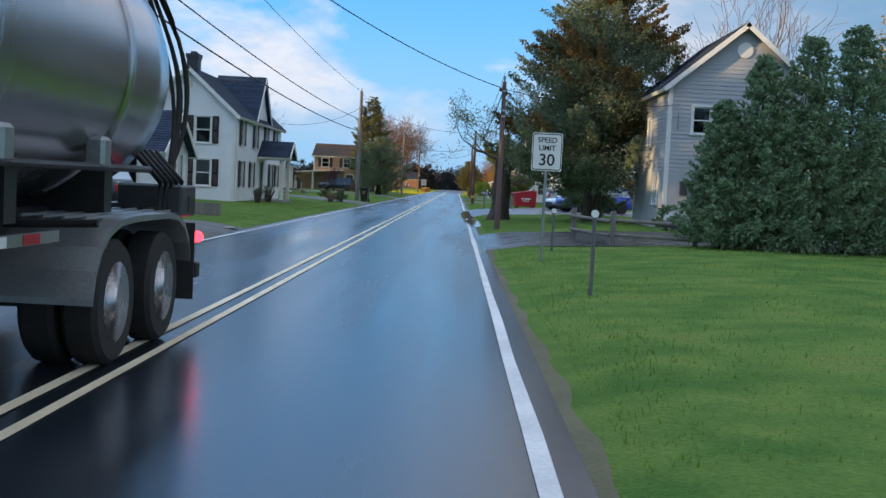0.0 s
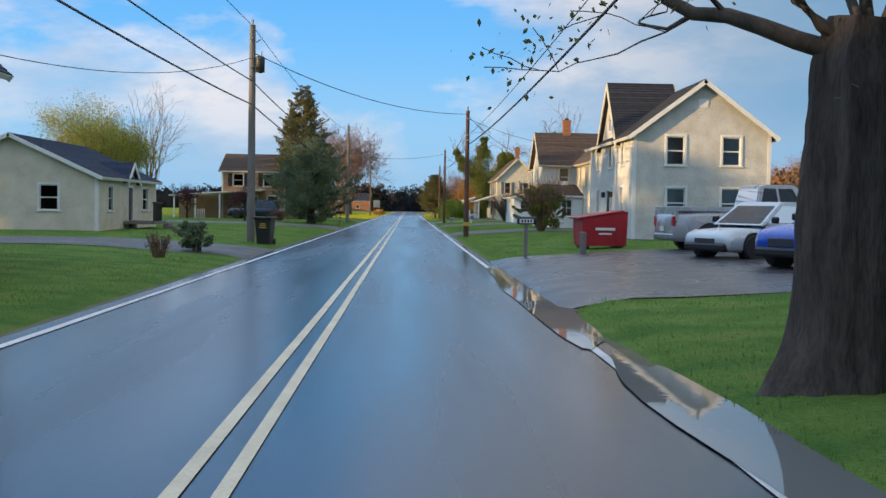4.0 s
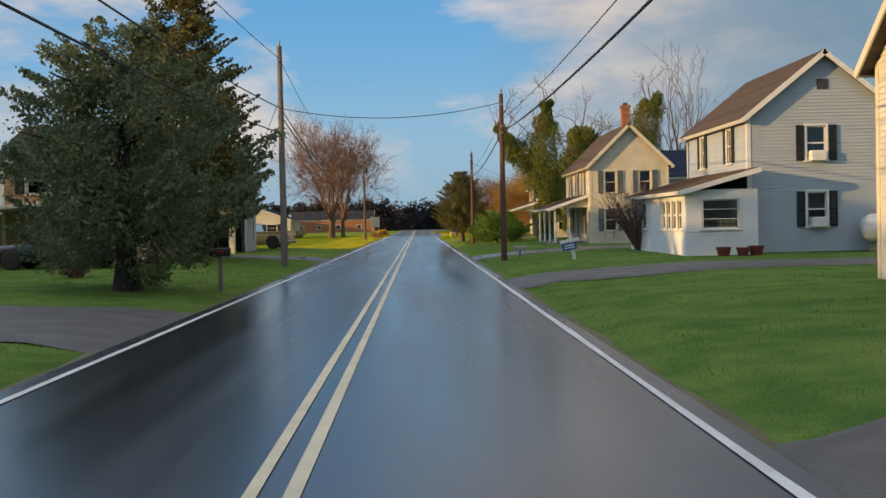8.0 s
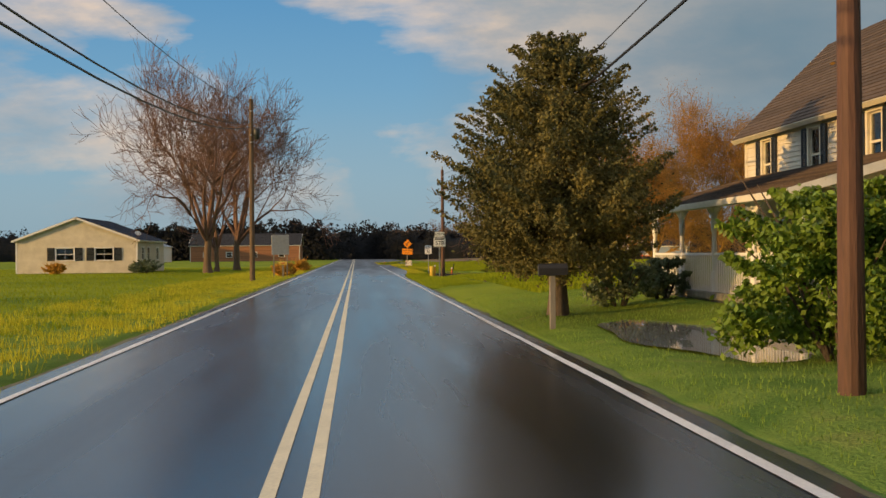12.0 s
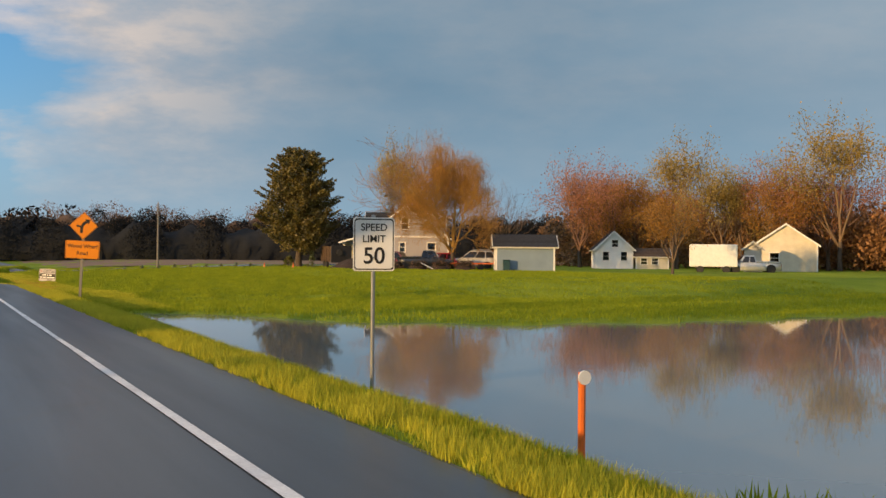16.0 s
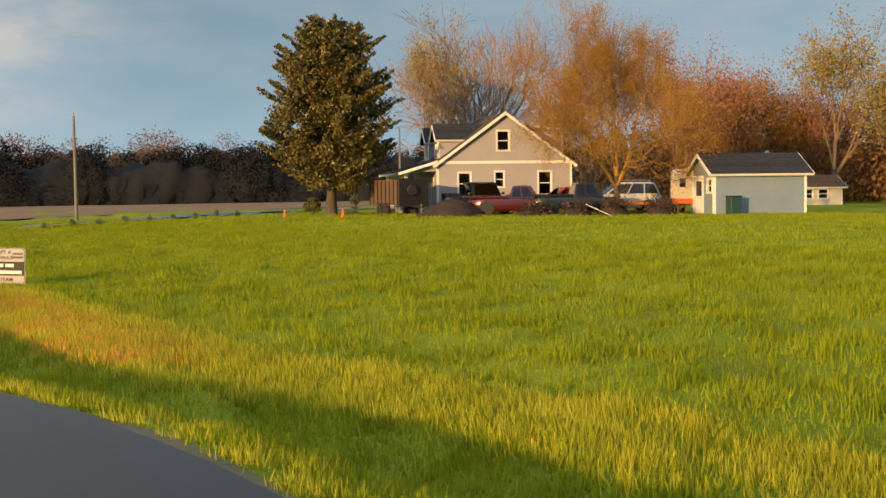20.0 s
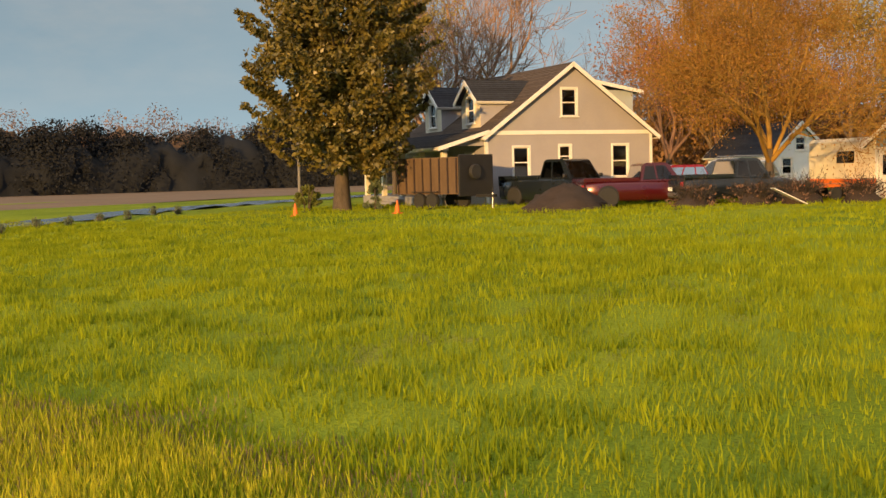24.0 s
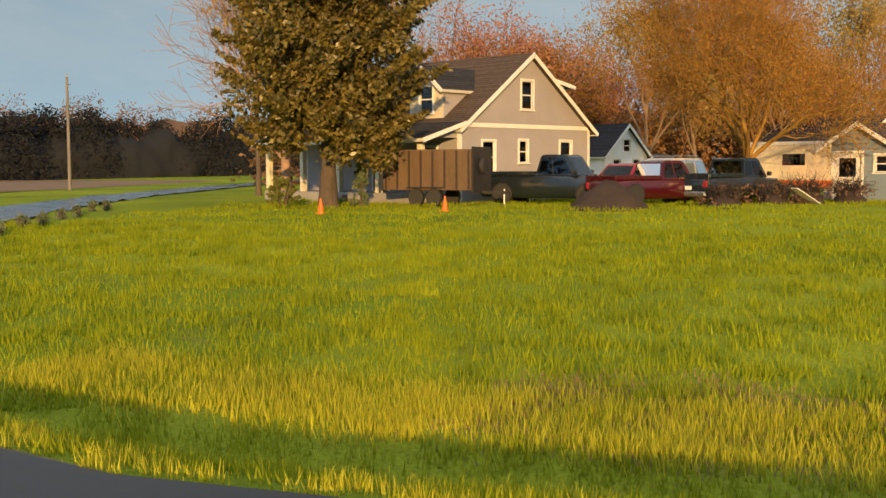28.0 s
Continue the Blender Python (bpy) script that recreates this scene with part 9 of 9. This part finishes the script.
def heap(name, label, x, y, w, d, h, material, seed):
    r = np.random.default_rng(seed)
    n, k = 26, 10
    V, F = [], []
    for i in range(k + 1):
        q = i / k
        for j in range(n):
            a = 6.283 * j / n
            rr = (1 - q) * (1 + 0.1 * math.sin(3 * a + seed) + 0.05 * r.normal())
            V.append((w / 2 * rr * math.cos(a), d / 2 * rr * math.sin(a), h * (1 - (1 - q) ** 1.6) + (0.05 * r.normal() if 0 < i < k else 0) - (0.1 if i == 0 else 0)))
    for i in range(k):
        for j in range(n):
            F.append((i * n + j, i * n + (j + 1) % n, (i + 1) * n + (j + 1) % n, (i + 1) * n + j))
    o = tagged(new(name, mesh_of(name, V, F, material, True)), label, "mound")
    o.location = (x, y, gz(x, y))
    return o


heap("soil_mound", "mound of dark brown soil in front of the trucks", 37.6, 351.6, 4.8, 2.8, 1.0, SOIL, 1)
for k, (x, y) in enumerate(((42.0, 346.2), (43.6, 345.0), (45.4, 343.4), (40.2, 347.8))):
    heap("rubble_mound", "low mound of dark rubble and cut brush", x, y, 2.2, 1.4, 0.6, SOIL, 5 + k)
    shrub("tangle of cut brush on the rubble", x, y, 2.0, 0.9, RED_TWIG, DARK_BARK, 400, 0.05, 40 + k, 60, "brush")
pn = thing("plank", "pale board leaning on the rubble", "board", pose(42.4, 345.0, HZ, 0, 25, -40))
part("board", box(-0.9, 0.9, -0.2, 0.2, 0.28, 0.31), TRIM, pn)
for x, y in ((31.4, 360.0), (33.2, 356.3)):
    c = thing("traffic_cone", "small orange traffic cone in the grass", "traffic cone", pose(x, y, gz(x, y)), "traffic cones")
    part("cone", rod((0, 0, 0.03), (0, 0, 0.5), 0.11, 0.025, 14), ORANGE_PLASTIC, c)
    part("foot", box(-0.15, 0.15, -0.15, 0.15, -0.02, 0.03), ORANGE_PLASTIC, c)
m = leafy_meshes(300, 1.9, 0.05, lambda q: 0.45 * (1.03 - q), CEDAR_LEAF, BARK, 2200, 0.06, 0.05, 20, limbs=False)
plant("conifer", "small dark cone-shaped conifer by the porch", "tree", m, pose(36.6, 360.8, HZ))
shrub("rounded golden shrub beside the magnolia", 34.9, 363.2, 1.0, 1.1, WILLOW_LEAF, BARK, 1800, 0.06, 60)
r_ = np.random.default_rng(61)
for k in range(9):
    x, y = 18.5 + k * 1.75, 363.4 + k * 0.72
    shrub("young seedling in a row at the field's edge", x, y, 0.32, 0.38, CEDAR_LEAF, BARK, 300, 0.035, 62 + k)
for x, y, h in ((24.0, 376.0, 7.0), (60.0, 392.0, 7.5)):
    utility_pole("distant grey utility pole beyond the field", x, y, gz(x, y), h, POLE_GREY, r0=0.12)

# magnolia and the other trees round the farmhouse
m = leafy_meshes(310, 12.0, 1.9, lambda q: 3.45 * max(0.05, 1 - (max(0.0, q - 0.34) / 0.70) ** 2) ** 0.42 * (0.70 + min(q * 1.4, 0.30)), MAGNOLIA_LEAF, BARK, 62000, 0.115, 0.32, 130, hollow=0.55)
plant("magnolia_tree", "large glossy-leaved magnolia beside the farmhouse", "tree", m, pose(35.4, 361.6, HZ))
plant("tree", "broad orange-budded tree between the house and shed", "tree", BIG_O, pose(46.0, 347.4, HZ), (0.80, 0.80, 1.0))
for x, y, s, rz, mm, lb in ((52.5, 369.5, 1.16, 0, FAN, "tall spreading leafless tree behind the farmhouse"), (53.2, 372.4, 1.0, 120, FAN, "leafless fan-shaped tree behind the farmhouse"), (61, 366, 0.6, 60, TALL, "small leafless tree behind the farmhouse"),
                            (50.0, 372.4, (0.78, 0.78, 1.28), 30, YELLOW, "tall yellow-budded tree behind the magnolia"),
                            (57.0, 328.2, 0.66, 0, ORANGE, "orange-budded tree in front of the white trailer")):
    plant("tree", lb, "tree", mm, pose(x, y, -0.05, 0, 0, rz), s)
r_ = np.random.default_rng(70)
for k in range(24):
    q = k / 23
    x = np.interp(q, [0, 0.3, 0.6, 1], [75, 83, 92, 96]) + r_.normal(0, 2.5)
    y = np.interp(q, [0, 0.3, 0.6, 1], [367, 357, 336, 285]) + r_.normal(0, 3)
    mm = (ORANGE, PINK, ORANGE, YELLOW, PINK)[r_.integers(0, 5)]
    plant("tree", "budding tree in the sunlit wood behind the houses", "tree", mm, pose(x, y, 0.0, 0, 0, r_.uniform(0, 360)), r_.uniform(0.95, 1.3) * (1.0 if q < 0.45 else 1.12), "sunlit wood")


def woods(name, label, line, depth, h0, h1, n, material, size, seed, kind="stuff", core=False):
    """A far wood as one body of trunks and ragged crowns along a line."""
    r = np.random.default_rng(seed)
    L = np.array(line, float)
    seg = np.r_[0, np.cumsum(np.linalg.norm(np.diff(L, axis=0), axis=1))]
    trees = int(seg[-1] / 0.8)
    s = r.uniform(0, seg[-1], trees)
    cx, cy = np.interp(s, seg, L[:, 0]), np.interp(s, seg, L[:, 1])
    cx, cy = cx + r.uniform(-depth, depth, trees), cy + r.uniform(-depth, depth, trees)
    hh = r.uniform(h0, h1, trees) * r.uniform(0.75, 1.0, trees)
    idx = r.integers(0, trees, n)
    z = r.uniform(0.0, 1.0, n) ** 0.85
    rad = 4.4 * np.sqrt(np.clip(1.06 - z, 0, 1)) * r.random(n) ** 0.5
    a = r.uniform(0, 6.283, n)
    P = np.stack([cx[idx] + rad * np.cos(a), cy[idx] + rad * np.sin(a), hh[idx] * z + r.normal(0, 0.3, n)], -1)
    P[:, 2] = np.maximum(P[:, 2], -0.2)
    V, F = leaf_quads(r, P, size)
    if core:
        # a solid lumpy bank under the crowns, standing in for the dark interior
        u = np.arange(0, seg[-1], 1.0)
        px, py = np.interp(u, seg, L[:, 0]), np.interp(u, seg, L[:, 1])
        dx, dy = np.gradient(px), np.gradient(py)
        dl = np.hypot(dx, dy)
        nxx, nyy = -dy / dl, dx / dl
        prof = [(-1.0, -0.02), (-1.0, 0.18), (-0.96, 0.40), (-0.85, 0.60), (-0.6, 0.72), (-0.3, 0.76), (0.3, 0.74), (0.8, 0.5), (1.0, -0.02)]
        G = []
        for w, hq in prof:
            jig = r.normal(0, 0.5, len(u))
            q = w * (depth + 0.5) + jig
            G.append(np.stack([px + nxx * q, py + nyy * q, hq * (h0 + 0.25 * (h1 - h0)) * (1 + 0.10 * np.sin(u * 0.55 + w) + 0.07 * np.sin(u * 1.3) + r.normal(0, 0.05, len(u)))], -1))
        G = np.stack(G, 1)
        m, k = G.shape[:2]
        ii, jj = np.meshgrid(np.arange(m - 1), np.arange(k - 1), indexing="ij")
        b = (ii * k + jj).ravel() + len(V)
        V, F = np.concatenate([V, G.reshape(-1, 3)]), np.concatenate([F, np.stack([b, b + 1, b + k + 1, b + k], 1)])
    tagged(new(name, np_mesh(name, V, F, material)), label, "woods", kind=kind)


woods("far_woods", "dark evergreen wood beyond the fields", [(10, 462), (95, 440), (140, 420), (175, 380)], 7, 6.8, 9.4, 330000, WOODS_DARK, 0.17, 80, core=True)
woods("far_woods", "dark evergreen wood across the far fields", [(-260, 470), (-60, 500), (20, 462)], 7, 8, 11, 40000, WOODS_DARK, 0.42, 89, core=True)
woods("far_woods", "brown leafless wood beyond the fields", [(10, 468), (95, 448), (135, 426), (168, 388)], 6, 8.5, 11.5, 100000, WOODS_BROWN, 0.15, 81, core=True)
woods("far_woods", "orange budding wood behind the houses", [(80, 376), (92, 360), (100, 335), (104, 280)], 5, 6, 9.5, 50000, WOODS_ORANGE, 0.22, 87)
# two tree lines placed out of view, added only to block the low sun
woods("far_woods", "tall wood shading the village", [(-34, -80), (-42, 20), (-45, 44)], 4, 15, 19, 30000, WOODS_BROWN, 0.75, 88)
woods("far_woods", "lower wood beyond the village gardens", [(-46, 50), (-48, 70), (-55, 134)], 4, 11.0, 15.0, 14000, WOODS_BROWN, 0.7, 90)
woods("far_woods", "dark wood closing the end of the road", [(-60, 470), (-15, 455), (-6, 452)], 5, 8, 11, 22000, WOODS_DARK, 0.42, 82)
woods("far_woods", "brown wood behind the houses", [(82, 384), (98, 370), (108, 340), (112, 280), (120, 230)], 6, 5.5, 9, 50000, WOODS_BROWN, 0.32, 83)
woods("far_woods", "brown wood beyond the lawns", [(-150, 60), (-152, 160), (-155, 230), (-165, 320), (-200, 400)], 6, 8, 12, 26000, WOODS_BROWN, 0.55, 84)
woods("far_woods", "pine wood beyond the lawns", [(-165, 60), (-168, 200), (-172, 330), (-210, 420)], 5, 10, 14, 22000, WOODS_DARK, 0.65, 85)
woods("far_woods", "wood behind the village houses", [(62, 20), (58, 100), (60, 190), (75, 240)], 6, 7, 11, 26000, WOODS_BROWN, 0.42, 86)


# ---- grass ----
def blades(name, label, material, n, place, h0, h1, seed, width=0.012):
    r = np.random.default_rng(seed)
    x, y = place(r, n)
    z = ground_z(x, y)
    keep = (z > -0.60) | (y > 301.0)
    x, y, z = x[keep], y[keep], z[keep]
    n = len(x)
    h = r.uniform(h0, h1, n)
    a = r.uniform(0, 6.283, n)
    lean = r.normal(0, 0.28, (n, 2)) * h[:, None]
    w = width * r.uniform(0.7, 1.5, n)
    dx, dy = np.cos(a) * w, np.sin(a) * w
    V = np.stack([np.stack([x - dx, y - dy, z - 0.02], -1), np.stack([x + dx, y + dy, z - 0.02], -1), np.stack([x + lean[:, 0], y + lean[:, 1], z + h], -1)], 1).reshape(-1, 3)
    F = np.arange(3 * n).reshape(-1, 3)
    tagged(new(name, np_mesh(name, V, F, material)), label, "grass", kind="stuff")


def area(x0, x1, y0, y1, bias=1.0):
    return lambda r, n: (x0 + (x1 - x0) * r.random(n) ** bias, r.uniform(y0, y1, n))


def clumped(x0, x1, y0, y1, clumps, spread):
    def f(r, n):
        cx, cy = x0 + (x1 - x0) * r.random(clumps), r.uniform(y0, y1, clumps)
        k = r.integers(0, clumps, n)
        return cx[k] + r.normal(0, spread, n), cy[k] + r.normal(0, spread, n)
    return f


def along(d0, d1, y0, y1, clumps=0, spread=0.2):
    """Places between two distances from the road's edge, evenly or in clumps."""
    def f(r, n):
        if not clumps:
            y = r.uniform(y0, y1, n)
            return road_edge(y) + r.uniform(d0, d1, n), y
        cy, cd, k = r.uniform(y0, y1, clumps), r.uniform(d0, d1, clumps), r.integers(0, clumps, n)
        y = cy[k] + r.normal(0, spread, n)
        return road_edge(y) + np.maximum(cd[k] + r.normal(0, spread, n), 0.04), y
    return f


blades("field_grass", "young green wheat covering the field", CROP, 300000, area(6.6, 22, 300, 372, 1.5), 0.03, 0.09, 90, 0.008)
blades("field_grass", "thicker tufts of young wheat in the field", CROP, 230000, clumped(6.8, 26, 292, 372, 6500, 0.14), 0.07, 0.20, 99, 0.010)
blades("field_grass", "young green wheat further into the field", CROP, 170000, area(18, 52, 286, 366), 0.06, 0.15, 91, 0.018)
blades("verge_grass", "yellowed rough grass on the bank of the ditch", ROUGH_GRASS, 130000, along(2.6, 4.6, 296, 352, 1700, 0.16), 0.05, 0.17, 92, 0.008)
blades("verge_grass", "dry orange grass matted on the bank of the ditch", DRY_GRASS, 52000, along(2.75, 4.1, 314, 330, 260, 0.24), 0.04, 0.13, 102, 0.008)
blades("stubble", "matted dead straw at the field's edge", STUBBLE, 46000, along(2.9, 5.2, 331, 347, 170, 0.30), 0.02, 0.08, 100, 0.008)
blades("verge_grass", "green grass down the side of the ditch", CROP, 110000, along(0.3, 2.6, 300, 372, 1700, 0.15), 0.04, 0.13, 93, 0.008)
blades("verge_grass", "short weedy grass up to the edge of the asphalt", ROUGH_GRASS, 26000, along(0.05, 0.75, 300, 372, 420, 0.09), 0.03, 0.13, 103, 0.007)
blades("verge_grass", "yellowed tufts of grass on the shoulder above the flood", ROUGH_GRASS, 75000, along(0.10, 1.5, 250, 306, 800, 0.12), 0.06, 0.20, 105, 0.007)
blades("verge_grass", "green rough grass beside the flood water", CROP, 60000, along(1.1, 2.6, 240, 300, 900, 0.16), 0.05, 0.20, 104, 0.007)
blades("verge_grass", "short grass up to the edge of the asphalt", CROP, 50000, along(0.04, 2.3, 215, 301), 0.03, 0.10, 101, 0.008)
blades("field_grass", "tufts of grass round the flood water", CROP, 150000, area(6.0, 34, 204, 300, 1.3), 0.07, 0.18, 94, 0.016)
blades("lawn_grass", "mown green lawn in front of the grey and white houses", GRASS, 150000, area(3.75, 15, 8, 205, 1.4), 0.02, 0.06, 95, 0.008)
blades("lawn_grass", "mown green lawn in front of the white farmhouse", GRASS, 120000, area(-3.75, -16, 20, 180, 1.4), 0.02, 0.06, 96, 0.008)
blades("verge_grass", "rough grass tufts along the verge", ROUGH_GRASS, 50000, clumped(-9, -3.9, 176, 300, 900, 0.25), 0.05, 0.20, 97, 0.010)
blades("field_grass", "bright grass of the field beside the ranch house", CROP, 90000, area(-6, -40, 180, 300, 1.3), 0.04, 0.12, 98, 0.018)
